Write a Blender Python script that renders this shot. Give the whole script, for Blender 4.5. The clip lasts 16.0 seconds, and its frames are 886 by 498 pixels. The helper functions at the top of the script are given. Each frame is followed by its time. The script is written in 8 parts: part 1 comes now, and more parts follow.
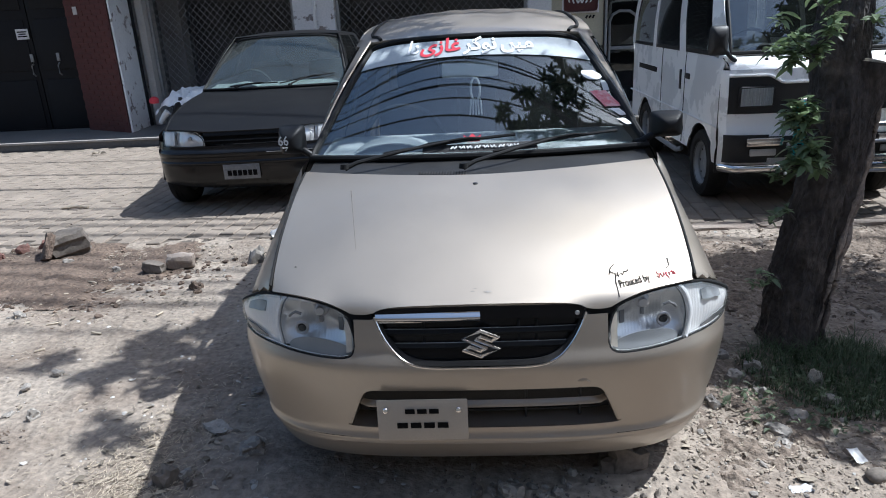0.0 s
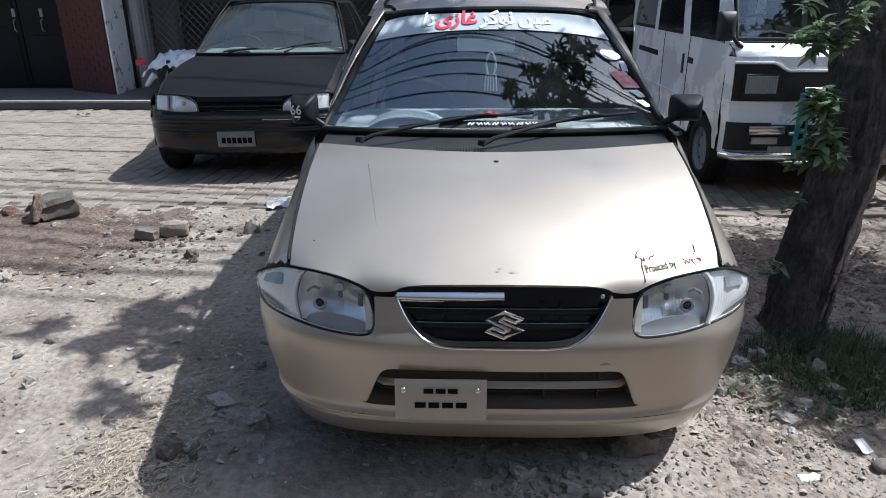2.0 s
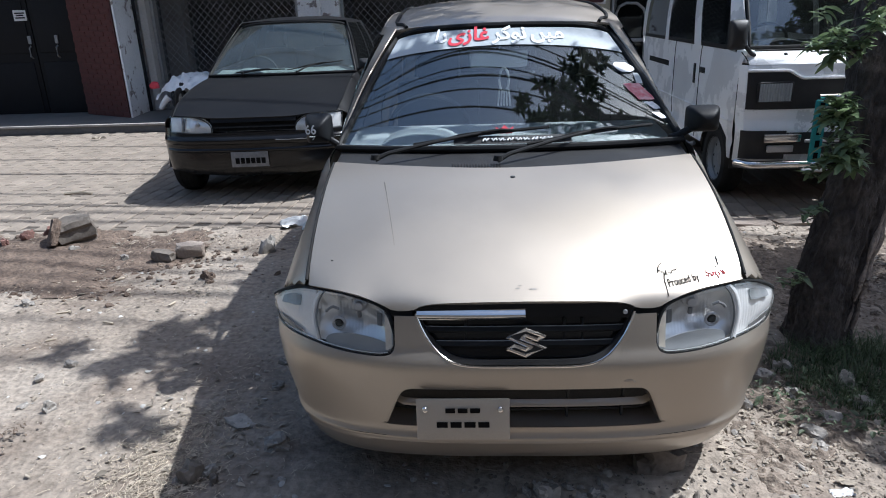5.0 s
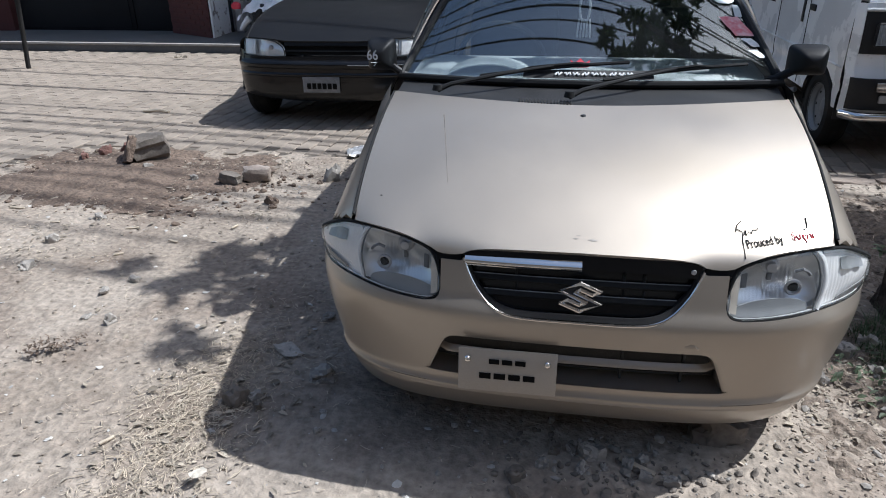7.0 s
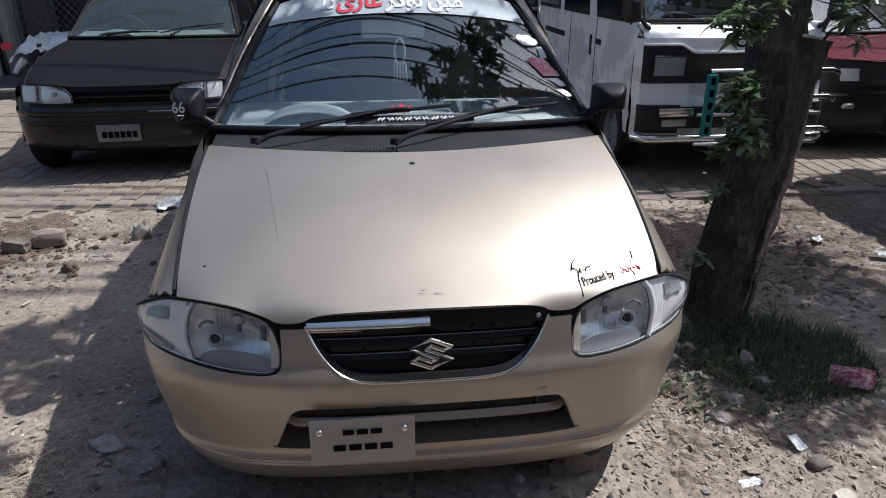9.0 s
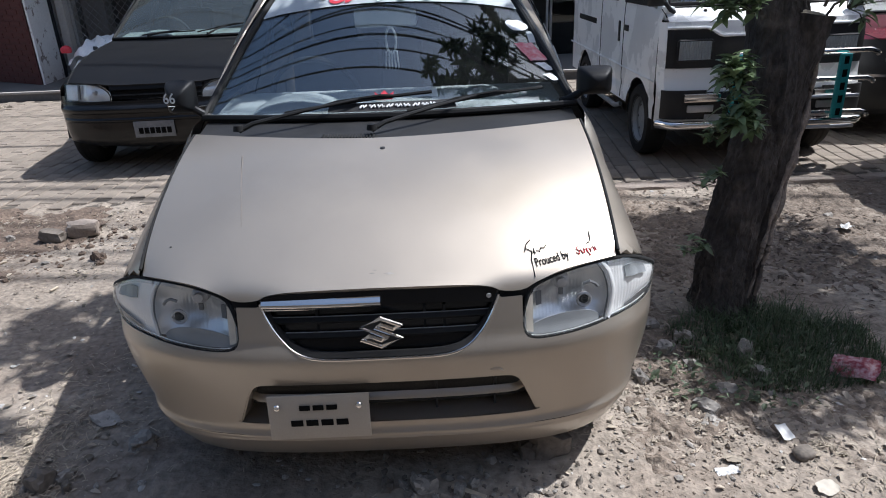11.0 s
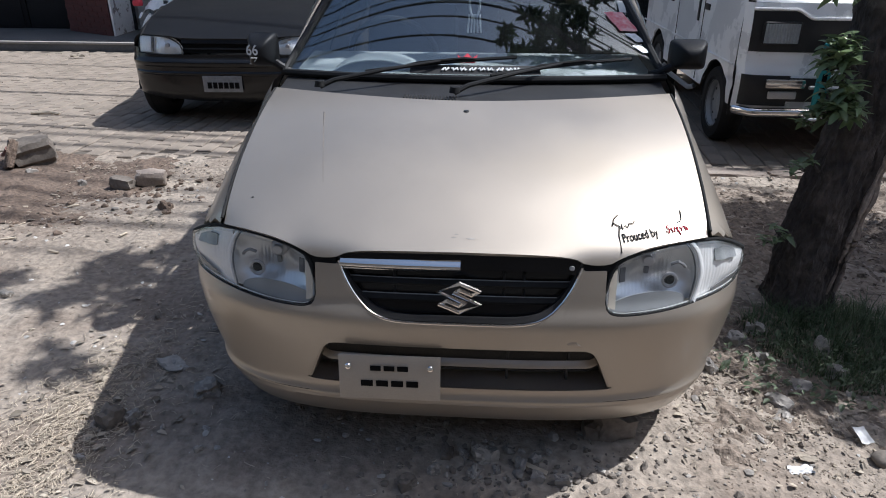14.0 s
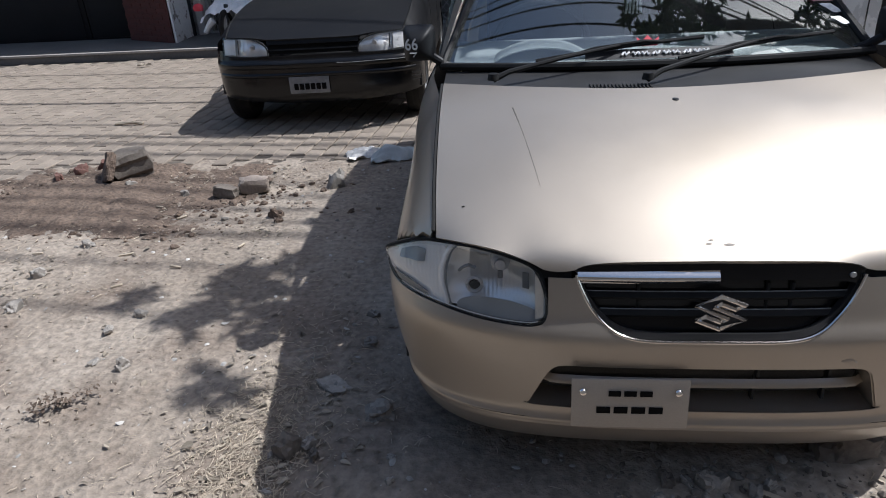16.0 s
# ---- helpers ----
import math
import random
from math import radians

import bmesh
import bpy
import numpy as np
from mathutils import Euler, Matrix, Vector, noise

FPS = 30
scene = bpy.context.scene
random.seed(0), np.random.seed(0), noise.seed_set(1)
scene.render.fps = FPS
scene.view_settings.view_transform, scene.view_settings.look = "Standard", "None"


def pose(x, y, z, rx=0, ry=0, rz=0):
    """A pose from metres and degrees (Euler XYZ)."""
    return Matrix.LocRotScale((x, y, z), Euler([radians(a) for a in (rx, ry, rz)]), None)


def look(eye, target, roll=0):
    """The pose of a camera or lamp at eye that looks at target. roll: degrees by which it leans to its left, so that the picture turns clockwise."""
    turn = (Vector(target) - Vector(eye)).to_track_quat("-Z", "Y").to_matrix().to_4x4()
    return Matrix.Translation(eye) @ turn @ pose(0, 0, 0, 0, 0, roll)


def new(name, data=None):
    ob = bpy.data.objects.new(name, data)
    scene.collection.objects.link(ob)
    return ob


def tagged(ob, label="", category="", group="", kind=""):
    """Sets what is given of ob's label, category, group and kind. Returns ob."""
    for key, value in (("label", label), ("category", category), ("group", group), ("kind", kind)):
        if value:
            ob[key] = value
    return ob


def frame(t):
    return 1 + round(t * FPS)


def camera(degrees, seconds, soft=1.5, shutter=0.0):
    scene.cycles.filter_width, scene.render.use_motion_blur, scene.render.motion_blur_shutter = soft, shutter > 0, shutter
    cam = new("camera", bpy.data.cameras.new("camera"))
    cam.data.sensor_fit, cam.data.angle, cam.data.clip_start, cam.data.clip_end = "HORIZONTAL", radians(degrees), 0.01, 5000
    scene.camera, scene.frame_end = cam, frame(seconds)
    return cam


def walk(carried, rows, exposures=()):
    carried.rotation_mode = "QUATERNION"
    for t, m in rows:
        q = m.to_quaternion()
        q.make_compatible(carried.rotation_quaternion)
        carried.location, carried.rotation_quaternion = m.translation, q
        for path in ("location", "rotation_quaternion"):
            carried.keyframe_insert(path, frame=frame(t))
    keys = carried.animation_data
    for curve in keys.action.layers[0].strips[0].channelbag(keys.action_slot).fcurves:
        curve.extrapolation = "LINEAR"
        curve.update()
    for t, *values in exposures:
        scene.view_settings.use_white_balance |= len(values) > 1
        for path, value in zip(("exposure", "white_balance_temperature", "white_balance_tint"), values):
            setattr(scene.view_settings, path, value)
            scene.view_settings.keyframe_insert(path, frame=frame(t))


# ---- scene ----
cam = camera(66.6, 16.0, soft=1.0)
PATH = [
    (0, (0.027, -1.695, 1.453), (-0.102, 0.195, 0.811), -3.1),
    (0.5, (0.019, -1.689, 1.452), (-0.133, 0.191, 0.788), -2.3),
    (1, (-0.005, -1.68, 1.453), (-0.202, 0.191, 0.774), -2.3),
    (1.5, (-0.053, -1.66, 1.454), (-0.212, 0.205, 0.749), -1.7),
    (2, (-0.101, -1.661, 1.449), (-0.171, 0.207, 0.739), -0.5),
    (2.5, (-0.133, -1.652, 1.452), (-0.183, 0.218, 0.745), -0.4),
    (3, (-0.138, -1.656, 1.455), (-0.223, 0.227, 0.786), -1.0),
    (3.2, (-0.129, -1.651, 1.455), (-0.22, 0.233, 0.792), -1.2),
    (5.5, (-0.113, -1.64, 1.451), (-0.22, 0.241, 0.78), -2.1),
    (6, (-0.084, -1.608, 1.443), (-0.202, 0.269, 0.762), -1.9),
    (6.5, (-0.041, -1.59, 1.433), (-0.324, 0.244, 0.688), -0.9),
    (7, (-0.076, -1.52, 1.42), (-0.392, 0.268, 0.58), -0.8),
    (7.5, (-0.131, -1.443, 1.414), (-0.033, 0.337, 0.507), 0.2),
    (8, (-0.15, -1.437, 1.43), (-0.025, 0.384, 0.612), 0.6),
    (8.5, (-0.126, -1.422, 1.443), (0.007, 0.421, 0.679), -0.0),
    (9, (-0.114, -1.412, 1.456), (0.076, 0.426, 0.691), -0.1),
    (9.5, (-0.1, -1.417, 1.443), (0.267, 0.383, 0.652), 0.3),
    (10, (-0.04, -1.436, 1.434), (0.133, 0.396, 0.649), 0.4),
    (10.2, (0.014, -1.447, 1.438), (0.12, 0.39, 0.654), 0.1),
    (12.3, (0.193, -1.47, 1.406), (0.167, 0.381, 0.648), -3.1),
    (12.5, (0.191, -1.468, 1.408), (0.129, 0.383, 0.654), -2.6),
    (13, (0.174, -1.471, 1.417), (-0.005, 0.386, 0.697), -2.4),
    (13.5, (0.129, -1.463, 1.418), (-0.034, 0.401, 0.71), -0.5),
    (14, (0.051, -1.439, 1.392), (-0.061, 0.372, 0.552), 0.2),
    (14.5, (-0.085, -1.429, 1.381), (-0.186, 0.382, 0.538), 0.6),
    (15, (-0.225, -1.418, 1.375), (-0.303, 0.394, 0.533), 1.0),
    (15.5, (-0.318, -1.414, 1.383), (-0.504, 0.412, 0.59), 1.3),
    (16, (-0.422, -1.284, 1.366), (-0.642, 0.508, 0.507), -3.5),
]
walk(cam, [(t, look(eye, target, roll)) for t, eye, target, roll in PATH],
     [(0.0, 0.40, 5790, 7), (6.5, 0.30, 5850, 8), (7.2, 0.24, 5900, 8), (8.5, -0.01, 6030, 10), (9.3, -0.01, 6050, 10), (10.2, 0.17, 6030, 10), (12.5, 0.34, 5960, 10), (14.0, 0.22, 6000, 10), (16.0, 0.02, 6040, 10)])

# ---- world, sun, exposure ----
SUN_DIR = Vector((0.65, 0.17, 1.0)).normalized()
world = bpy.data.worlds.new("sky")
scene.world = world
world.use_nodes = True
wt = world.node_tree
sky = wt.nodes.new("ShaderNodeTexSky")
sky.sky_type = "NISHITA"
sky.sun_disc = False
sky.sun_elevation = math.asin(SUN_DIR.z)
sky.sun_rotation = math.atan2(SUN_DIR.x, SUN_DIR.y)
sky.dust_density = 2.5
sky.air_density = 1.2
bg = wt.nodes["Background"]
bg.inputs["Strength"].default_value = 0.125
wt.links.new(sky.outputs[0], bg.inputs["Color"])
sun_data = bpy.data.lights.new("sun", "SUN")
sun_data.energy = 5.4
sun_data.angle = radians(0.53)
sun_data.color = (1.0, 0.98, 0.955)
sun = new("sun", sun_data)
sun.matrix_world = Matrix.Translation((6, 2, 12)) @ SUN_DIR.to_track_quat("Z", "Y").to_matrix().to_4x4()


# ---- materials ----
def material(name, a, b=None, scale=8.0, rough=0.6, metal=0.0, bump=0.0, bump_scale=60.0, coat=0.0, detail=6.0,
             fine=0.25, rough_var=0.08, spread=0.5, vary=0.0, stain=None, stain_scale=2.0, stain_amount=0.5, bump_dist=0.004, stain_edge=(0.5, 0.68), stretch=(1, 1, 1), spec=0.5):
    """Two-scale procedural surface: a coarse blend of a and b, fine grain, roughness change, bump and optional stains."""
    m = bpy.data.materials.new(name)
    m.use_nodes = True
    nt = m.node_tree
    N, L = nt.nodes, nt.links
    p = N["Principled BSDF"]
    b = b or a
    tc = N.new("ShaderNodeTexCoord")
    n1 = N.new("ShaderNodeTexNoise")
    n1.inputs["Scale"].default_value, n1.inputs["Detail"].default_value = scale, detail
    n2 = N.new("ShaderNodeTexNoise")
    n2.inputs["Scale"].default_value, n2.inputs["Detail"].default_value = bump_scale, 4.0
    mp = N.new("ShaderNodeMapping")
    mp.inputs["Scale"].default_value = stretch
    L.new(tc.outputs["Object"], mp.inputs["Vector"])
    for n in (n1, n2):
        L.new(mp.outputs[0], n.inputs["Vector"])
    p.inputs["Specular IOR Level"].default_value = spec
    ramp = N.new("ShaderNodeMapRange")
    ramp.inputs["From Min"].default_value, ramp.inputs["From Max"].default_value = 0.5 - spread / 2, 0.5 + spread / 2
    L.new(n1.outputs["Fac"], ramp.inputs["Value"])
    mix = N.new("ShaderNodeMix")
    mix.data_type = "RGBA"
    mix.inputs["A"].default_value, mix.inputs["B"].default_value = (*a, 1), (*b, 1)
    L.new(ramp.outputs[0], mix.inputs["Factor"])
    col = mix.outputs["Result"]
    if stain:
        n3 = N.new("ShaderNodeTexNoise")
        n3.inputs["Scale"].default_value, n3.inputs["Detail"].default_value = stain_scale, 8.0
        n3.inputs["Roughness"].default_value = 0.65
        L.new(tc.outputs["Object"], n3.inputs["Vector"])
        r3 = N.new("ShaderNodeMapRange")
        r3.inputs["From Min"].default_value, r3.inputs["From Max"].default_value = stain_edge
        r3.inputs["To Max"].default_value = stain_amount
        L.new(n3.outputs["Fac"], r3.inputs["Value"])
        m3 = N.new("ShaderNodeMix")
        m3.data_type = "RGBA"
        m3.inputs["B"].default_value = (*stain, 1)
        L.new(r3.outputs[0], m3.inputs["Factor"])
        L.new(col, m3.inputs["A"])
        col = m3.outputs["Result"]
    val = N.new("ShaderNodeMapRange")
    val.inputs["From Min"].default_value, val.inputs["From Max"].default_value = 0.25, 0.75
    val.inputs["To Min"].default_value, val.inputs["To Max"].default_value = 1 - fine, 1 + fine
    L.new(n2.outputs["Fac"], val.inputs["Value"])
    fac = val.outputs[0]
    if vary:
        info = N.new("ShaderNodeObjectInfo")
        isl = N.new("ShaderNodeNewGeometry")
        add = N.new("ShaderNodeMath")
        L.new(info.outputs["Random"], add.inputs[0])
        L.new(isl.outputs["Random Per Island"], add.inputs[1])
        fr = N.new("ShaderNodeMath")
        fr.operation = "FRACT"
        L.new(add.outputs[0], fr.inputs[0])
        vr = N.new("ShaderNodeMapRange")
        vr.inputs["To Min"].default_value, vr.inputs["To Max"].default_value = 1 - vary, 1 + vary
        L.new(fr.outputs[0], vr.inputs["Value"])
        mul = N.new("ShaderNodeMath")
        mul.operation = "MULTIPLY"
        L.new(fac, mul.inputs[0])
        L.new(vr.outputs[0], mul.inputs[1])
        fac = mul.outputs[0]
    sc = N.new("ShaderNodeVectorMath")
    sc.operation = "SCALE"
    L.new(col, sc.inputs[0])
    L.new(fac, sc.inputs["Scale"])
    L.new(sc.outputs[0], p.inputs["Base Color"])
    rr = N.new("ShaderNodeMapRange")
    rr.inputs["To Min"].default_value, rr.inputs["To Max"].default_value = max(rough - rough_var, 0.02), min(rough + rough_var, 1.0)
    L.new(n1.outputs["Fac"], rr.inputs["Value"])
    L.new(rr.outputs[0], p.inputs["Roughness"])
    p.inputs["Metallic"].default_value = metal
    p.inputs["Coat Weight"].default_value = coat
    p.inputs["Coat Roughness"].default_value = 0.2
    if bump:
        bn = N.new("ShaderNodeBump")
        bn.inputs["Strength"].default_value, bn.inputs["Distance"].default_value = bump, bump_dist
        L.new(n2.outputs["Fac"], bn.inputs["Height"])
        L.new(bn.outputs[0], p.inputs["Normal"])
    return m


def glass_material(name, tint, rough=0.0, extra=1.0, dust=0.0, tone=(0.90, 0.96, 0.98)):
    """Thin pane: tinted see-through, mirror gloss that grows with the viewing angle, and a film of dust."""
    m = bpy.data.materials.new(name)
    m.use_nodes = True
    nt = m.node_tree
    N, L = nt.nodes, nt.links
    N.remove(N["Principled BSDF"])
    out = N["Material Output"]
    tr, gl, mx, lw = (N.new(k) for k in ("ShaderNodeBsdfTransparent", "ShaderNodeBsdfGlossy", "ShaderNodeMixShader", "ShaderNodeLayerWeight"))
    tr.inputs["Color"].default_value = (*tint, 1)
    gl.inputs["Roughness"].default_value = rough
    gl.inputs["Color"].default_value = (*tone, 1)
    lw.inputs["Blend"].default_value = 0.5
    pw, mu = N.new("ShaderNodeMath"), N.new("ShaderNodeMath")
    pw.operation, mu.operation, mu.use_clamp = "POWER", "MULTIPLY_ADD", True
    pw.inputs[1].default_value = 5.0
    mu.inputs[1].default_value, mu.inputs[2].default_value = 0.9, 0.042 * extra
    L.new(lw.outputs["Facing"], pw.inputs[0])
    L.new(pw.outputs[0], mu.inputs[0])
    L.new(mu.outputs[0], mx.inputs["Fac"])
    see = tr.outputs[0]
    if dust:
        df, dm, nz, tc, rg = (N.new(k) for k in ("ShaderNodeBsdfDiffuse", "ShaderNodeMixShader", "ShaderNodeTexNoise", "ShaderNodeTexCoord", "ShaderNodeMapRange"))
        df.inputs["Color"].default_value = (0.46, 0.48, 0.49, 1)
        nz.inputs["Scale"].default_value, nz.inputs["Detail"].default_value = 5.0, 8.0
        rg.inputs["To Min"].default_value, rg.inputs["To Max"].default_value = dust * 0.4, dust * 1.6
        L.new(tc.outputs["Object"], nz.inputs["Vector"])
        L.new(nz.outputs["Fac"], rg.inputs["Value"])
        L.new(rg.outputs[0], dm.inputs["Fac"])
        L.new(see, dm.inputs[1])
        L.new(df.outputs[0], dm.inputs[2])
        see = dm.outputs[0]
    L.new(see, mx.inputs[1])
    L.new(gl.outputs[0], mx.inputs[2])
    L.new(mx.outputs[0], out.inputs["Surface"])
    return m


GOLD = material("gold_paint", (0.376, 0.328, 0.273), (0.410, 0.360, 0.302), 3, 0.50, 0.80, 0.03, 900, 1.0, fine=0.04, stain=(0.336, 0.296, 0.250), stain_scale=2.5, stain_amount=0.4)
BLACK_PAINT = material("faded_black_paint", (0.0042, 0.0046, 0.0058), (0.0060, 0.0064, 0.0078), 2, 0.5, 0.0, 0.03, 500, 0.0, fine=0.12, stain=(0.0098, 0.0100, 0.0114), stain_scale=3, stain_amount=0.35, spec=0.26)
WHITE_PAINT = material("peeling_white_paint", (0.78, 0.785, 0.78), (0.71, 0.715, 0.71), 3, 0.34, 0.0, 0.03, 400, 0.2, fine=0.05, stain=(0.95, 0.95, 0.94), stain_scale=2.1, stain_amount=1.0, stain_edge=(0.475, 0.495))
GREY_PAINT = material("dark_grey_paint", (0.012, 0.0122, 0.015), (0.017, 0.0172, 0.021), 3, 0.34, 0.1, 0.02, 600, 0.25, fine=0.08, stain=(0.05, 0.048, 0.046), stain_scale=6, stain_amount=0.25)
MAROON_PAINT = material("maroon_paint", (0.145, 0.012, 0.028), (0.11, 0.009, 0.020), 3, 0.28, 0.1, 0.02, 600, 0.5, fine=0.08)
PLASTIC = material("black_plastic", (0.011, 0.011, 0.012), (0.018, 0.0175, 0.018), 6, 0.5, 0.0, 0.15, 500, fine=0.2, stain=(0.05, 0.047, 0.045), stain_scale=5, stain_amount=0.25)
WIPER_BLACK = material("worn_black_wiper_paint", (0.006, 0.006, 0.0065), (0.011, 0.0108, 0.0105), 9, 0.55, fine=0.2, spec=0.25)
RUBBER = material("tyre_rubber", (0.010, 0.010, 0.010), (0.020, 0.019, 0.018), 5, 0.8, 0.0, 0.2, 300, fine=0.2, stain=(0.07, 0.062, 0.054), stain_scale=3, stain_amount=0.35, spec=0.3)
GAP = material("shut_gap", (0.006, 0.006, 0.006), None, 5, 0.9)
CHROME = material("chrome", (0.80, 0.77, 0.73), (0.73, 0.70, 0.66), 12, 0.12, 1.0, 0.05, 300, fine=0.06, rough_var=0.07)
SILVER = material("silver_plastic", (0.50, 0.50, 0.51), (0.42, 0.42, 0.43), 6, 0.35, 0.6, 0.05, 300, fine=0.1)
REFLECTOR = material("lamp_reflector", (0.96, 0.955, 0.93), (0.90, 0.895, 0.87), 20, 0.20, 0.38, 0.10, 70, fine=0.05)
LAMP_GREY = material("dull_grey_lamp_part", (0.13, 0.135, 0.14), (0.20, 0.205, 0.21), 14, 0.5, 0.2, fine=0.15)
LAMP_WHITE = material("bright_lamp_trim", (0.80, 0.80, 0.79), (0.70, 0.70, 0.69), 20, 0.3, 0.2, fine=0.05)
OLD_LAMP = material("dull_reflector", (0.86, 0.86, 0.84), (0.72, 0.72, 0.70), 20, 0.4, 0.15, 0.1, 120, fine=0.08)
LAMP_SHELF = material("grey_lamp_shelf", (0.24, 0.25, 0.255), (0.30, 0.31, 0.315), 12, 0.45, 0.2, fine=0.08)
WARM_LAMP = material("cream_lamp_strip", (0.66, 0.60, 0.50), (0.56, 0.50, 0.41), 14, 0.5, fine=0.1)
MOULD = material("brown_leaf_mould", (0.13, 0.095, 0.07), (0.085, 0.062, 0.047), 6, 0.9, fine=0.2, vary=0.5)
LENS = glass_material("lamp_lens", (0.98, 0.98, 0.98), 0.02, 0.9, 0.006)
SCREEN = glass_material("windscreen_glass", (0.66, 0.70, 0.70), 0.0, 3.1, 0.008, (0.88, 0.95, 0.99))
HAZY_GLASS = glass_material("hazy_screen_glass", (0.62, 0.70, 0.68), 0.04, 1.35, 0.036, (0.90, 0.95, 0.90))
DARK_GLASS = glass_material("side_glass", (0.24, 0.26, 0.27), 0.0, 1.3, 0.012)
INTERIOR = material("dark_interior", (0.035, 0.036, 0.038), (0.05, 0.05, 0.052), 4, 0.8, fine=0.2)
SEAT_CLOTH = material("seat_cloth", (0.06, 0.06, 0.065), (0.09, 0.09, 0.095), 9, 0.95, 0.0, 0.3, 300, fine=0.2)
DASH = material("dashboard_cover", (0.68, 0.70, 0.71), (0.60, 0.62, 0.63), 5, 0.85, 0.0, 0.2, 150, fine=0.08)
PLATE = material("number_plate", (0.43, 0.37, 0.30), (0.39, 0.335, 0.27), 8, 0.45, 0.0, 0.02, 300, fine=0.06, stain=(0.40, 0.34, 0.27), stain_scale=9, stain_amount=0.4)
PLATE_GREY = material("dull_number_plate", (0.24, 0.24, 0.245), (0.17, 0.17, 0.17), 14, 0.5, fine=0.2)
INK = material("black_ink", (0.006, 0.006, 0.006), None, 5, 0.8, spec=0.08)
WHITE_INK = material("white_vinyl", (0.84, 0.84, 0.84), (0.78, 0.78, 0.78), 8, 0.5, fine=0.05)
BAND = material("pale_blue_vinyl", (0.38, 0.42, 0.44), (0.43, 0.465, 0.485), 5, 0.5, fine=0.06)
RED_INK = material("red_vinyl", (0.52, 0.02, 0.045), (0.60, 0.05, 0.07), 6, 0.5, fine=0.1)
TEAL = material("teal_paint", (0.012, 0.21, 0.22), (0.02, 0.26, 0.26), 9, 0.5, fine=0.15)
DIRT = material("dry_dirt", (0.330, 0.283, 0.233), (0.221, 0.181, 0.143), 1.3, 0.95, 0.0, 0.75, 34, fine=0.36, stain=(0.160, 0.122, 0.094), stain_scale=1.9, stain_amount=0.7, stain_edge=(0.46, 0.62), bump_dist=0.018)
UNSEEN_ASPHALT = material("unseen_dark_asphalt", (0.066, 0.063, 0.060), (0.098, 0.092, 0.085), 2.5, 0.9, 0.0, 0.6, 120, fine=0.3, stain=(0.12, 0.105, 0.09), stain_scale=1.2, stain_amount=0.4)
PAVER = material("concrete_paver", (0.276, 0.234, 0.192), (0.218, 0.183, 0.149), 5, 0.92, 0.0, 0.5, 90, fine=0.22, vary=0.10, stain=(0.19, 0.163, 0.138), stain_scale=1.6, stain_amount=0.5, spec=0.25)
JOINT = material("sandy_joint", (0.085, 0.073, 0.061), (0.125, 0.107, 0.090), 6, 0.95, 0.0, 0.5, 60, spec=0.25)
CONCRETE = material("weathered_concrete", (0.34, 0.32, 0.29), (0.42, 0.39, 0.36), 3, 0.9, 0.0, 0.5, 50, fine=0.18, stain=(0.16, 0.14, 0.12), stain_scale=3, stain_amount=0.5)
PLINTH = material("cement_floor", (0.115, 0.112, 0.11), (0.16, 0.155, 0.15), 1.5, 0.85, 0.0, 0.3, 40, fine=0.15)
STONE = material("grey_stone", (0.31, 0.285, 0.255), (0.215, 0.195, 0.172), 9, 0.92, 0.0, 0.6, 60, fine=0.25, vary=0.25)
BRICK = material("dusty_brick", (0.32, 0.275, 0.235), (0.25, 0.20, 0.165), 10, 0.92, 0.0, 0.6, 80, fine=0.2, vary=0.15)
RED_BRICK = material("broken_red_brick", (0.19, 0.10, 0.082), (0.14, 0.078, 0.064), 12, 0.92, 0.0, 0.6, 80, fine=0.25, vary=0.2)
RED_WALL = material("red_brown_painted_wall", (0.128, 0.040, 0.034), (0.088, 0.028, 0.025), 3, 0.75, 0.0, 0.3, 60, fine=0.15, stain=(0.05, 0.03, 0.03), stain_scale=4, stain_amount=0.5)
WHITE_WALL = material("chipped_white_plaster", (0.84, 0.83, 0.83), (0.77, 0.76, 0.76), 4, 0.8, 0.0, 0.3, 40, fine=0.08, stain=(0.22, 0.18, 0.17), stain_scale=6, stain_amount=0.9, stain_edge=(0.57, 0.62))
PLASTER = material("plain_plaster", (0.46, 0.43, 0.40), (0.52, 0.49, 0.46), 1.2, 0.9, 0.0, 0.3, 30, fine=0.1, stain=(0.3, 0.27, 0.24), stain_scale=1.0, stain_amount=0.5)
BLACK_DOOR = material("black_metal_door", (0.007, 0.0072, 0.0095), (0.012, 0.012, 0.014), 3, 0.6, 0.0, 0.1, 60, fine=0.2, spec=0.3)
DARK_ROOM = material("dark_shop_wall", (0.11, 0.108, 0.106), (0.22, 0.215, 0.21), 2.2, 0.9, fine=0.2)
STEEL = material("galvanised_wire", (0.30, 0.30, 0.30), (0.40, 0.395, 0.39), 15, 0.6, 0.3, fine=0.2)
CABLE = material("black_cable", (0.012, 0.012, 0.012), None, 5, 0.7)
BARK = material("dark_bark", (0.022, 0.019, 0.018), (0.098, 0.084, 0.077), 11, 0.95, 0.0, 1.0, 55, fine=0.5, stain=(0.17, 0.145, 0.125), stain_scale=9, stain_amount=0.45, stain_edge=(0.53, 0.66), bump_dist=0.03, stretch=(1, 1, 0.5))
SUNLIT_SPLIT = material("sunlit_healed_bark", (0.30, 0.255, 0.215), (0.17, 0.135, 0.115), 14, 0.95, 0.0, 0.8, 60, fine=0.4, bump_dist=0.012)
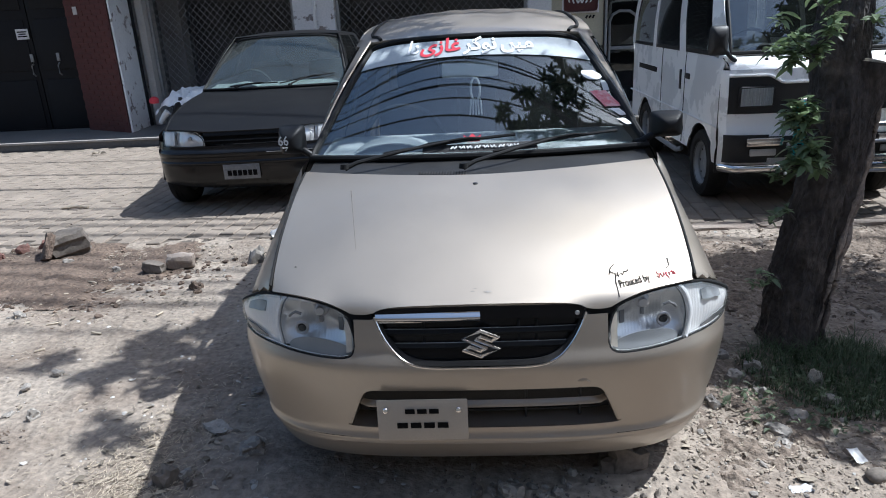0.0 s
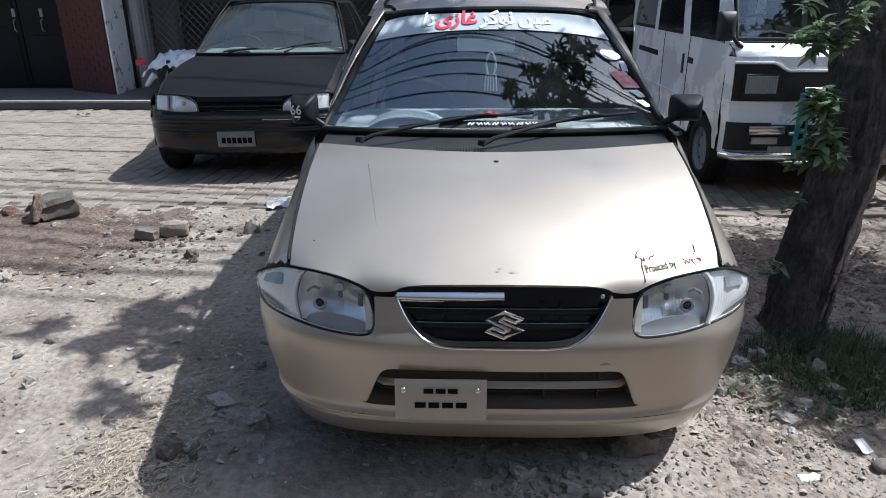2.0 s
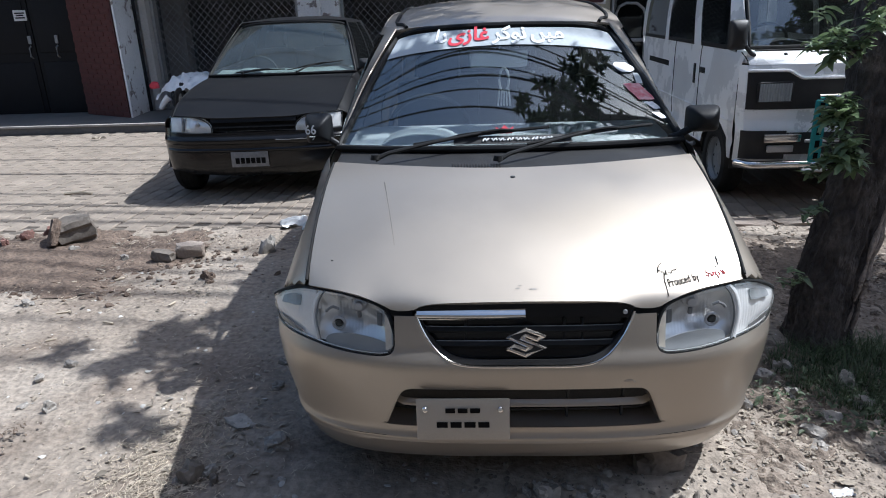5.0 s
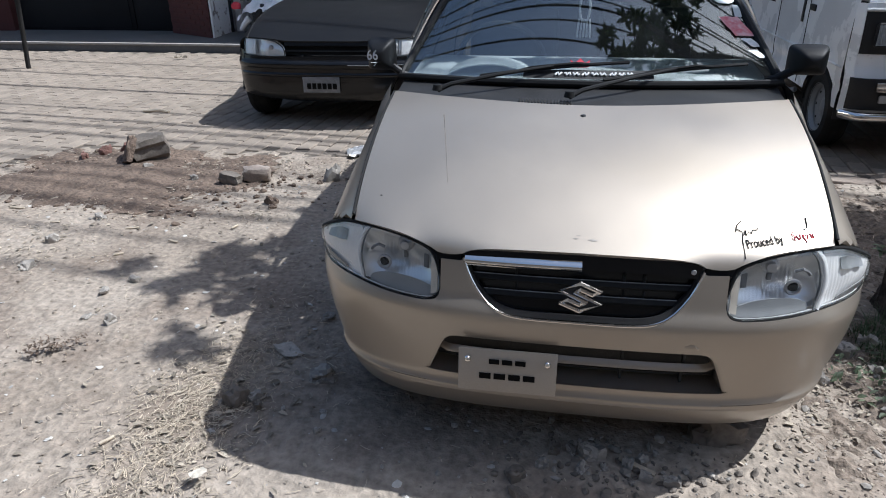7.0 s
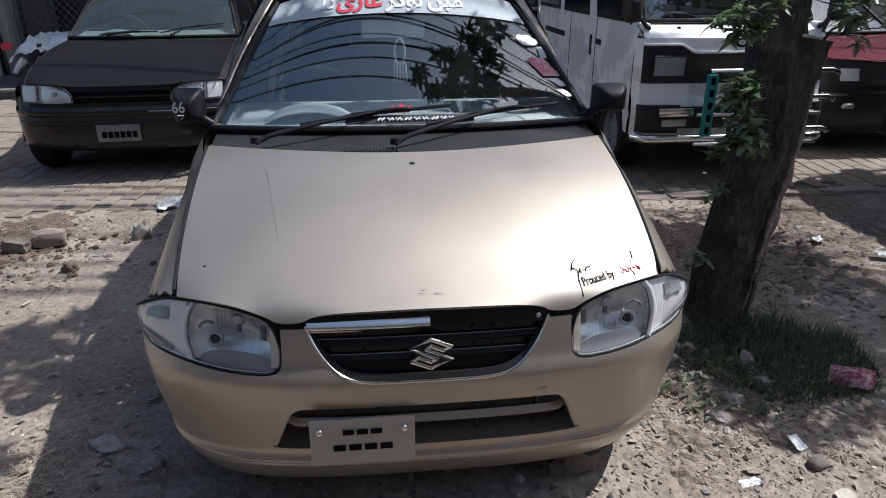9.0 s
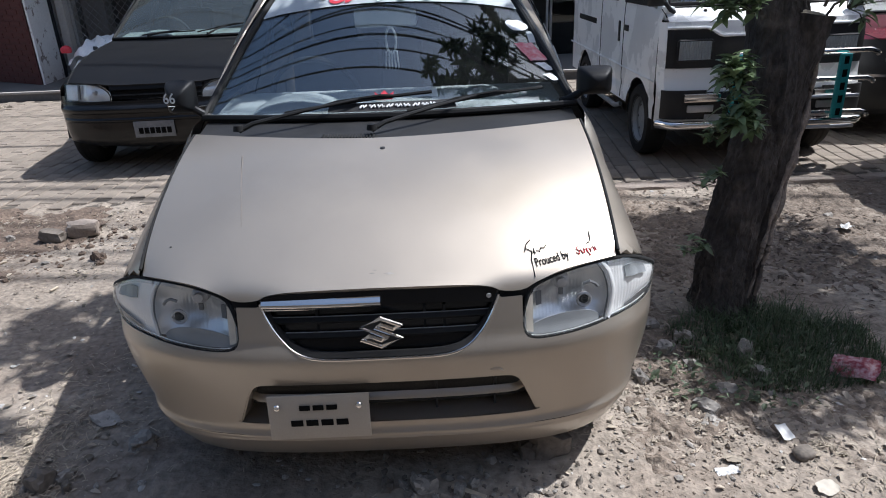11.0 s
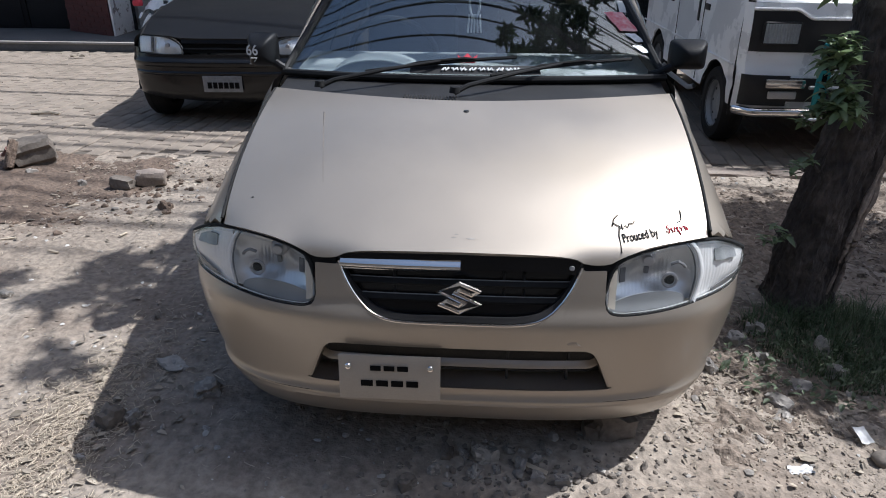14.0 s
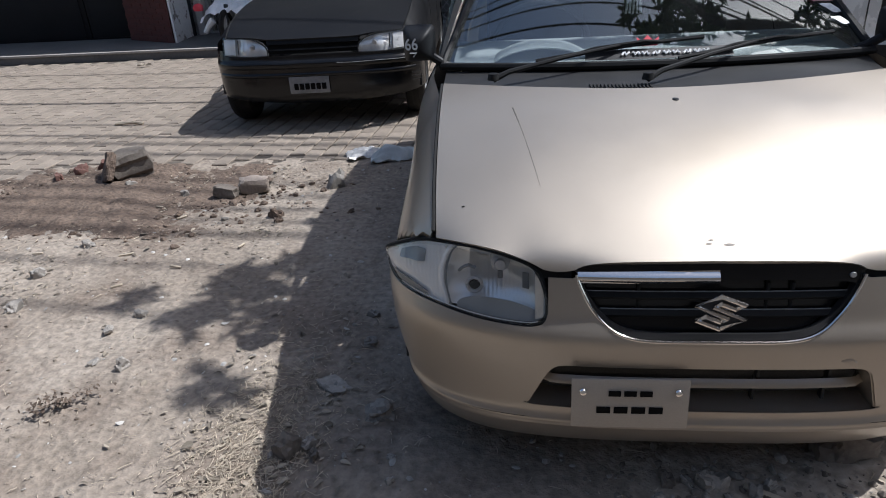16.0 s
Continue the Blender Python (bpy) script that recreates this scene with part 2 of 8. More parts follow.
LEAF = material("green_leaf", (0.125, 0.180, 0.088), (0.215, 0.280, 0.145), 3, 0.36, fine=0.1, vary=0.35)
# Darkened copy of the green leaf: paints the crown's unlit underside.
SHADED_LEAF = material("shaded_crown_leaf", (0.040, 0.068, 0.028), (0.075, 0.115, 0.050), 3, 0.5, fine=0.1, vary=0.3)
GRASS = material("green_grass", (0.040, 0.070, 0.030), (0.085, 0.115, 0.055), 3, 0.6, fine=0.15, vary=0.45)
WEED = material("grey_green_weed", (0.085, 0.115, 0.062), (0.145, 0.175, 0.105), 4, 0.6, fine=0.15, vary=0.4)
DRY_LEAF = material("dry_leaf_litter", (0.34, 0.295, 0.235), (0.20, 0.165, 0.125), 5, 0.9, fine=0.15, vary=0.45)
PALE_LEAF = material("pale_dry_leaf", (0.50, 0.455, 0.385), (0.42, 0.375, 0.31), 20, 0.85, fine=0.1)
PAPER = material("white_paper", (0.70, 0.69, 0.675), (0.60, 0.59, 0.575), 20, 0.8, fine=0.05)
PACKET = material("red_plastic_packet", (0.24, 0.018, 0.035), (0.42, 0.26, 0.28), 60, 0.35, fine=0.1, spread=0.22)
POLY = material("pale_plastic_bag", (0.42, 0.46, 0.46), (0.55, 0.57, 0.57), 9, 0.5, fine=0.06)
CLOTH = material("silver_bike_cover", (0.93, 0.93, 0.93), (0.82, 0.82, 0.83), 12, 0.3, 0.0, fine=0.1)
HUSK = material("dusty_dry_husk", (0.36, 0.315, 0.265), (0.27, 0.23, 0.19), 30, 0.95, 0.0, 0.6, 140, fine=0.25)
# Colour of the added wall behind the camera, kept dark to dim the car fronts.
UNSEEN_WALL = material("unseen_dark_wall", (0.17, 0.145, 0.125), (0.12, 0.10, 0.088), 1.2, 0.9, 0.0, 0.3, 20, fine=0.2, stain=(0.22, 0.20, 0.18), stain_scale=0.5, stain_amount=0.5)
STICKER_WHITE = material("faded_white_sticker", (0.70, 0.72, 0.73), (0.52, 0.54, 0.57), 40, 0.5, fine=0.2)
STICKER_RED = material("faded_red_sticker", (0.50, 0.09, 0.13), (0.54, 0.30, 0.33), 45, 0.5, fine=0.1, spread=0.25)
SIGN = material("cream_sign_paint", (0.50, 0.46, 0.33), (0.56, 0.52, 0.40), 3, 0.6, fine=0.1)
SOIL = material("dark_loose_soil", (0.098, 0.070, 0.053), (0.165, 0.121, 0.092), 5, 0.95, 0.0, 0.9, 45, fine=0.4, bump_dist=0.016)
EARTH = material("brown_crumbly_earth", (0.135, 0.104, 0.080), (0.215, 0.172, 0.136), 4, 0.95, 0.0, 0.9, 50, fine=0.45, stain=(0.085, 0.065, 0.051), stain_scale=6, stain_amount=0.5, bump_dist=0.016)
WOOD = material("dry_wood_chip", (0.42, 0.36, 0.28), (0.34, 0.28, 0.21), 12, 0.9, fine=0.2, vary=0.3)
DUSTY_BLACK = material("dusty_black_plastic", (0.030, 0.029, 0.028), (0.055, 0.052, 0.048), 9, 0.8, 0.0, 0.2, 200, fine=0.2, stain=(0.10, 0.094, 0.086), stain_scale=6, stain_amount=0.5)
GREY_FILM = material("dull_film", (0.30, 0.32, 0.33), (0.36, 0.38, 0.39), 6, 0.6, fine=0.1)
CHIP = material("pale_plaster_chip", (0.46, 0.44, 0.41), (0.36, 0.34, 0.31), 20, 0.9, fine=0.15, vary=0.3)
GLOSS_BLACK = material("glossy_black_paint", (0.005, 0.005, 0.0055), (0.008, 0.0076, 0.008), 3, 0.20, 0.0, 0.04, 200, 0.0, fine=0.1, stain=(0.016, 0.015, 0.0145), stain_scale=4, stain_amount=0.3, spec=0.42)
# Mud colour; on stones before the car it paints in the bumper's shade.
MUDDY_SHADED = material("muddy_shaded_concrete", (0.115, 0.096, 0.080), (0.19, 0.165, 0.14), 9, 0.95, 0.0, 0.6, 60, fine=0.25)


def let_light_through(m, share):
    """Thin leaves: part of the light passes to the other side."""
    N, L = m.node_tree.nodes, m.node_tree.links
    p, out = N["Principled BSDF"], N["Material Output"]
    tl, mx = N.new("ShaderNodeBsdfTranslucent"), N.new("ShaderNodeMixShader")
    L.new(p.inputs["Base Color"].links[0].from_socket, tl.inputs["Color"])
    mx.inputs["Fac"].default_value = share
    L.new(p.outputs[0], mx.inputs[1])
    L.new(tl.outputs[0], mx.inputs[2])
    L.new(mx.outputs[0], out.inputs["Surface"])


let_light_through(LEAF, 0.38)
let_light_through(GRASS, 0.3)
let_light_through(WEED, 0.3)


# ---- mesh helpers ----
def lerp(a, b, t):
    return a + (b - a) * t


def smooth01(t):
    t = min(max(t, 0.0), 1.0)
    return t * t * (3 - 2 * t)


def curve_at(x, pairs):
    """Smooth interpolation through (x, y) pairs."""
    if x <= pairs[0][0]:
        return pairs[0][1]
    for i in range(len(pairs) - 1):
        (x0, y0), (x1, y1) = pairs[i], pairs[i + 1]
        if x <= x1:
            t = (x - x0) / (x1 - x0)
            m0 = (y1 - pairs[i - 1][1]) / (x1 - pairs[i - 1][0]) if i else (y1 - y0) / (x1 - x0)
            m1 = (pairs[i + 2][1] - y0) / (pairs[i + 2][0] - x0) if i + 2 < len(pairs) else (y1 - y0) / (x1 - x0)
            h = x1 - x0
            return (2 * t ** 3 - 3 * t ** 2 + 1) * y0 + (t ** 3 - 2 * t ** 2 + t) * h * m0 + (3 * t ** 2 - 2 * t ** 3) * y1 + (t ** 3 - t ** 2) * h * m1
    return pairs[-1][1]


def link_mesh(name, bm, mat, parent=None, label="", sharp=35):
    me = bpy.data.meshes.new(name)
    bm.to_mesh(me)
    bm.free()
    me.materials.append(mat)
    for f in me.polygons:
        f.use_smooth = True
    me.set_sharp_from_angle(angle=radians(sharp))
    ob = new(name, me)
    ob.parent = parent
    if label:
        tagged(ob, label)
    return ob


def part(name, bm, mat, parent, label="", sharp=35):
    """Links a bmesh as one mesh object under a thing or under a part."""
    return link_mesh(name, bm, mat, parent, label, sharp)


def single(name, bm, mat, label, category, group="", kind="", m=None, sharp=35):
    """A top-level thing that is one mesh."""
    ob = link_mesh(name, bm, mat, None, "", sharp)
    if m is not None:
        ob.matrix_basis = m
    return tagged(ob, label, category, group, kind)


def thing(name, m, label, category, group="", kind=""):
    ob = new(name)
    ob.empty_display_size = 0.1
    ob.matrix_basis = m
    return tagged(ob, label, category, group, kind)


def grid(fn, nu, nv, thick=0.0, us=None, bm=None):
    """A sheet through fn(u, v), u and v from 0 to 1; thick makes it a shell."""
    bm = bm or bmesh.new()
    us = us or [i / nu for i in range(nu + 1)]
    rows = [[bm.verts.new(fn(u, j / nv)) for j in range(nv + 1)] for u in us]
    faces = []
    for a, b in zip(rows, rows[1:]):
        for j in range(nv):
            faces.append(bm.faces.new((a[j], b[j], b[j + 1], a[j + 1])))
    bmesh.ops.remove_doubles(bm, verts=bm.verts, dist=1e-5)
    if thick:
        bmesh.ops.solidify(bm, geom=bm.faces[:], thickness=thick)
    bm.normal_update()
    return bm


def box(size, at=(0, 0, 0), bevel=0.0, rot=None, bm=None, taper=None):
    own = bmesh.new()
    bmesh.ops.create_cube(own, size=1.0)
    for v in own.verts:
        k = taper if taper and v.co.z > 0 else 1.0
        v.co = Vector((v.co.x * size[0] * k, v.co.y * size[1] * k, v.co.z * size[2]))
    if bevel:
        bmesh.ops.bevel(own, geom=own.edges[:], offset=bevel, segments=2, profile=0.6, affect="EDGES")
    if rot:
        own.transform(Euler([radians(a) for a in rot]).to_matrix().to_4x4())
    own.transform(Matrix.Translation(at))
    return join(bm, own)


def join(bm, own):
    if bm is None:
        return own
    me = bpy.data.meshes.new("tmp")
    own.to_mesh(me)
    own.free()
    bm.from_mesh(me)
    bpy.data.meshes.remove(me)
    return bm


def tube(points, r, n=8, bm=None, closed=False, ends=True):
    """A round bar along points; r is a radius or a function of 0..1 along it."""
    bm = bm or bmesh.new()
    pts = [Vector(p) for p in points]
    rings = []
    k = len(pts)
    up = Vector((0.03, 0.05, 1))
    for i, p in enumerate(pts):
        a = pts[(i - 1) % k] if closed or i else p
        b = pts[(i + 1) % k] if closed or i < k - 1 else p
        d = (b - a).normalized()
        s = d.cross(up)
        if s.length < 0.05:
            s = d.cross(Vector((0, 1, 0.1)))
        s.normalize()
        w = s.cross(d)
        rad = r(i / max(k - 1, 1)) if callable(r) else r
        rings.append([bm.verts.new(p + (s * math.cos(q) + w * math.sin(q)) * rad) for q in (2 * math.pi * j / n for j in range(n))])
    for i in range(k if closed else k - 1):
        a, b = rings[i], rings[(i + 1) % k]
        for j in range(n):
            bm.faces.new((a[j], a[(j + 1) % n], b[(j + 1) % n], b[j]))
    if ends and not closed:
        bm.faces.new(rings[0][::-1])
        bm.faces.new(rings[-1])
    bmesh.ops.recalc_face_normals(bm, faces=bm.faces[:])
    return bm


def lathe(profile, n=24, m=None, bm=None):
    """Turns (radius, height) pairs round z; m places the result."""
    own = bmesh.new()
    rings = []
    for r, h in profile:
        if r < 1e-5:
            rings.append([own.verts.new((0, 0, h))])
        else:
            rings.append([own.verts.new((r * math.cos(2 * math.pi * j / n), r * math.sin(2 * math.pi * j / n), h)) for j in range(n)])
    for a, b in zip(rings, rings[1:]):
        for j in range(n):
            k = (j + 1) % n
            if len(a) == 1 and len(b) == 1:
                continue
            if len(a) == 1:
                own.faces.new((a[0], b[j], b[k]))
            elif len(b) == 1:
                own.faces.new((a[j], a[k], b[0]))
            else:
                own.faces.new((a[j], a[k], b[k], b[j]))
    bmesh.ops.recalc_face_normals(own, faces=own.faces[:])
    if m is not None:
        own.transform(m)
    return join(bm, own)


def prism(outline, depth, m=None, bm=None, bevel=0.0):
    """A plate with the given (x, z) outline, depth along +y, then placed by m."""
    own = bmesh.new()
    a = [own.verts.new((x, 0, z)) for x, z in outline]
    f = own.faces.new(a)
    r = bmesh.ops.extrude_face_region(own, geom=[f])
    for v in r["geom"]:
        if isinstance(v, bmesh.types.BMVert):
            v.co.y += depth
    bmesh.ops.recalc_face_normals(own, faces=own.faces[:])
    if bevel:
        bmesh.ops.bevel(own, geom=own.edges[:], offset=bevel, segments=2, affect="EDGES")
    if m is not None:
        own.transform(m)
    return join(bm, own)


def rock(size, seed, squash=0.6, sub=2, rough=0.35):
    bm = bmesh.new()
    bmesh.ops.create_icosphere(bm, subdivisions=sub, radius=1.0)
    off = Vector((seed * 3.17, seed * 1.31, seed * 0.77))
    for v in bm.verts:
        d = 1 + rough * noise.noise(v.co * 1.1 + off) + rough * 0.5 * noise.noise(v.co * 2.7 + off) + rough * 0.22 * noise.noise(v.co * 6.1 + off)
        q = v.co * d
        # flat broken faces
        q.x = max(min(q.x, 0.85 + 0.1 * math.sin(seed)), -0.9)
        q.y = max(min(q.y, 0.8), -0.75)
        v.co = Vector((q.x * size[0], q.y * size[1], max(q.z, -0.5) * size[2] * squash))
    return bm


def wheel(parent, x, y, z, r, w, side, rim_mat, hub="steel", name="wheel"):
    """Tyre, rim and hub cap; side is the sign of x that faces outward."""
    root = new(name)
    root.parent = parent
    root.matrix_basis = pose(x, y, z) @ pose(0, 0, 0, 0, 90 * side, 0)
    h = w / 2
    part("tyre", lathe([(r * 0.62, -h * 0.8), (r * 0.72, -h), (r * 0.93, -h * 0.95), (r * 0.99, -h * 0.7), (r, -h * 0.3), (r * 0.985, -h * 0.28), (r * 0.985, -h * 0.22), (r, -h * 0.2), (r, h * 0.2), (r * 0.985, h * 0.22), (r * 0.985, h * 0.28), (r, h * 0.3), (r * 0.99, h * 0.7), (r * 0.93, h * 0.95), (r * 0.72, h), (r * 0.62, h * 0.8)], 40), RUBBER, root)
    part("rim", lathe([(r * 0.63, -h * 0.8), (r * 0.60, -h * 0.3), (r * 0.57, h * 0.45), (r * 0.64, h * 0.86), (r * 0.66, h * 0.80)], 40), rim_mat, root)
    if hub == "steel":
        disc = lathe([(0, h * 0.42), (r * 0.12, h * 0.42), (r * 0.17, h * 0.34), (r * 0.28, h * 0.20), (r * 0.44, h * 0.34), (r * 0.50, h * 0.24), (r * 0.58, h * 0.30)], 40)
        part("wheel_disc", disc, rim_mat, root)
        for k in range(8):
            a = k * math.pi / 4
            part("vent_hole", lathe([(0, 0), (r * 0.035, 0.0), (r * 0.035, -0.004), (0, -0.004)], 10, pose(r * 0.47 * math.cos(a), r * 0.47 * math.sin(a), h * 0.31 + 0.004)), GAP, root)
    else:
        cap = lathe([(0, h * 0.72), (r * 0.10, h * 0.72), (r * 0.16, h * 0.66), (r * 0.44, h * 0.74), (r * 0.58, h * 0.80), (r * 0.645, h * 0.86), (r * 0.65, h * 0.78)], 40)
        part("hub_cap", cap, rim_mat, root)
        for k in range(5):
            a = k * 2 * math.pi / 5 + 0.3
            slot = prism([(-r * 0.085, -r * 0.055), (r * 0.085, -r * 0.055), (r * 0.115, r * 0.06), (-r * 0.115, r * 0.06)], 0.006, pose(0, 0, 0, 0, 0, math.degrees(a)) @ pose(r * 0.47, 0, h * 0.79) @ pose(0, 0, 0, -90, 0, 90), bevel=0.001)
            part("slot", slot, GAP, root)
            nut = lathe([(0, 0.006), (r * 0.045, 0.006), (r * 0.05, 0)], 10, pose(r * 0.13 * math.cos(a), r * 0.13 * math.sin(a), h * 0.72))
            part("wheel_nut", nut, GAP, root)
    return root


def lettering(name, body, size, at, mat, parent, label="", thick=0.0, bold=0.0):
    """Raised letters; at(u, v) maps the flat text (metres) onto a surface."""
    cu = bpy.data.curves.new("letters", "FONT")
    cu.body, cu.size, cu.offset, cu.resolution_u = body, size, bold, 3
    tmp = bpy.data.objects.new("letters", cu)
    scene.collection.objects.link(tmp)
    bpy.context.view_layer.update()
    me = bpy.data.meshes.new_from_object(tmp)
    bpy.data.objects.remove(tmp, do_unlink=True)
    for v in me.vertices:
        v.co = at(v.co.x, v.co.y)
    me.name = name
    me.materials.clear()
    me.materials.append(mat)
    ob = new(name, me)
    ob.parent = parent
    if label:
        tagged(ob, label)
    return ob



# ---- car bodies ----
class Spec:
    """The lines of one car; its front is at y = 0 and it faces -y."""
    def __init__(self, W, L, D, E, V, hood_c, hood_e, hood_x, hood_x0, hood_y, hood_bow, belt_x, belt, sill, wheels, wheel_r, arch_r, roll, start, ws_z0, ws_z1, ws_x0, ws_x1, ws_y0, ws_slope, ws_curve, roof_y1, roof_x, roof_drop, roof_c, rear_y0, doors, windows):
        self.W, self.L, self.D, self.E, self.V, self.hood_c = W, L, D, E, V, hood_c
        self.hood_e, self.hood_x, self.hood_x0, self.hood_y, self.hood_bow, self.belt_x = hood_e, hood_x, hood_x0, hood_y, hood_bow, belt_x
        self.belt, self.sill, self.wheels, self.wheel_r, self.arch_r, self.roll = belt, sill, wheels, wheel_r, arch_r, roll
        self.start, self.ws_z0, self.ws_z1, self.ws_x0, self.ws_x1, self.ws_y0 = start, ws_z0, ws_z1, ws_x0, ws_x1, ws_y0
        self.ws_slope, self.ws_curve, self.roof_y1, self.roof_x, self.roof_drop, self.roof_c = ws_slope, ws_curve, roof_y1, roof_x, roof_drop, roof_c
        self.rear_y0, self.doors, self.windows = rear_y0, doors, windows
        self.hood_lip = None
        self.tuck = None
        self.dents = 0.0
        self.roll_front = roll
        self.flare = 3
        self.hood_soft = None

    def plan(self, x):
        a = min(abs(x) / self.W, 0.9995)
        return self.D * (1 - (1 - a ** self.E) ** (1 / self.E))

    def plan_x(self, p):
        p = min(max(p, 0.0), self.D)
        return self.W * (1 - (1 - p / self.D) ** self.E) ** (1 / self.E)

    def face(self, x, z):
        return self.plan(x) + curve_at(z, self.V)

    def on_face(self, x, z, off=0.0):
        """Point of the face at x, z; the lower ends of the face draw in towards the wheels."""
        dx = self.tuck(abs(x), z) * (1 if x > 0 else -1) if self.tuck else 0.0
        return (x - dx, self.face(x, z) + off, z)

    def hood(self, x, y):
        e = min(abs(x) / curve_at(y, self.hood_x), 1.0)
        return lerp(curve_at(y, self.hood_c), curve_at(y, self.hood_e), e ** 2.6)

    def hood_top(self, x, y, xf):
        """Hood with its front edge rolled down to the lip at xf."""
        lip = self.hood_lip(xf)
        soft = self.hood_soft(xf) if self.hood_soft else lip
        y0 = self.face(xf, lip) - 0.003
        return self.hood(x, y) - (self.hood(xf, y0) - soft - 0.003) * math.exp(-(y - y0) / 0.040) - (soft - lip) * math.exp(-(y - y0) / 0.011)

    def top_line(self, y):
        """Upper edge of the body side: hood edge, then waist line."""
        t = smooth01((y - self.hood_y) / 0.3)
        return lerp(curve_at(y, self.hood_x), curve_at(y, self.belt_x), t), lerp(curve_at(min(y, self.hood_y), self.hood_e), curve_at(y, self.belt), t)

    def arch(self, y):
        z = self.sill
        for w in self.wheels:
            d = abs(y - w)
            if d < self.arch_r:
                z = max(z, self.wheel_r + math.sqrt(self.arch_r ** 2 - d * d) - 0.01)
        return z

    def side(self, y, t):
        xt, zt = self.top_line(y)
        z = lerp(self.arch(y), zt, t)
        y = max(y, curve_at(z, self.start))
        h = min(max((z - 0.2) / (zt - 0.2), 0), 1)
        x = self.W - (self.W - xt) * h ** lerp(self.roll_front, self.roll, smooth01((y - 0.5) / 0.5))
        x -= 0.035 * max(0.0, (0.34 - z) / 0.14) ** 2
        x -= 0.010 * math.exp(-((z - 0.47) / 0.03) ** 2)
        x = min(x, self.plan_x(y - curve_at(z, self.V)))
        if self.tuck:
            x -= max(self.tuck(self.W, z), 0.0) * (1 - smooth01((y - 0.33) / 0.40))
        r = self.L - y
        if r < 0.35:
            x = min(x, self.W * (1 - (1 - max(r, 0.0) / 0.35) ** 3) ** (1 / 3) if r > 0 else 0.5)
        return x, y, z

    def screen(self, s, t):
        """Point on the windscreen: s across from -1 to 1, t up from 0 to 1."""
        z = lerp(self.ws_z0, self.ws_z1, t) - 0.018 * t * s * s - 0.030 * t ** 4 * abs(s) ** 8
        x = s * lerp(self.ws_x0, self.ws_x1, t)
        y = self.ws_y0 + (lerp(self.ws_z0, self.ws_z1, t) - self.ws_z0) / self.ws_slope + self.ws_curve * x * x + 0.03 * t * t
        return Vector((x, y, z))

    def roof(self, s, v):
        f = self.screen(s, 1.0)
        y = lerp(f.y, self.roof_y1, v)
        hw = lerp(self.ws_x1, self.roof_x, smooth01(v * self.flare))
        drop = 0.018 + (self.roof_drop - 0.018) * smooth01(v * self.flare)
        return Vector((s * hw, y, curve_at(lerp(self.screen(0, 1).y, self.roof_y1, v), self.roof_c) - drop * abs(s) ** 3))

    def glasshouse(self, q, t, sx):
        yb = lerp(self.screen(1, 0).y, self.rear_y0, q)
        lo = Vector((curve_at(yb, self.belt_x), yb, curve_at(yb, self.belt)))
        if q == 0:
            lo = self.screen(1, 0)
        else:
            f = self.screen(1, 0)
            k = smooth01(q * 12)
            lo = Vector((lerp(f.x, lo.x, k), lo.y, lerp(f.z, lo.z, k)))
        hi = self.roof(1.0, q)
        p = lo.lerp(hi, t)
        p.x += 0.02 * math.sin(math.pi * t)
        return Vector((p.x * sx, p.y, p.z))


def front_strip(S, bot, top, x0, x1, nx, nz, off=0.0, thick=0.0, extra=(), bm=None):
    """Sheet on the car's face between the heights bot(x) and top(x)."""
    xs = sorted(set([lerp(x0, x1, i / nx) for i in range(nx + 1)] + [e for e in extra if x0 < e < x1]))
    us = [(x - x0) / (x1 - x0) for x in xs]

    def at(u, v):
        x = lerp(x0, x1, u)
        z = lerp(bot(x), top(x), v)
        o = off(x, z) if callable(off) else off
        return S.on_face(x, z, o)
    return grid(at, nx, nz, thick, us, bm)


def true_normals(me, S):
    """Smooth shading by the car face's own slope, whatever the mesh's columns do."""
    out = []
    e = 0.004
    for v in me.vertices:
        x, z = v.co.x, v.co.z
        n = Vector(((S.face(x + e, z) - S.face(x - e, z)) / (2 * e), -1.0, (S.face(x, z + e) - S.face(x, z - e)) / (2 * e))).normalized()
        out.append(-n if v.normal.dot(n) < 0 else n)
    me.normals_split_custom_set_from_vertices(out)


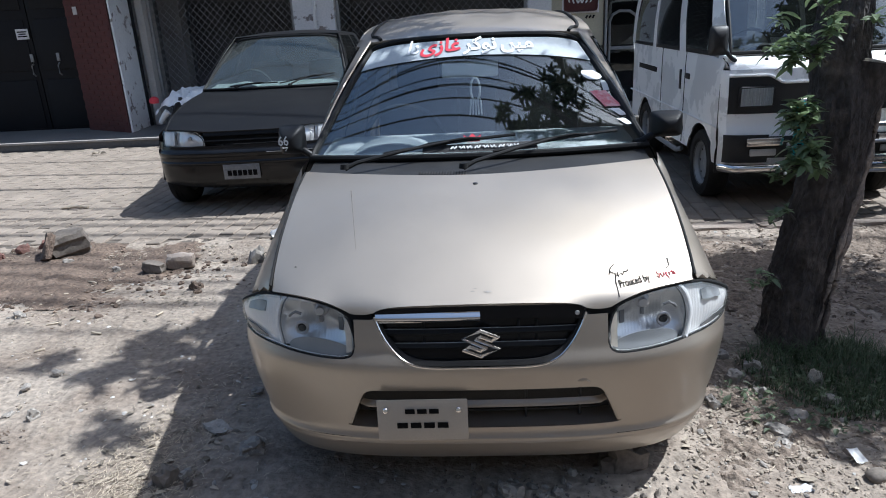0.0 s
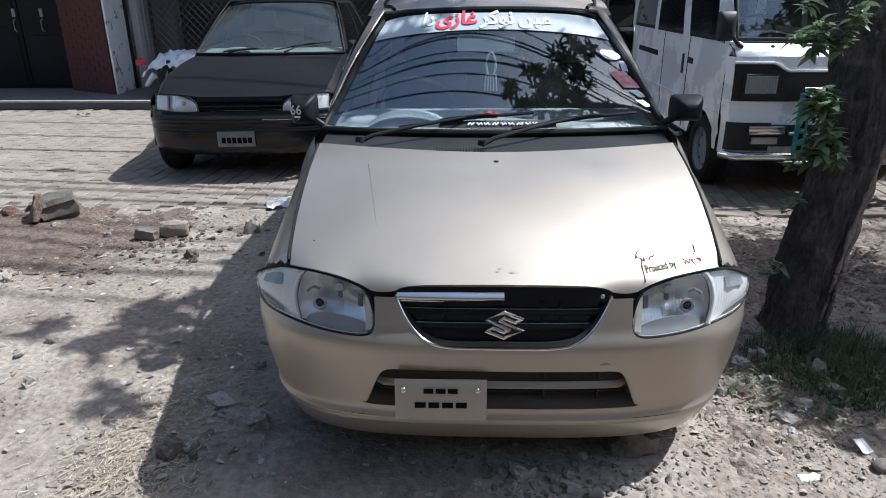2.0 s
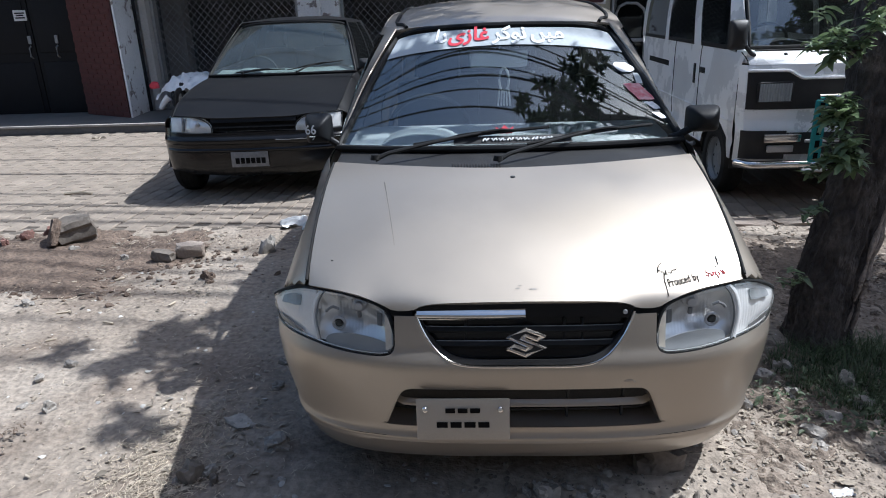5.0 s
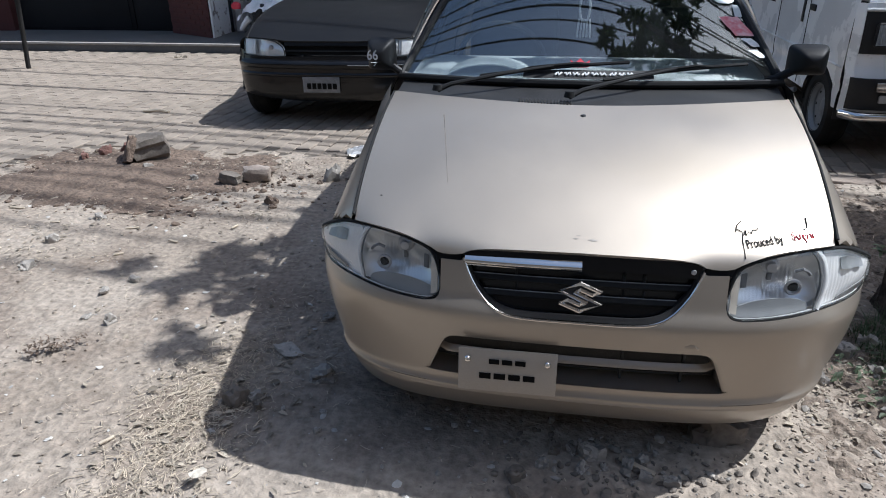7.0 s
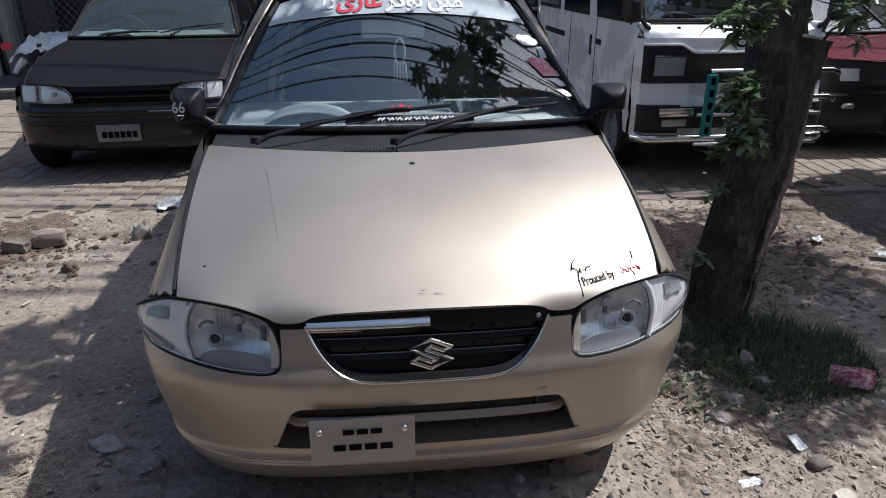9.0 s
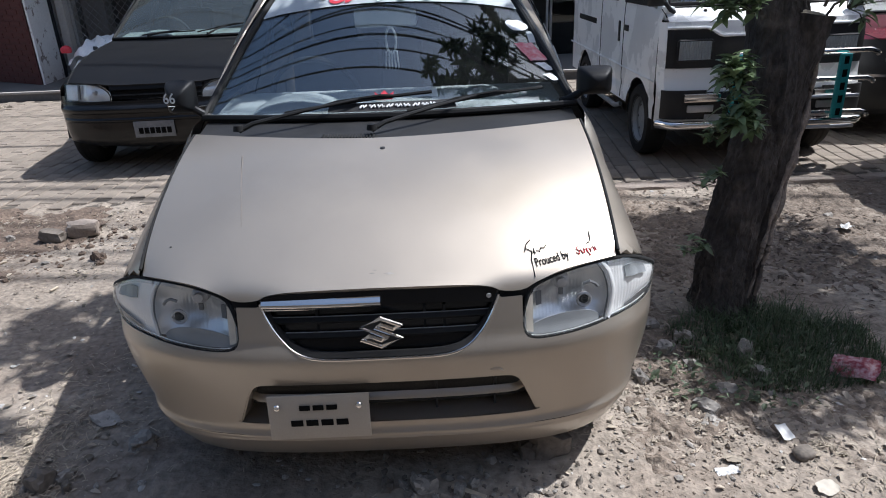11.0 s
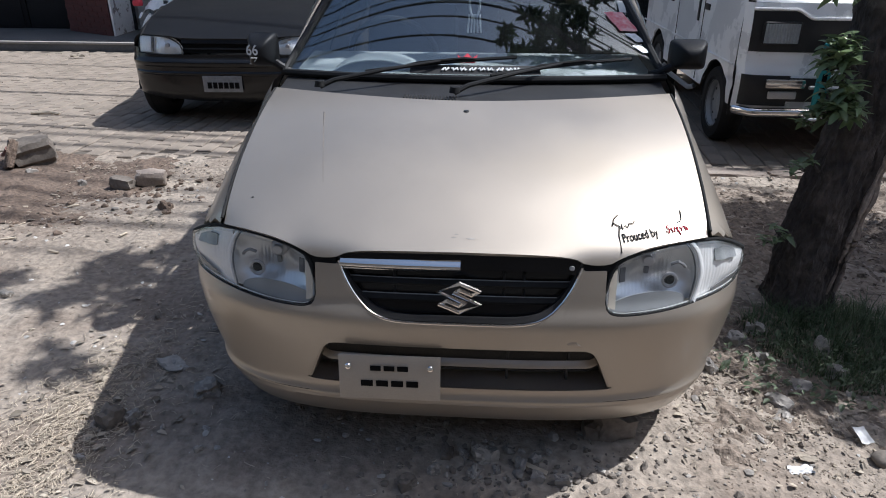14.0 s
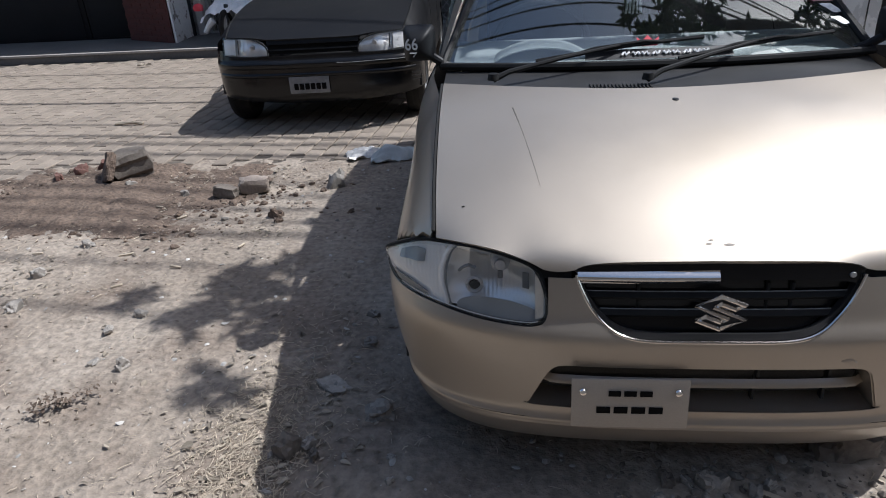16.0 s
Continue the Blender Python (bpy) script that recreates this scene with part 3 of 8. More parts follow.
def car_shell(root, S, paint, glass, side_glass, dash=INTERIOR, seats=True, hub="steel"):
    """Everything but the face: hood, sides, glass, roof, tail, wheels and cabin."""
    # hood
    def hood_at(u, v):
        s = 2 * u - 1
        xf = s * (curve_at(0.12, S.hood_x) - 0.004)
        zf = S.hood_lip(xf)
        y0 = S.face(xf, zf) - 0.003
        y = lerp(y0, S.hood_y + S.hood_bow * s * s, v ** 1.7)
        x = s * (curve_at(y, S.hood_x) - 0.004)
        wave = 0.0020 * noise.noise(Vector((x * 3.5, y * 5, S.W * 9))) + 0.0005 * noise.noise(Vector((x * 11, y * 13, 4)))
        return (x, y, S.hood_top(x, y, xf) + wave * smooth01(v * 3) * smooth01((1 - v) * 6))
    hood = part("hood", grid(hood_at, 72, 40, 0.010), paint, root)
    # shut lines round the hood
    for sx in (-1, 1):
        line = [(sx * (curve_at(y, S.hood_x) + 0.002), y, curve_at(y, S.hood_e) - 0.0035) for y in np.linspace(S.hood_x0, S.hood_y + S.hood_bow, 24)]
        part("shut_line", tube(line, 0.0042, 6), GAP, root)
    # sides
    ys = list(np.linspace(S.start[-1][1], S.L - 0.002, 110)) + list(np.linspace(S.start[-1][1] + 0.004, 0.42, 30))
    for w in S.wheels:
        ys += [w + S.arch_r * math.sin(a) for a in np.linspace(-1.57, 1.57, 25)]
    ys = sorted(y for y in ys if S.start[-1][1] <= y < S.L)
    for sx in (-1, 1):
        us = [i / (len(ys) - 1) for i in range(len(ys))]
        bm = bmesh.new()
        cols = []
        for y in ys:
            col = []
            for j in range(25):
                x, yy, z = S.side(y, j / 24)
                col.append(bm.verts.new((sx * x, yy, z)))
            cols.append(col)
        for a, b in zip(cols, cols[1:]):
            for j in range(24):
                try:
                    bm.faces.new((a[j], b[j], b[j + 1], a[j + 1]) if sx > 0 else (b[j], a[j], a[j + 1], b[j + 1]))
                except ValueError:
                    pass
        bmesh.ops.remove_doubles(bm, verts=bm.verts, dist=1e-4)
        part("side_panel", bm, paint, root)
        for w in S.wheels:
            liner = grid(lambda u, v, w=w: (sx * (S.W - 0.02 - 0.22 * v), w + (S.arch_r + 0.005) * math.cos(math.pi * u), S.wheel_r - 0.01 + (S.arch_r + 0.005) * math.sin(math.pi * u)), 20, 2, 0.004)
            part("wheel_arch_liner", liner, PLASTIC, root)
        for dy in S.doors:
            gap = [(sx * (S.side(dy, t)[0] + 0.001), dy, S.side(dy, t)[2]) for t in np.linspace(0.02, 1, 16)]
            part("door_gap", tube(gap, 0.004, 5), GAP, root)
        # pillars and side windows
        for i, (q0, q1, isglass) in enumerate(S.windows):
            g0, g1 = (0.05, 0.93) if isglass else (0.0, 1.0)
            bm = grid(lambda u, v, q0=q0, q1=q1: S.glasshouse(lerp(q0, q1, u), lerp(g0, g1, v), sx), 10, 8, 0.006)
            pane = part("side_window" if isglass else "pillar", bm, side_glass if isglass else paint, root)
            pane.visible_shadow = not isglass
            if isglass:
                lo = grid(lambda u, v, q0=q0, q1=q1: S.glasshouse(lerp(q0, q1, u), lerp(0, 0.05, v), sx), 10, 2, 0.006)
                part("window_sill", lo, PLASTIC, root)
                hi = grid(lambda u, v, q0=q0, q1=q1: S.glasshouse(lerp(q0, q1, u), lerp(0.93, 1, v), sx), 10, 2, 0.006)
                part("window_frame", hi, paint, root)
    # windscreen
    ws = part("windscreen", grid(lambda u, v: S.screen(2 * u - 1, v), 30, 20, 0.004), glass, root)
    ws.visible_shadow = False
    edge = [S.screen(s, 0) for s in np.linspace(-1, 1, 30)] + [S.screen(1, t) for t in np.linspace(0.05, 1, 16)] + [S.screen(s, 1) for s in np.linspace(0.93, -1, 30)] + [S.screen(-1, t) for t in np.linspace(0.95, 0.05, 16)]
    part("screen_seal", tube([p + Vector((0, -0.002, 0.002)) for p in edge], 0.013, 8, closed=True), WIPER_BLACK, root)
    # roof
    def roof_at(u, v):
        p = S.roof(2 * u - 1, v)
        p.z += S.dents * (noise.noise(Vector((p.x * 4.5, p.y * 5, 2))) + 0.5 * noise.noise(Vector((p.x * 11, p.y * 10, 6)))) * smooth01(v * 5) * smooth01(min(u, 1 - u) * 8)
        return p
    part("roof", grid(roof_at, 48, 60, 0.01), paint, root)
    # tail: window, then panel
    def tail(u, v):
        s = 2 * u - 1
        hi = S.roof(s, 1.0)
        x0 = curve_at(S.rear_y0, S.belt_x)
        lo = Vector((s * x0, S.rear_y0 + 0.12 * (1 - s * s), curve_at(S.rear_y0, S.belt)))
        return hi.lerp(lo, v)
    rw = part("rear_window", grid(lambda u, v: tail(lerp(0.06, 0.94, u), lerp(0.08, 0.95, v)), 16, 10, 0.004), side_glass, root)
    rw.visible_shadow = False
    part("tailgate_frame", grid(lambda u, v: tail(u, 0.08 * v), 16, 2, 0.008), paint, root)
    for u0 in (0.0, 0.94):
        part("rear_pillar", grid(lambda u, v, u0=u0: tail(u0 + 0.06 * u, v), 3, 10, 0.008), paint, root)
    def back(u, v):
        s = 2 * u - 1
        lo = tail(u, 1.0)
        x = s * lerp(lo.x / s if abs(s) > 1e-3 else 1, S.W * 0.97, smooth01(v * 2.5)) if abs(s) > 1e-3 else 0
        y = lerp(lo.y, S.L - 0.30 * (1 - (1 - abs(s) ** 3) ** (1 / 3)), smooth01(v * 2.5))
        return (x, y, lerp(lo.z, S.sill + 0.05, v))
    part("tailgate", grid(back, 24, 20, 0.008), paint, root)
    part("underbody", box((S.W * 1.8, S.L - 0.5, 0.06), (0, S.L / 2, S.sill + 0.06), 0.01), PLASTIC, root)
    # wheels
    for w in S.wheels:
        for sx in (-1, 1):
            wheel(root, sx * (S.W - 0.088), w, S.wheel_r, S.wheel_r, 0.16, sx, SILVER if hub == "cap" else LAMP_SHELF, hub)
    # cabin
    d0, d1 = S.screen(0, 0).y + 0.02, S.screen(0, 0).y + 0.42
    def dash_at(u, v):
        s = 2 * u - 1
        base = S.screen(s, 0.0)
        y = lerp(base.y + 0.015, d1, v)
        return (s * (S.ws_x0 - 0.03), y, S.ws_z0 - 0.004 + 0.030 * v)
    part("dashboard_top", grid(dash_at, 20, 8, 0.01), dash, root)
    part("dashboard", box((S.ws_x0 * 1.9, 0.10, 0.35), (0, d1, S.ws_z0 - 0.23), 0.03), INTERIOR, root)
    if seats:
        for sx in (-1, 1):
            part("seat_cushion", box((0.48, 0.48, 0.16), (sx * 0.33, d1 + 0.55, 0.42), 0.05), SEAT_CLOTH, root)
            part("seat_back", box((0.46, 0.14, 0.62), (sx * 0.33, d1 + 0.86, 0.78), 0.05, rot=(-14, 0, 0)), SEAT_CLOTH, root)
            part("headrest", box((0.24, 0.09, 0.17), (sx * 0.33, d1 + 0.96, 1.17), 0.035, rot=(-14, 0, 0)), SEAT_CLOTH, root)
        part("rear_bench", box((1.15, 0.16, 0.60), (0, S.rear_y0 - 0.45, 0.72), 0.05, rot=(-14, 0, 0)), SEAT_CLOTH, root)
    ring = [(-0.33 + 0.18 * math.cos(a), d1 + 0.13 - 0.075 * math.sin(a), S.ws_z0 - 0.02 + 0.165 * math.sin(a)) for a in np.linspace(0, 2 * math.pi, 32, endpoint=False)]
    sw = part("steering_wheel", tube(ring, 0.012, 8, closed=True), INTERIOR, root)
    part("binnacle", grid(lambda u, v: (-0.34 + 0.17 * (2 * u - 1), d0 + 0.10 + 0.24 * v, S.ws_z0 - 0.02 + 0.075 * max(0.0, 1 - (2 * u - 1) ** 2) ** 0.6 * math.sin(math.pi * (0.25 + 0.75 * v)) ** 0.5), 20, 10, 0.004), dash, root)
    part("hub", box((0.16, 0.03, 0.10), (-0.33, d1 + 0.14, S.ws_z0 - 0.03), 0.012, rot=(65, 0, 0)), PLASTIC, sw)
    return hood


def plate_marks(rows, mat, parent, y, depth=0.002):
    """Plain bars in place of plate characters: rows of (x0, x1, z, height, count)."""
    for x0, x1, z, h, n in rows:
        step = (x1 - x0) / n
        for i in range(n):
            part("bar", box((step * 0.80, depth, h), (x0 + step * (i + 0.5), y, z), 0.0008), mat, parent)


def wiper(parent, a, b, c):
    """Arm from the pivot a to the blade's middle, blade from b to c."""
    a, b, c = Vector(a), Vector(b), Vector(c)
    mid = b.lerp(c, 0.5)
    w = new("wiper")
    w.parent = parent
    part("arm", tube([a, a.lerp(mid, 0.12) + Vector((0, 0, 0.012)), a.lerp(mid, 0.55) + Vector((0, -0.004, 0.016)), mid + Vector((0, -0.006, 0.012))], lambda t: 0.010 - 0.005 * t, 8), WIPER_BLACK, w)
    part("pivot", lathe([(0, 0.02), (0.014, 0.018), (0.018, 0.0)], 14, pose(*a)), WIPER_BLACK, w)
    part("blade", tube([b.lerp(c, t) + Vector((0, 0, 0.006 * math.sin(math.pi * t))) for t in np.linspace(0, 1, 9)], 0.0065, 6), WIPER_BLACK, w)
    part("bridge", tube([b.lerp(c, 0.2), b.lerp(c, 0.35) + Vector((0, -0.004, 0.014)), b.lerp(c, 0.65) + Vector((0, -0.004, 0.014)), b.lerp(c, 0.8)], 0.005, 6), WIPER_BLACK, w)


def door_mirror(parent, x, y, z, sx, housing, w=0.16, h=0.10, d=0.10):
    m = new("door_mirror")
    m.parent = parent
    def shell(u, v):
        a = 2 * math.pi * u
        k = math.sin(math.pi * min(v, 1) / 2) ** 0.55
        ex = 2.0 / 7.0
        c, s = math.cos(a), math.sin(a)
        px = w / 2 * k * math.copysign(abs(c) ** ex, c)
        pz = h / 2 * k * math.copysign(abs(s) ** ex, s)
        return (x + px, y - d + d * v, z + pz)
    part("mirror_housing", grid(shell, 28, 8), housing, m)
    part("mirror_glass", box((w * 0.86, 0.004, h * 0.82), (x, y + 0.001, z), 0.01), CHROME, m)
    part("mirror_arm", tube([(x - sx * w * 0.3, y - d * 0.3, z - h * 0.3), (x - sx * (w * 0.5 + 0.03), y - 0.02, z - h * 0.62), (x - sx * (w * 0.5 + 0.06), y - 0.01, z - h * 0.7)], 0.014, 10), housing, m)
    return m


# ---- gold hatchback ----
GS = Spec(W=0.762, L=3.5, D=0.42, E=3.0,
          V=[(0.12, 0.130), (0.16, 0.098), (0.19, 0.074), (0.228, 0.050), (0.251, 0.0375), (0.262, 0.0345), (0.271, 0.0395), (0.285, 0.0425), (0.34, 0.032), (0.40, 0.017), (0.45, 0.003), (0.50, -0.010), (0.52, -0.0135), (0.533, -0.0135), (0.548, -0.008), (0.572, 0.003), (0.61, 0.011), (0.66, 0.022), (0.70, 0.033), (0.75, 0.045)],
          hood_c=[(y, 0.695 + 0.315 * (1 - math.exp(-(y - 0.03) / 0.40))) for y in np.linspace(0.0, 1.0, 41)],
          hood_e=[(y, 0.722 + 0.300 * (1 - math.exp(-(y - 0.10) / 0.55))) for y in np.linspace(0.0, 1.0, 41)],
          hood_x=[(0.0, 0.600), (0.11, 0.612), (0.30, 0.625), (0.60, 0.640), (0.90, 0.650)],
          hood_x0=0.130, hood_y=0.62, hood_bow=0.165, belt_x=[(0.6, 0.66), (1.0, 0.69), (2.0, 0.70), (3.0, 0.69), (3.5, 0.64)],
          belt=[(0.6, 0.93), (1.2, 0.945), (3.5, 0.99)], sill=0.21, wheels=(0.635, 3.0), wheel_r=0.268, arch_r=0.315, roll=8,
          start=[(0.20, 0.35), (0.55, 0.35), (0.575, 0.31), (0.61, 0.302), (0.64, 0.290), (0.672, 0.230), (0.697, 0.180), (0.712, 0.140), (0.735, 0.136)],
          ws_z0=0.955, ws_z1=1.378, ws_x0=0.66, ws_x1=0.475, ws_y0=0.862, ws_slope=0.70, ws_curve=0.2,
          roof_y1=3.12, roof_x=0.545, roof_drop=0.055, roof_c=[(1.40, 1.362), (1.49, 1.388), (1.58, 1.418), (1.75, 1.456), (2.1, 1.490), (2.6, 1.497), (3.12, 1.46)],
          rear_y0=3.38, doors=(1.08, 2.02, 2.85), windows=[(0.0, 0.05, False), (0.05, 0.44, True), (0.44, 0.49, False), (0.49, 0.80, True), (0.80, 1.0, False)])


def gold_tuck(a, z):
    low = curve_at(z, [(0.12, 0.034), (0.20, 0.029), (0.28, 0.019), (0.34, 0.009), (0.42, 0.001), (0.52, 0.0), (0.60, 0.0)])
    tip = 0.023 * math.exp(-((z - 0.630) / 0.048) ** 2) * smooth01((a - 0.585) / 0.115) * (1 - 0.5 * smooth01((a - 0.70) / 0.055))
    return low * smooth01((a - 0.42) / 0.32) - tip


GS.tuck = gold_tuck
GS.dents = 0.010
GS.roll_front = 5
GS.flare = 11
GS.hood_soft = lambda x: curve_at(abs(x), [(0.0, 0.700), (0.20, 0.698), (0.34, 0.698), (0.415, 0.702), (0.467, 0.710), (0.54, 0.718), (0.62, 0.718)])
GS.hood_lip = lambda x: curve_at(abs(x), [(0.0, 0.700), (0.20, 0.697), (0.28, 0.689), (0.31, 0.676), (0.365, 0.674), (0.385, 0.683), (0.415, 0.695), (0.467, 0.710), (0.54, 0.718), (0.62, 0.718)])


def gold_hatchback():
    root = thing("hatchback_car", pose(0, 0, 0), "dusty champagne-gold hatchback parked on bare dirt beside a tree", "car")
    S = GS
    car_shell(root, S, GOLD, SCREEN, DARK_GLASS, DASH)
    grille_bot = lambda x: 0.529 + 0.158 * min(abs(x) / 0.302, 1.0) ** 6
    lip = lambda x: curve_at(abs(x), [(0.0, 0.700), (0.20, 0.697), (0.29, 0.688), (0.31, 0.672), (0.39, 0.670)])
    reach = lambda x: abs(x) if abs(x) < 0.60 else 0.60 + (abs(x) - 0.60) * 0.127 / 0.152
    lamp_top = lambda x: curve_at(reach(x), [(0.355, 0.600), (0.364, 0.635), (0.374, 0.663), (0.387, 0.678), (0.415, 0.691), (0.467, 0.705), (0.54, 0.713), (0.624, 0.709), (0.655, 0.696), (0.680, 0.678), (0.705, 0.652), (0.719, 0.632), (0.727, 0.616)])
    lamp_bot = lambda x: curve_at(reach(x), [(0.355, 0.585), (0.358, 0.570), (0.366, 0.558), (0.385, 0.551), (0.41, 0.549), (0.475, 0.551), (0.548, 0.557), (0.627, 0.567), (0.689, 0.577), (0.712, 0.584), (0.727, 0.598)])
    in_top = lambda x: 0.304 if abs(x) > 0.402 else curve_at(abs(x), [(0.0, 0.450), (0.30, 0.449), (0.333, 0.444), (0.350, 0.430), (0.362, 0.407), (0.380, 0.362), (0.394, 0.326), (0.402, 0.305)])
    in_bot = lambda x: 0.304 if abs(x) > 0.402 else curve_at(abs(x), [(0.0, 0.300), (0.36, 0.300), (0.394, 0.301), (0.402, 0.303)])

    def in_edge(x, f, lim):
        return f(x) if abs(x) <= lim else 0.304

    def upper(x):
        a = abs(x)
        if a < 0.302:
            return min(grille_bot(x), 0.664)
        if a < 0.3555:
            return 0.662
        if a < 0.752:
            return lamp_bot(x)
        return 0.598
    ex = [s * e for s in (-1, 1) for e in (0.25, 0.27, 0.28, 0.288, 0.294, 0.298, 0.3015, 0.3025, 0.31, 0.333, 0.342, 0.35, 0.36, 0.37, 0.378, 0.385, 0.39, 0.395, 0.398, 0.4019, 0.4025, 0.72, 0.735, 0.742, 0.7519, 0.7525, 0.756, 0.759)]
    chin = lambda x: 0.166 - 0.022 * (x / 0.74) ** 2
    crease = lambda x: 0.261 - 0.012 * (x / 0.74) ** 4
    bump = front_strip(S, chin, lambda x: in_edge(x, in_bot, 0.402), -0.7608, 0.7608, 90, 16, extra=ex)
    for x0, x1, n in ((-0.7608, -0.35552, 36), (-0.35548, 0.35548, 56), (0.35552, 0.7608, 36)):
        front_strip(S, lambda x: in_edge(x, in_top, 0.402), upper, x0, x1, n, 24, extra=ex, bm=bump)
    bmesh.ops.solidify(bump, geom=bump.faces[:], thickness=-0.004)
    bumper = part("front_bumper", bump, GOLD, root)
    true_normals(bumper.data, S)
    part("bumper_lip", front_strip(S, lambda x: chin(x) - 0.004, crease, -0.759, 0.759, 80, 8, lambda x, z: -0.008 + 0.007 * max(0.0, (z - crease(x) + 0.005) / 0.005) ** 2, 0.008, ex), GOLD, bumper)
    part("lip_groove", tube([S.on_face(x, crease(x) + 0.0035, -0.0010) for x in np.linspace(-0.755, 0.755, 80)], 0.0022, 6), GAP, bumper)
    # Hidden plates, added to stop sun leaking down behind the bumper skin.
    for sx in (-1, 1):
        part("light_block", grid(lambda u, v: (lambda x: (sx * x, lerp(S.face(x, 0.50) + 0.008, 0.44, v), 0.50))(lerp(0.38, 0.715, u)), 16, 4, 0.004), PLASTIC, bumper, "unseen plate added behind the bumper to block light")
    # painted walls of the lower air inlet, then what lies inside it
    def inlet_wall(u, v):
        x = 0.4022 * math.sin(math.pi * (u - 0.5))
        k = smooth01((abs(x) - 0.28) / 0.09)
        z = in_top(x)
        return (x - math.copysign(0.010 * v * k, x), S.face(x, z) + 0.0005 + 0.0635 * v, z - 0.008 * v * (1 - k))
    part("inlet_wall", grid(inlet_wall, 80, 4, 0.004), GOLD, bumper)
    part("inlet_back", front_strip(S, lambda x: 0.285, lambda x: 0.465, -0.385, 0.385, 30, 6, 0.070), DUSTY_BLACK, bumper)
    part("inlet_floor", grid(lambda u, v: (lerp(-0.400, 0.400, u), S.face(lerp(-0.400, 0.400, u), 0.30) + 0.001 + 0.066 * v, 0.2995 + 0.014 * v ** 1.5), 40, 5, 0.003), GOLD, bumper)
    bar = front_strip(S, lambda x: 0.364, lambda x: 0.383, -0.386, 0.386, 40, 5, lambda x, z: 0.018 + 0.016 * ((z - 0.364) / 0.019) ** 1.5 + 0.02 * smooth01((abs(x) - 0.34) / 0.04), 0.012)
    part("inlet_bar", bar, GOLD, bumper, "gold-painted cross bar in the inlet")
    for z in (0.425, 0.405, 0.343, 0.325):
        part("inlet_slat", front_strip(S, lambda x: z, lambda x: z + 0.007, -0.35, 0.35, 24, 2, 0.052, 0.008), DUSTY_BLACK, bumper)
    for x in (0.13, 0.29):
        part("inlet_rib", box((0.007, 0.02, 0.085), (x, S.face(x, 0.37) + 0.045, 0.41), 0.002), PLASTIC, bumper)
        part("inlet_rib", box((0.007, 0.02, 0.05), (x, S.face(x, 0.34) + 0.05, 0.335), 0.002), PLASTIC, bumper)
    part("dent", rock((0.030, 0.010, 0.012), 3, 1.0, 2, 0.8), GOLD, bumper).matrix_basis = pose(0.285, S.face(0.285, 0.475) + 0.0015, 0.475, 0, 14, 0)
    # grille
    part("grille_back", front_strip(S, lambda x: grille_bot(x) - 0.01, lambda x: lip(x) + 0.02, -0.31, 0.31, 40, 8, 0.030, extra=ex), GLOSS_BLACK, root)
    gr = part("grille", front_strip(S, lambda x: min(lip(x) - 0.004, grille_bot(x) + 0.002), lambda x: min(lip(x) + 0.002, grille_bot(x) + 0.016), -0.300, 0.300, 60, 2, 0.004, 0.02, extra=ex), PLASTIC, root, "black plastic slatted grille")
    def slat(z0, z1, lim, off):
        return front_strip(S, lambda x: z0, lambda x: z1, -lim, lim, 36, 3, lambda x, z: off + 0.010 * (z - z0) / (z1 - z0), 0.012)
    part("top_bar", front_strip(S, lambda x: lip(x) - 0.040, lambda x: lip(x) - 0.002, -0.296, 0.296, 40, 3, 0.004, 0.02), GLOSS_BLACK, gr)
    for z0, z1, lim in ((0.617, 0.627, 0.282), (0.577, 0.587, 0.252)):
        part("slat", slat(z0, z1, lim, 0.012), GAP, gr)
        # Grey line painted in for the highlight along each slat.
        part("slat_lit_edge", tube([S.on_face(x, z1, 0.0205) for x in np.linspace(-lim + 0.01, lim - 0.01, 40)], 0.0014, 6), PLATE_GREY, gr, "grey line painted as the lit upper edge of a slat")
    for x in (-0.16, 0.11, 0.16):
        part("rib", box((0.006, 0.012, 0.085), (x, S.face(x, 0.61) + 0.03, 0.605), 0.001), GAP, gr)
    part("chrome_strip", front_strip(S, lambda x: 0.6545 + 0.003 * x / 0.3, lambda x: 0.676 + (x + 0.294) * 0.018, -0.293, 0.003, 24, 10, lambda x, z: 0.002 - 0.0085 * math.sin(math.pi * min(max((z - 0.654) / 0.0235, 0.0), 1.0)), 0.006), CHROME, gr, "bright chrome half strip")
    part("clip", lathe([(0, 0.004), (0.006, 0.003), (0.007, 0)], 12, pose(0.272, S.face(0.272, 0.665) + 0.003, 0.668, 90, 0, 0)), SILVER, gr)
    part("grille_trim", tube([(x, S.face(x, grille_bot(x)) - 0.002, grille_bot(x)) for x in [0.2965 * math.sin(a) for a in np.linspace(-1.57, 1.57, 70)]], 0.0038, 8), CHROME, gr, "thin bright trim along the lower edge")
    # badge: a folded diamond shape
    badge = [(0, 1), (1, 0.45), (0.6, 0.22), (0, 0.55), (-0.32, 0.38), (1, -0.42), (0, -1), (-1, -0.45), (-0.6, -0.22), (0, -0.55), (0.32, -0.38), (-1, 0.42)]
    bd = [(x * 0.050, z * 0.037) for x, z in badge]
    bg_ = part("badge", prism(bd, 0.006, pose(0.003, -0.010, 0.600, -8, 0, 0)), PLASTIC, gr)
    part("badge_rim", tube([(pose(0.003, -0.010, 0.600, -8, 0, 0) @ Vector((x, -0.001, z))) for x, z in bd], 0.0056, 8, closed=True), CHROME, bg_)
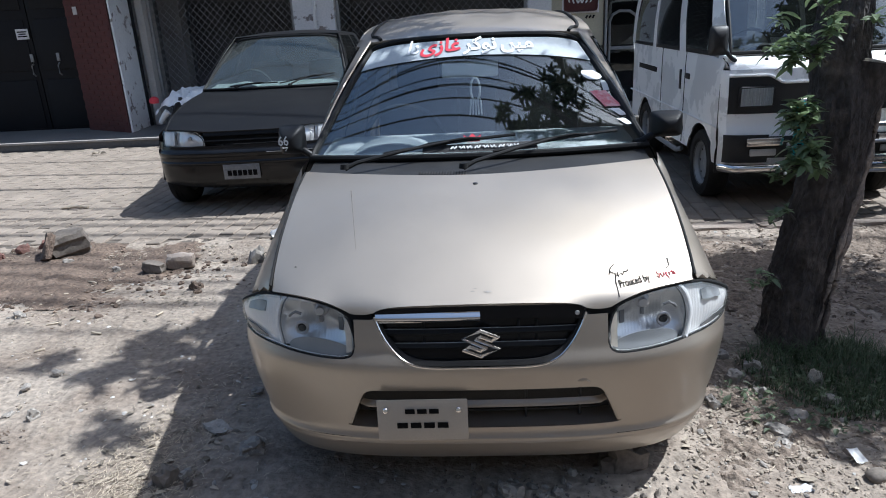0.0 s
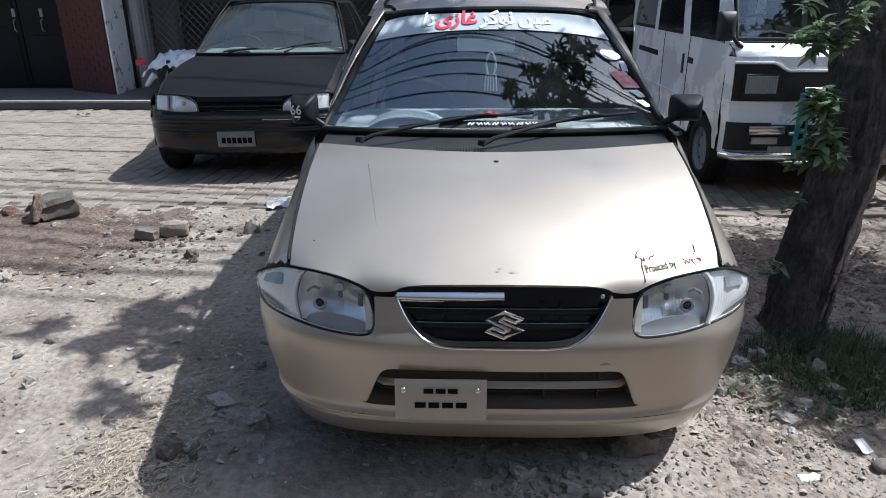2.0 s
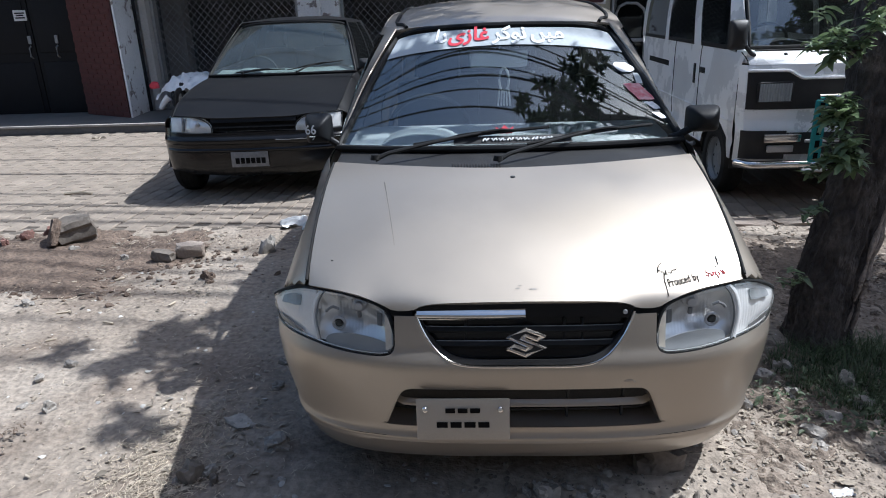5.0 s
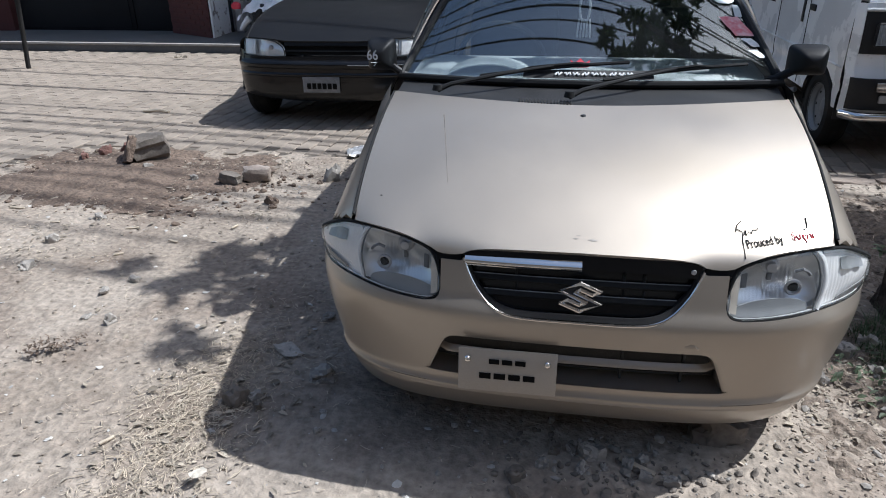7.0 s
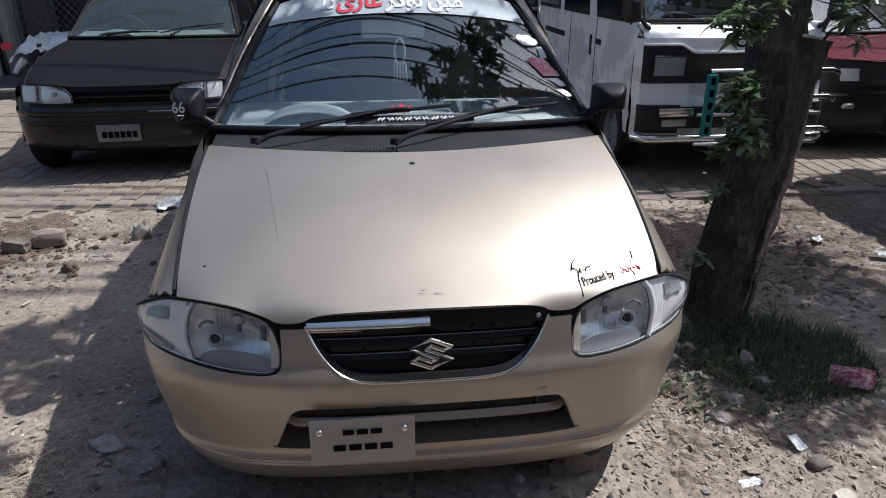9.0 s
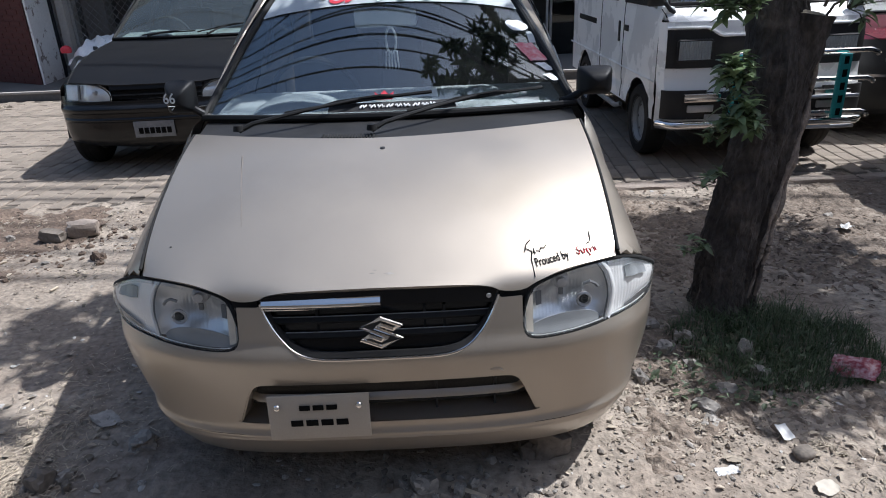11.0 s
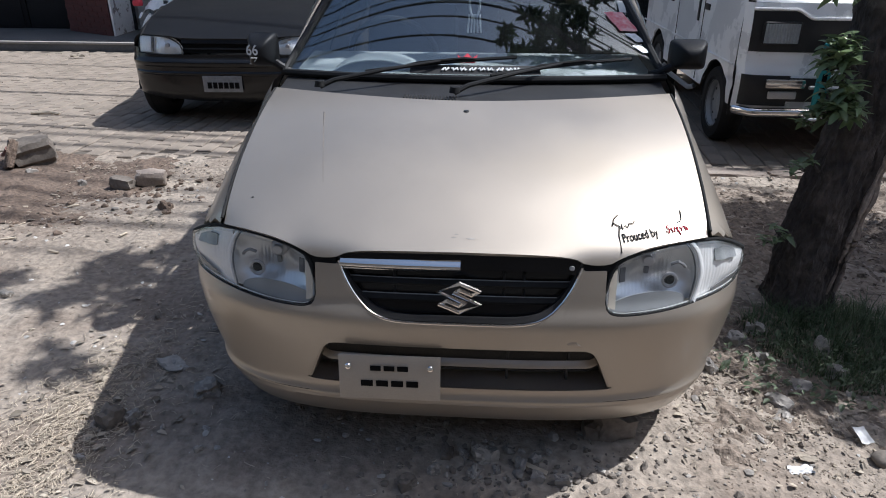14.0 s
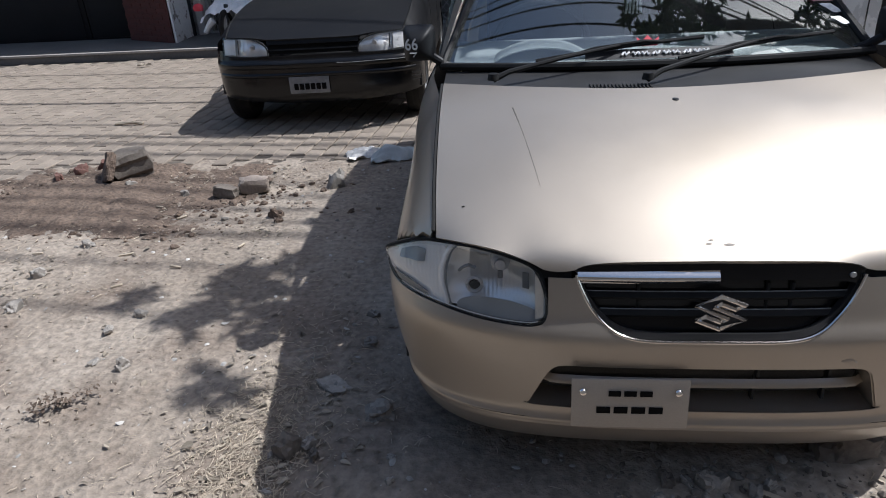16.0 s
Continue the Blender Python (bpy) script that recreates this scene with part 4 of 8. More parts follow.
    # head lamps: housing, clear cover, fluted bowl, bulbs, and the indicator at the outer end
    for sx in (-1, 1):
        lamp = new("head_lamp")
        lamp.parent = root
        a, b = (0.357, 0.751) if sx > 0 else (-0.751, -0.357)
        out = [(x, lamp_top(x)) for x in np.linspace(a, b, 44)] + [(x, lamp_bot(x)) for x in np.linspace(b, a, 44)]
        part("lamp_seal", tube([S.on_face(x, z, 0.008) for x, z in out], 0.0058, 8, closed=True), GAP, lamp)
        rim = [(x, lerp(lamp_top(x), lamp_bot(x), 0.04)) for x in np.linspace(a, b, 44)] + [(x, lerp(lamp_top(x), lamp_bot(x), 0.95)) for x in np.linspace(b, a, 44)]
        crown_z = lambda x: lamp_top(x) + 0.006 + 0.030 * smooth01((abs(x) - 0.61) / 0.05)
        def fender_edge(u, v):
            x = lerp(0.614, 0.742, u)
            z = lerp(lamp_top(x) + 0.003, crown_z(x), v)
            x = min(x, 0.765 - 0.147 * ((z - 0.2) / 0.55) ** 5)
            return (sx * x, S.face(x, z) + 0.006 + 2.2 * max(0.0, z - lamp_top(x)), z)
        part("fender_edge", grid(fender_edge, 24, 5), GOLD, root)
        part("lamp_rim", tube([S.on_face(x, z, 0.0) for x, z in rim], 0.0036, 6, closed=True), LENS, lamp)
        # clear cover, bulged a little
        def bulge(x, z):
            t = (z - lamp_bot(x)) / max(lamp_top(x) - lamp_bot(x), 1e-3)
            u = (abs(x) - 0.357) / 0.394
            return -0.012 * math.sin(math.pi * min(max(t, 0), 1)) ** 0.6 * math.sin(math.pi * min(max(u, 0), 1)) ** 0.5
        part("lamp_cover", front_strip(S, lamp_bot, lamp_top, a, b, 40, 10, bulge), LENS, lamp, "clear head lamp cover").visible_shadow = False
        mid = 0.594
        span = lambda lo, hi: (lo, hi) if sx > 0 else (-hi, -lo)
        # main bowl: a hollow with upright flutes in its middle
        def depth(x, z):
            ax = abs(x)
            u = min(max((ax - 0.357) / (mid - 0.357), 0.0), 1.0)
            flute = 0.00022 * math.sin(ax * 640) * smooth01((0.085 - abs(ax - 0.465)) / 0.03) * smooth01((0.668 - z) / 0.02)
            facet = 0.0045 * abs(math.sin(ax * 40 + 0.6)) * abs(math.sin(z * 48 + 0.4))
            tz = min(max((z - lamp_bot(x)) / max(lamp_top(x) - lamp_bot(x), 1e-3), 0.0), 1.0)
            return 0.014 + 0.030 * math.sin(math.pi * u) ** 0.6 + 0.036 * math.sin(math.pi * tz) * math.sin(math.pi * u) ** 0.5 + flute + facet
        part("reflector", front_strip(S, lamp_bot, lamp_top, *span(0.357, mid), 130, 18, depth), REFLECTOR, lamp)
        # indicator: bright fluted backing with a dark bulb patch above and a small reflex below
        part("indicator", front_strip(S, lambda x: lamp_bot(x) + 0.002, lambda x: lamp_top(x) - 0.002, *span(mid - 0.006, 0.7505), 90, 10, lambda x, z: 0.010 + 0.006 * math.sin(math.pi * (abs(x) - mid) / (0.752 - mid)) + 0.00040 * math.sin(abs(x) * 800)), LAMP_WHITE, lamp, "pale fluted indicator")
        part("indicator_bulb", front_strip(S, lambda x: 0.652 - 0.10 * (abs(x) - 0.655), lambda x: lamp_top(x) - 0.016 - 0.5 * max(0.0, 0.655 - abs(x)), *span(0.636, 0.690), 10, 6, lambda x, z: 0.006 + 0.003 * math.sin((z - 0.65) * 90) + 0.002 * math.sin(abs(x) * 200), 0.003), LAMP_SHELF, lamp, "dull bulb behind the indicator")
        part("reflex", front_strip(S, lambda x: lamp_bot(x) + 0.009, lambda x: lamp_bot(x) + 0.010 + 0.36 * min(max(abs(x) - 0.620, 0.0), 0.055), *span(0.636, 0.712), 10, 3, 0.006, 0.003), LAMP_GREY, lamp, "small grey side reflex")
        # curved band between bowl and indicator, with a dark seam
        def band(u, v, shift=0.0, wide=0.012):
            c = curve_at(u, [(0.0, 0.586), (0.45, 0.600), (0.8, 0.588), (1.0, 0.566)]) + wide * (v - 0.5) + shift
            z = min(max(lerp(0.556, 0.714, u), lamp_bot(c) + 0.003), lamp_top(c) - 0.003)
            p = S.on_face(c, z, 0.008 - 0.004 * math.sin(math.pi * v))
            return (sx * p[0], p[1], p[2])
        part("divider", grid(band, 24, 5, 0.003), LAMP_WHITE, lamp, "bright band between bowl and indicator")
        part("divider_seam", grid(lambda u, v: band(u, v, -0.010, 0.005), 24, 3, 0.003), LAMP_GREY, lamp)
        # round projector at the top, reflector bulb lower and further out
        cx, cz = sx * 0.462, 0.672
        yc = S.face(cx, cz)
        part("bulb_hood", lathe([(0, -0.018), (0.012, -0.016), (0.014, -0.008), (0.021, -0.004), (0.023, 0.010), (0.023, 0.03)], 22, pose(cx, yc + 0.034, cz, -90, 0, 0)), SILVER, lamp, "round grey bulb hood")
        part("hood_stem", box((0.012, 0.010, 0.020), (cx, yc + 0.030, cz - 0.028), 0.003), LAMP_GREY, lamp)
        bx = sx * 0.522
        yb = S.face(bx, 0.62)
        part("bulb_ring", tube([(bx + 0.017 * math.cos(q), yb + 0.020, 0.619 + 0.018 * math.sin(q)) for q in np.linspace(0, 6.28, 24, endpoint=False)], 0.0042, 6, closed=True), SILVER, lamp)
        part("bulb", lathe([(0, -0.008), (0.010, -0.006), (0.0145, 0.006)], 16, pose(bx, yb + 0.022, 0.619, -90, 0, 0)), GAP, lamp)
        part("bulb_wire", tube([(bx - sx * 0.004, yb + 0.018, 0.664), (bx + sx * 0.012, yb + 0.016, 0.672), (bx + sx * 0.026, yb + 0.020, 0.664), (bx + sx * 0.034, yb + 0.024, 0.654)], 0.0042, 6), LAMP_GREY, lamp)
        # Grey sheet painted in for the shadow inside the bowl.
        part("painted_bowl_shade", front_strip(S, lambda x: 0.612, lambda x: 0.648, *span(0.398, 0.412), 6, 6, lambda x, z: 0.030 + 0.03 * math.sin(math.pi * min(max((abs(x) - 0.357) / 0.237, 0), 1)) - 0.004, 0.003), LAMP_GREY, lamp)
        arc = lambda x: lamp_bot(x) + 0.006 + 0.040 * math.sqrt(max(0.0, 1 - ((abs(x) - 0.468) / 0.098) ** 2))
        part("lower_bowl", front_strip(S, lambda x: lamp_bot(x) + 0.004, arc, *span(0.372, 0.564), 28, 6, 0.014, 0.003), LAMP_SHELF, lamp, "smooth grey shelf under the bulbs")
        part("inner_reflex", front_strip(S, lambda x: lamp_bot(x) + 0.012, lambda x: lamp_top(x) - 0.012, *span(0.366, 0.384), 4, 6, 0.005, 0.003), WARM_LAMP, lamp, "cream strip at the inner end")
        part("lower_rim", front_strip(S, lambda x: lamp_bot(x) + 0.003, lambda x: lamp_bot(x) + 0.007, *span(0.378, 0.700), 24, 2, 0.004, 0.003), OLD_LAMP, lamp)
        part("filler", front_strip(S, lambda x: 0.655, lambda x: 0.684, *((0.300, 0.385) if sx > 0 else (-0.385, -0.305)), 8, 2, 0.009, 0.01), GAP, root)
    # number plate with plain bars
    px0, px1 = -0.303, -0.042
    pl = part("number_plate", box((px1 - px0, 0.006, 0.128), ((px0 + px1) / 2, -0.022, 0.368), 0.003, rot=(-4, 0, 0)), PLATE, root, "cream number plate with dark bars")
    cx = (px0 + px1) / 2
    plate_marks([(cx - 0.052, cx + 0.052, 0.398, 0.015, 3), (cx - 0.078, cx + 0.078, 0.352, 0.018, 4)], INK, pl, -0.0268)
    for sx in (-1, 1):
        part("screw", lathe([(0, 0.006), (0.007, 0.004), (0.009, 0)], 12, pose(cx + sx * 0.105, -0.027, 0.402, 90, 0, 0)), CHROME, pl)
    # cowl, louvre, washer jet, wipers
    def cowl(u, v):
        s = 2 * u - 1
        f = S.screen(s, 0)
        y0 = S.hood_y + S.hood_bow * s * s - 0.012
        y = lerp(y0, f.y - 0.006, v)
        x = s * 0.648
        return (x, y, lerp(S.hood(x * 0.98, y0) - 0.014, f.z - 0.012, v) - 0.006 * math.sin(math.pi * v))
    cw = part("cowl", grid(cowl, 40, 8, 0.006), PLASTIC, root)
    for i in range(17):
        u = 0.34 + 0.008 * i
        p = Vector(cowl(u, 0.35))
        part("louvre", box((0.005, 0.05, 0.006), p + Vector((0, 0, 0.003)), 0.001), GAP, cw)
    part("washer_jet", lathe([(0, 0.010), (0.007, 0.009), (0.010, 0.004), (0.012, 0)], 14, pose(-0.004, 0.545, 0.917)), PLASTIC, root)
    wiper(root, (-0.49, 0.755, 0.948), S.screen(-0.55, 0.02) + Vector((0, -0.012, 0.01)), S.screen(0.24, 0.13) + Vector((0, -0.012, 0.01)))
    wiper(root, (-0.047, 0.715, 0.943), S.screen(0.10, 0.015) + Vector((0, -0.012, 0.01)), S.screen(0.86, 0.115) + Vector((0, -0.012, 0.01)))
    for sx in (-1, 1):
        m = door_mirror(root, sx * 0.735, 0.985, 1.03, sx, BLACK_PAINT, 0.125 if sx > 0 else 0.105, 0.100 if sx > 0 else 0.115, 0.09)
        if sx < 0:
            lettering("lettering", "66", 0.050, lambda u, v: (-0.772 + u * 0.85, 0.8925, 1.022 + v), STICKER_WHITE, m, "pale sticker numbers on the mirror housing", bold=0.0008)
            part("bar", tube([(-0.757, 0.893, 1.012), (-0.735, 0.893, 1.012), (-0.746, 0.893, 1.000)], 0.0018, 5), STICKER_WHITE, m)
    for sx in (-1, 1):
        run = [S.roof(sx * lerp(0.90, 0.86, v), v) + Vector((0, 0, 0.004)) for v in np.linspace(0.0, 0.97, 30)]
        part("roof_channel", tube(run, 0.0085, 6), GAP, root, "black drip channel along the roof")
    # film band along the top of the screen
    skin = Vector((0, -0.005, 0.007))
    def band_low(q):
        return 0.812 - 0.07 * q * q
    part("sun_band", grid(lambda u, v: (lambda q: S.screen(q, lerp(band_low(q), 0.965, v)) + skin * 0.5)(lerp(-0.965, 0.965, u)), 40, 6), BAND, root, "pale blue vinyl sun band on the glass")
    words = [("\uFE8D\uFEA9", -0.595, -0.490, WHITE_INK), ("\uFBFC\uFEAF\uFE8E\uFECF", -0.475, -0.118, RED_INK), ("\uFEAE\uFB90\uFEEE\uFEE7", -0.100, 0.200, WHITE_INK), ("\uFB9F\uFEF4\uFEE3", 0.235, 0.525, WHITE_INK)]
    for body, q0, q1, mat in words:
        bm0 = lettering("word", body, 0.07, lambda u, v: (u, v, 0), mat, root, bold=0.0021)
        xs = [v.co.x for v in bm0.data.vertices]
        lo, hi = min(xs), max(xs)
        k = 0.07 / 0.423 * 0.95
        for v in bm0.data.vertices:
            q = lerp(q0, q1, (v.co.x - lo) / (hi - lo))
            v.co = S.screen(q, 0.870 - 0.012 * q * q + (v.co.y - 0.005) / 0.42) + skin
    # papers stuck inside the glass
    def sticker(q, t, wq, ht, mat, lean=0.0, n=5, ragged=0.0, label=""):
        def at(u, v):
            if ragged > 0.22:
                a, b = 2 * u - 1, 2 * v - 1
                u, v = 0.5 + 0.5 * a * math.sqrt(1 - b * b / 2), 0.5 + 0.5 * b * math.sqrt(1 - a * a / 2)
            e = 0.4 * ragged * noise.noise(Vector((u * 3 + q * 9, v * 3, t * 7)))
            return S.screen(q + wq * (u - 0.5 + e) + lean * (v - 0.5), t + ht * (v - 0.5 + e)) + skin * 0.6
        return part("sticker", grid(at, n, n), mat, root, label)
    sticker(0.895, 0.60, 0.150, 0.095, STICKER_WHITE, -0.02, 10, 0.25, "round white sticker on the glass")
    sticker(0.955, 0.50, 0.045, 0.09, BAND, 0.02, 4, 0.1)
    sticker(0.905, 0.385, 0.115, 0.14, STICKER_RED, -0.05, 8, 0.12, "torn red and white sticker on the glass")
    sticker(0.945, 0.27, 0.06, 0.06, STICKER_WHITE, -0.04, 6, 0.2)
    sticker(0.95, 0.19, 0.05, 0.05, STICKER_WHITE, -0.04, 6, 0.2)
    crown = [(-0.026, 0.0), (-0.034, 0.022), (-0.017, 0.013), (0, 0.026), (0.017, 0.013), (0.034, 0.022), (0.026, 0.0)]
    cr = bmesh.new()
    cr.faces.new([cr.verts.new(S.screen(-0.023 + x / 0.62, 0.095 + z / 0.42) + skin) for x, z in crown])
    part("crown_sticker", cr, RED_INK, root, "red crown sticker low on the glass")
    # dark strip with unreadable white script low on the glass
    part("dark_strip", grid(lambda u, v: S.screen(lerp(-0.32, 0.36, u), lerp(0.028, 0.085, v)) + skin * 0.5, 20, 3), PLASTIC, root)
    for i in range(9):
        q = -0.15 + i * 0.047
        part("bar", tube([S.screen(q + 0.034 * u, 0.045 + 0.02 * math.sin(5 * u + i) ** 2) + skin for u in np.linspace(0, 1, 6)], 0.0035, 5), WHITE_INK, root)
    # inside mirror and hanging charm
    rm = part("inside_mirror", box((0.25, 0.03, 0.07), S.screen(-0.04, 0.70) + Vector((0, 0.10, -0.01)), 0.014), WHITE_INK, root)
    part("mirror_stem", tube([S.screen(-0.04, 0.86) + Vector((0, 0.02, 0)), S.screen(-0.04, 0.72) + Vector((0, 0.10, 0.02))], 0.008, 6), PLASTIC, rm)
    base = S.screen(0.0, 0.60) + Vector((0, 0.10, 0))
    charm = tube([base + Vector((0.02 * math.cos(a), 0, -0.05 + 0.05 * math.sin(a))) for a in np.linspace(0, 6.28, 20, endpoint=False)], 0.005, 6, closed=True)
    for k in range(5):
        tube([base + Vector((-0.02 + 0.01 * k, 0, -0.09)), base + Vector((-0.026 + 0.013 * k, 0, -0.16))], 0.004, 5, charm)
    part("hanging_charm", charm, WHITE_INK, root)
    # worn sticker on the hood: words that can be read, and strokes for the rest
    def on_hood(o, d, lift=0.0012):
        o, d = Vector(o), Vector(d).normalized()
        n = Vector((-d.y, d.x))
        def at(u, v):
            p = o + d * u + n * v * 1.5
            return Vector((p.x, p.y, S.hood_top(p.x, p.y, p.x) + lift))
        return at
    lettering("lettering", "Prouced by", 0.0198, on_hood((0.396, 0.073), (0.108, 0.029), 0.0022), INK, root, "small black words on the hood", bold=0.0003)
    at = on_hood((0.396, 0.073), (0.108, 0.029), 0.0026)
    strokes = [[(-0.012, -0.012), (-0.006, 0.012), (0.004, 0.026), (-0.010, 0.033), (-0.016, 0.028), (-0.004, 0.040), (0.012, 0.046)], [(0.006, 0.022), (0.012, 0.030), (0.010, 0.020), (0.020, 0.026), (0.026, 0.022), (0.032, 0.028), (0.044, 0.027), (0.050, 0.031)], [(0.168, 0.018), (0.178, 0.020), (0.184, 0.024), (0.192, 0.040)]]
    for st in strokes:
        part("script_stroke", tube([at(u * 0.9, v) for u, v in st], 0.0013, 5), INK, root)
    worn = [[(0.120, 0.006), (0.126, 0.001), (0.130, 0.007), (0.124, 0.012), (0.130, 0.016)], [(0.135, 0.010), (0.137, 0.002), (0.143, 0.003), (0.145, 0.011)], [(0.150, 0.003), (0.154, 0.009), (0.150, 0.010), (0.155, -0.004)], [(0.160, 0.010), (0.161, 0.002), (0.167, 0.010)], [(0.172, 0.012), (0.173, 0.003)], [(0.178, 0.011), (0.179, 0.003)]]
    for st in worn:
        part("red_stroke", tube([at(u * 0.95, v) for u, v in st], 0.0014, 5), RED_INK, root)
    # chips and a long scratch in the paint
    chip = on_hood((0.0, 0.0), (1, 0), 0.0006)
    for cx, cy, w, h in ((0.026, 0.064, 0.024, 0.006), (-0.016, 0.066, 0.014, 0.004), (-0.010, 0.074, 0.012, 0.003)):
        bm = grid(lambda u, v, cx=cx, cy=cy, w=w, h=h: chip(cx + w * (u - 0.5), (cy + h * (v - 0.5) * math.sin(math.pi * min(max(u, 0.08), 0.92))) / 1.5), 8, 2)
        part("paint_chip", bm, STONE, root)
    scratch = [chip(lerp(-0.432, -0.368, t), lerp(0.55, 0.22, t) / 1.5) for t in np.linspace(0, 1, 18)]
    part("scratch", tube(scratch, lambda t: 0.0014 * (1 - t) + 0.0004, 5), MUDDY_SHADED, root)
    part("nick", lathe([(0, 0.001), (0.004, 0.0)], 8, Matrix.Translation(chip(-0.548, 0.184 / 1.5))), INK, root)
    return root


gold = gold_hatchback()


# ---- black hatchback ----
BLACK_LINES = dict(W=0.795, L=3.7, D=0.36, E=3.2,
          V=[(0.17, 0.07), (0.22, 0.03), (0.30, 0.0), (0.42, -0.012), (0.52, -0.015), (0.535, -0.006), (0.56, 0.0), (0.60, 0.012), (0.66, 0.03), (0.72, 0.06)],
          hood_c=[(y, 0.664 + 0.250 * (1 - math.exp(-(y - 0.03) / 0.50))) for y in np.linspace(0.0, 1.4, 41)],
          hood_e=[(y, 0.690 + 0.240 * (1 - math.exp(-(y - 0.10) / 0.60))) for y in np.linspace(0.0, 1.4, 41)],
          hood_x=[(0.0, 0.64), (0.15, 0.665), (0.40, 0.69), (0.80, 0.695), (1.2, 0.69)],
          hood_x0=0.10, hood_y=1.10, hood_bow=0.12, belt_x=[(0.9, 0.70), (1.3, 0.725), (2.2, 0.74), (3.2, 0.73), (3.7, 0.68)],
          belt=[(0.9, 0.89), (1.4, 0.905), (3.7, 0.97)], sill=0.22, wheels=(0.50, 3.08), wheel_r=0.280, arch_r=0.325, roll=8,
          start=[(0.20, 0.30), (0.55, 0.30), (0.58, 0.26), (0.64, 0.20), (0.69, 0.14), (0.71, 0.09)],
          ws_z0=0.905, ws_z1=1.360, ws_x0=0.70, ws_x1=0.545, ws_y0=1.20, ws_slope=0.60, ws_curve=0.14,
          roof_y1=3.30, roof_x=0.56, roof_drop=0.045, roof_c=[(1.9, 1.360), (2.02, 1.385), (2.15, 1.398), (2.5, 1.41), (3.3, 1.385)],
          rear_y0=3.58, doors=(1.32, 2.25, 3.0), windows=[(0.0, 0.05, False), (0.05, 0.45, True), (0.45, 0.50, False), (0.50, 0.80, True), (0.80, 1.0, False)])
BS = Spec(**BLACK_LINES)
BS.hood_lip = lambda x: curve_at(abs(x), [(0.0, 0.672), (0.33, 0.674), (0.45, 0.686), (0.66, 0.694)])


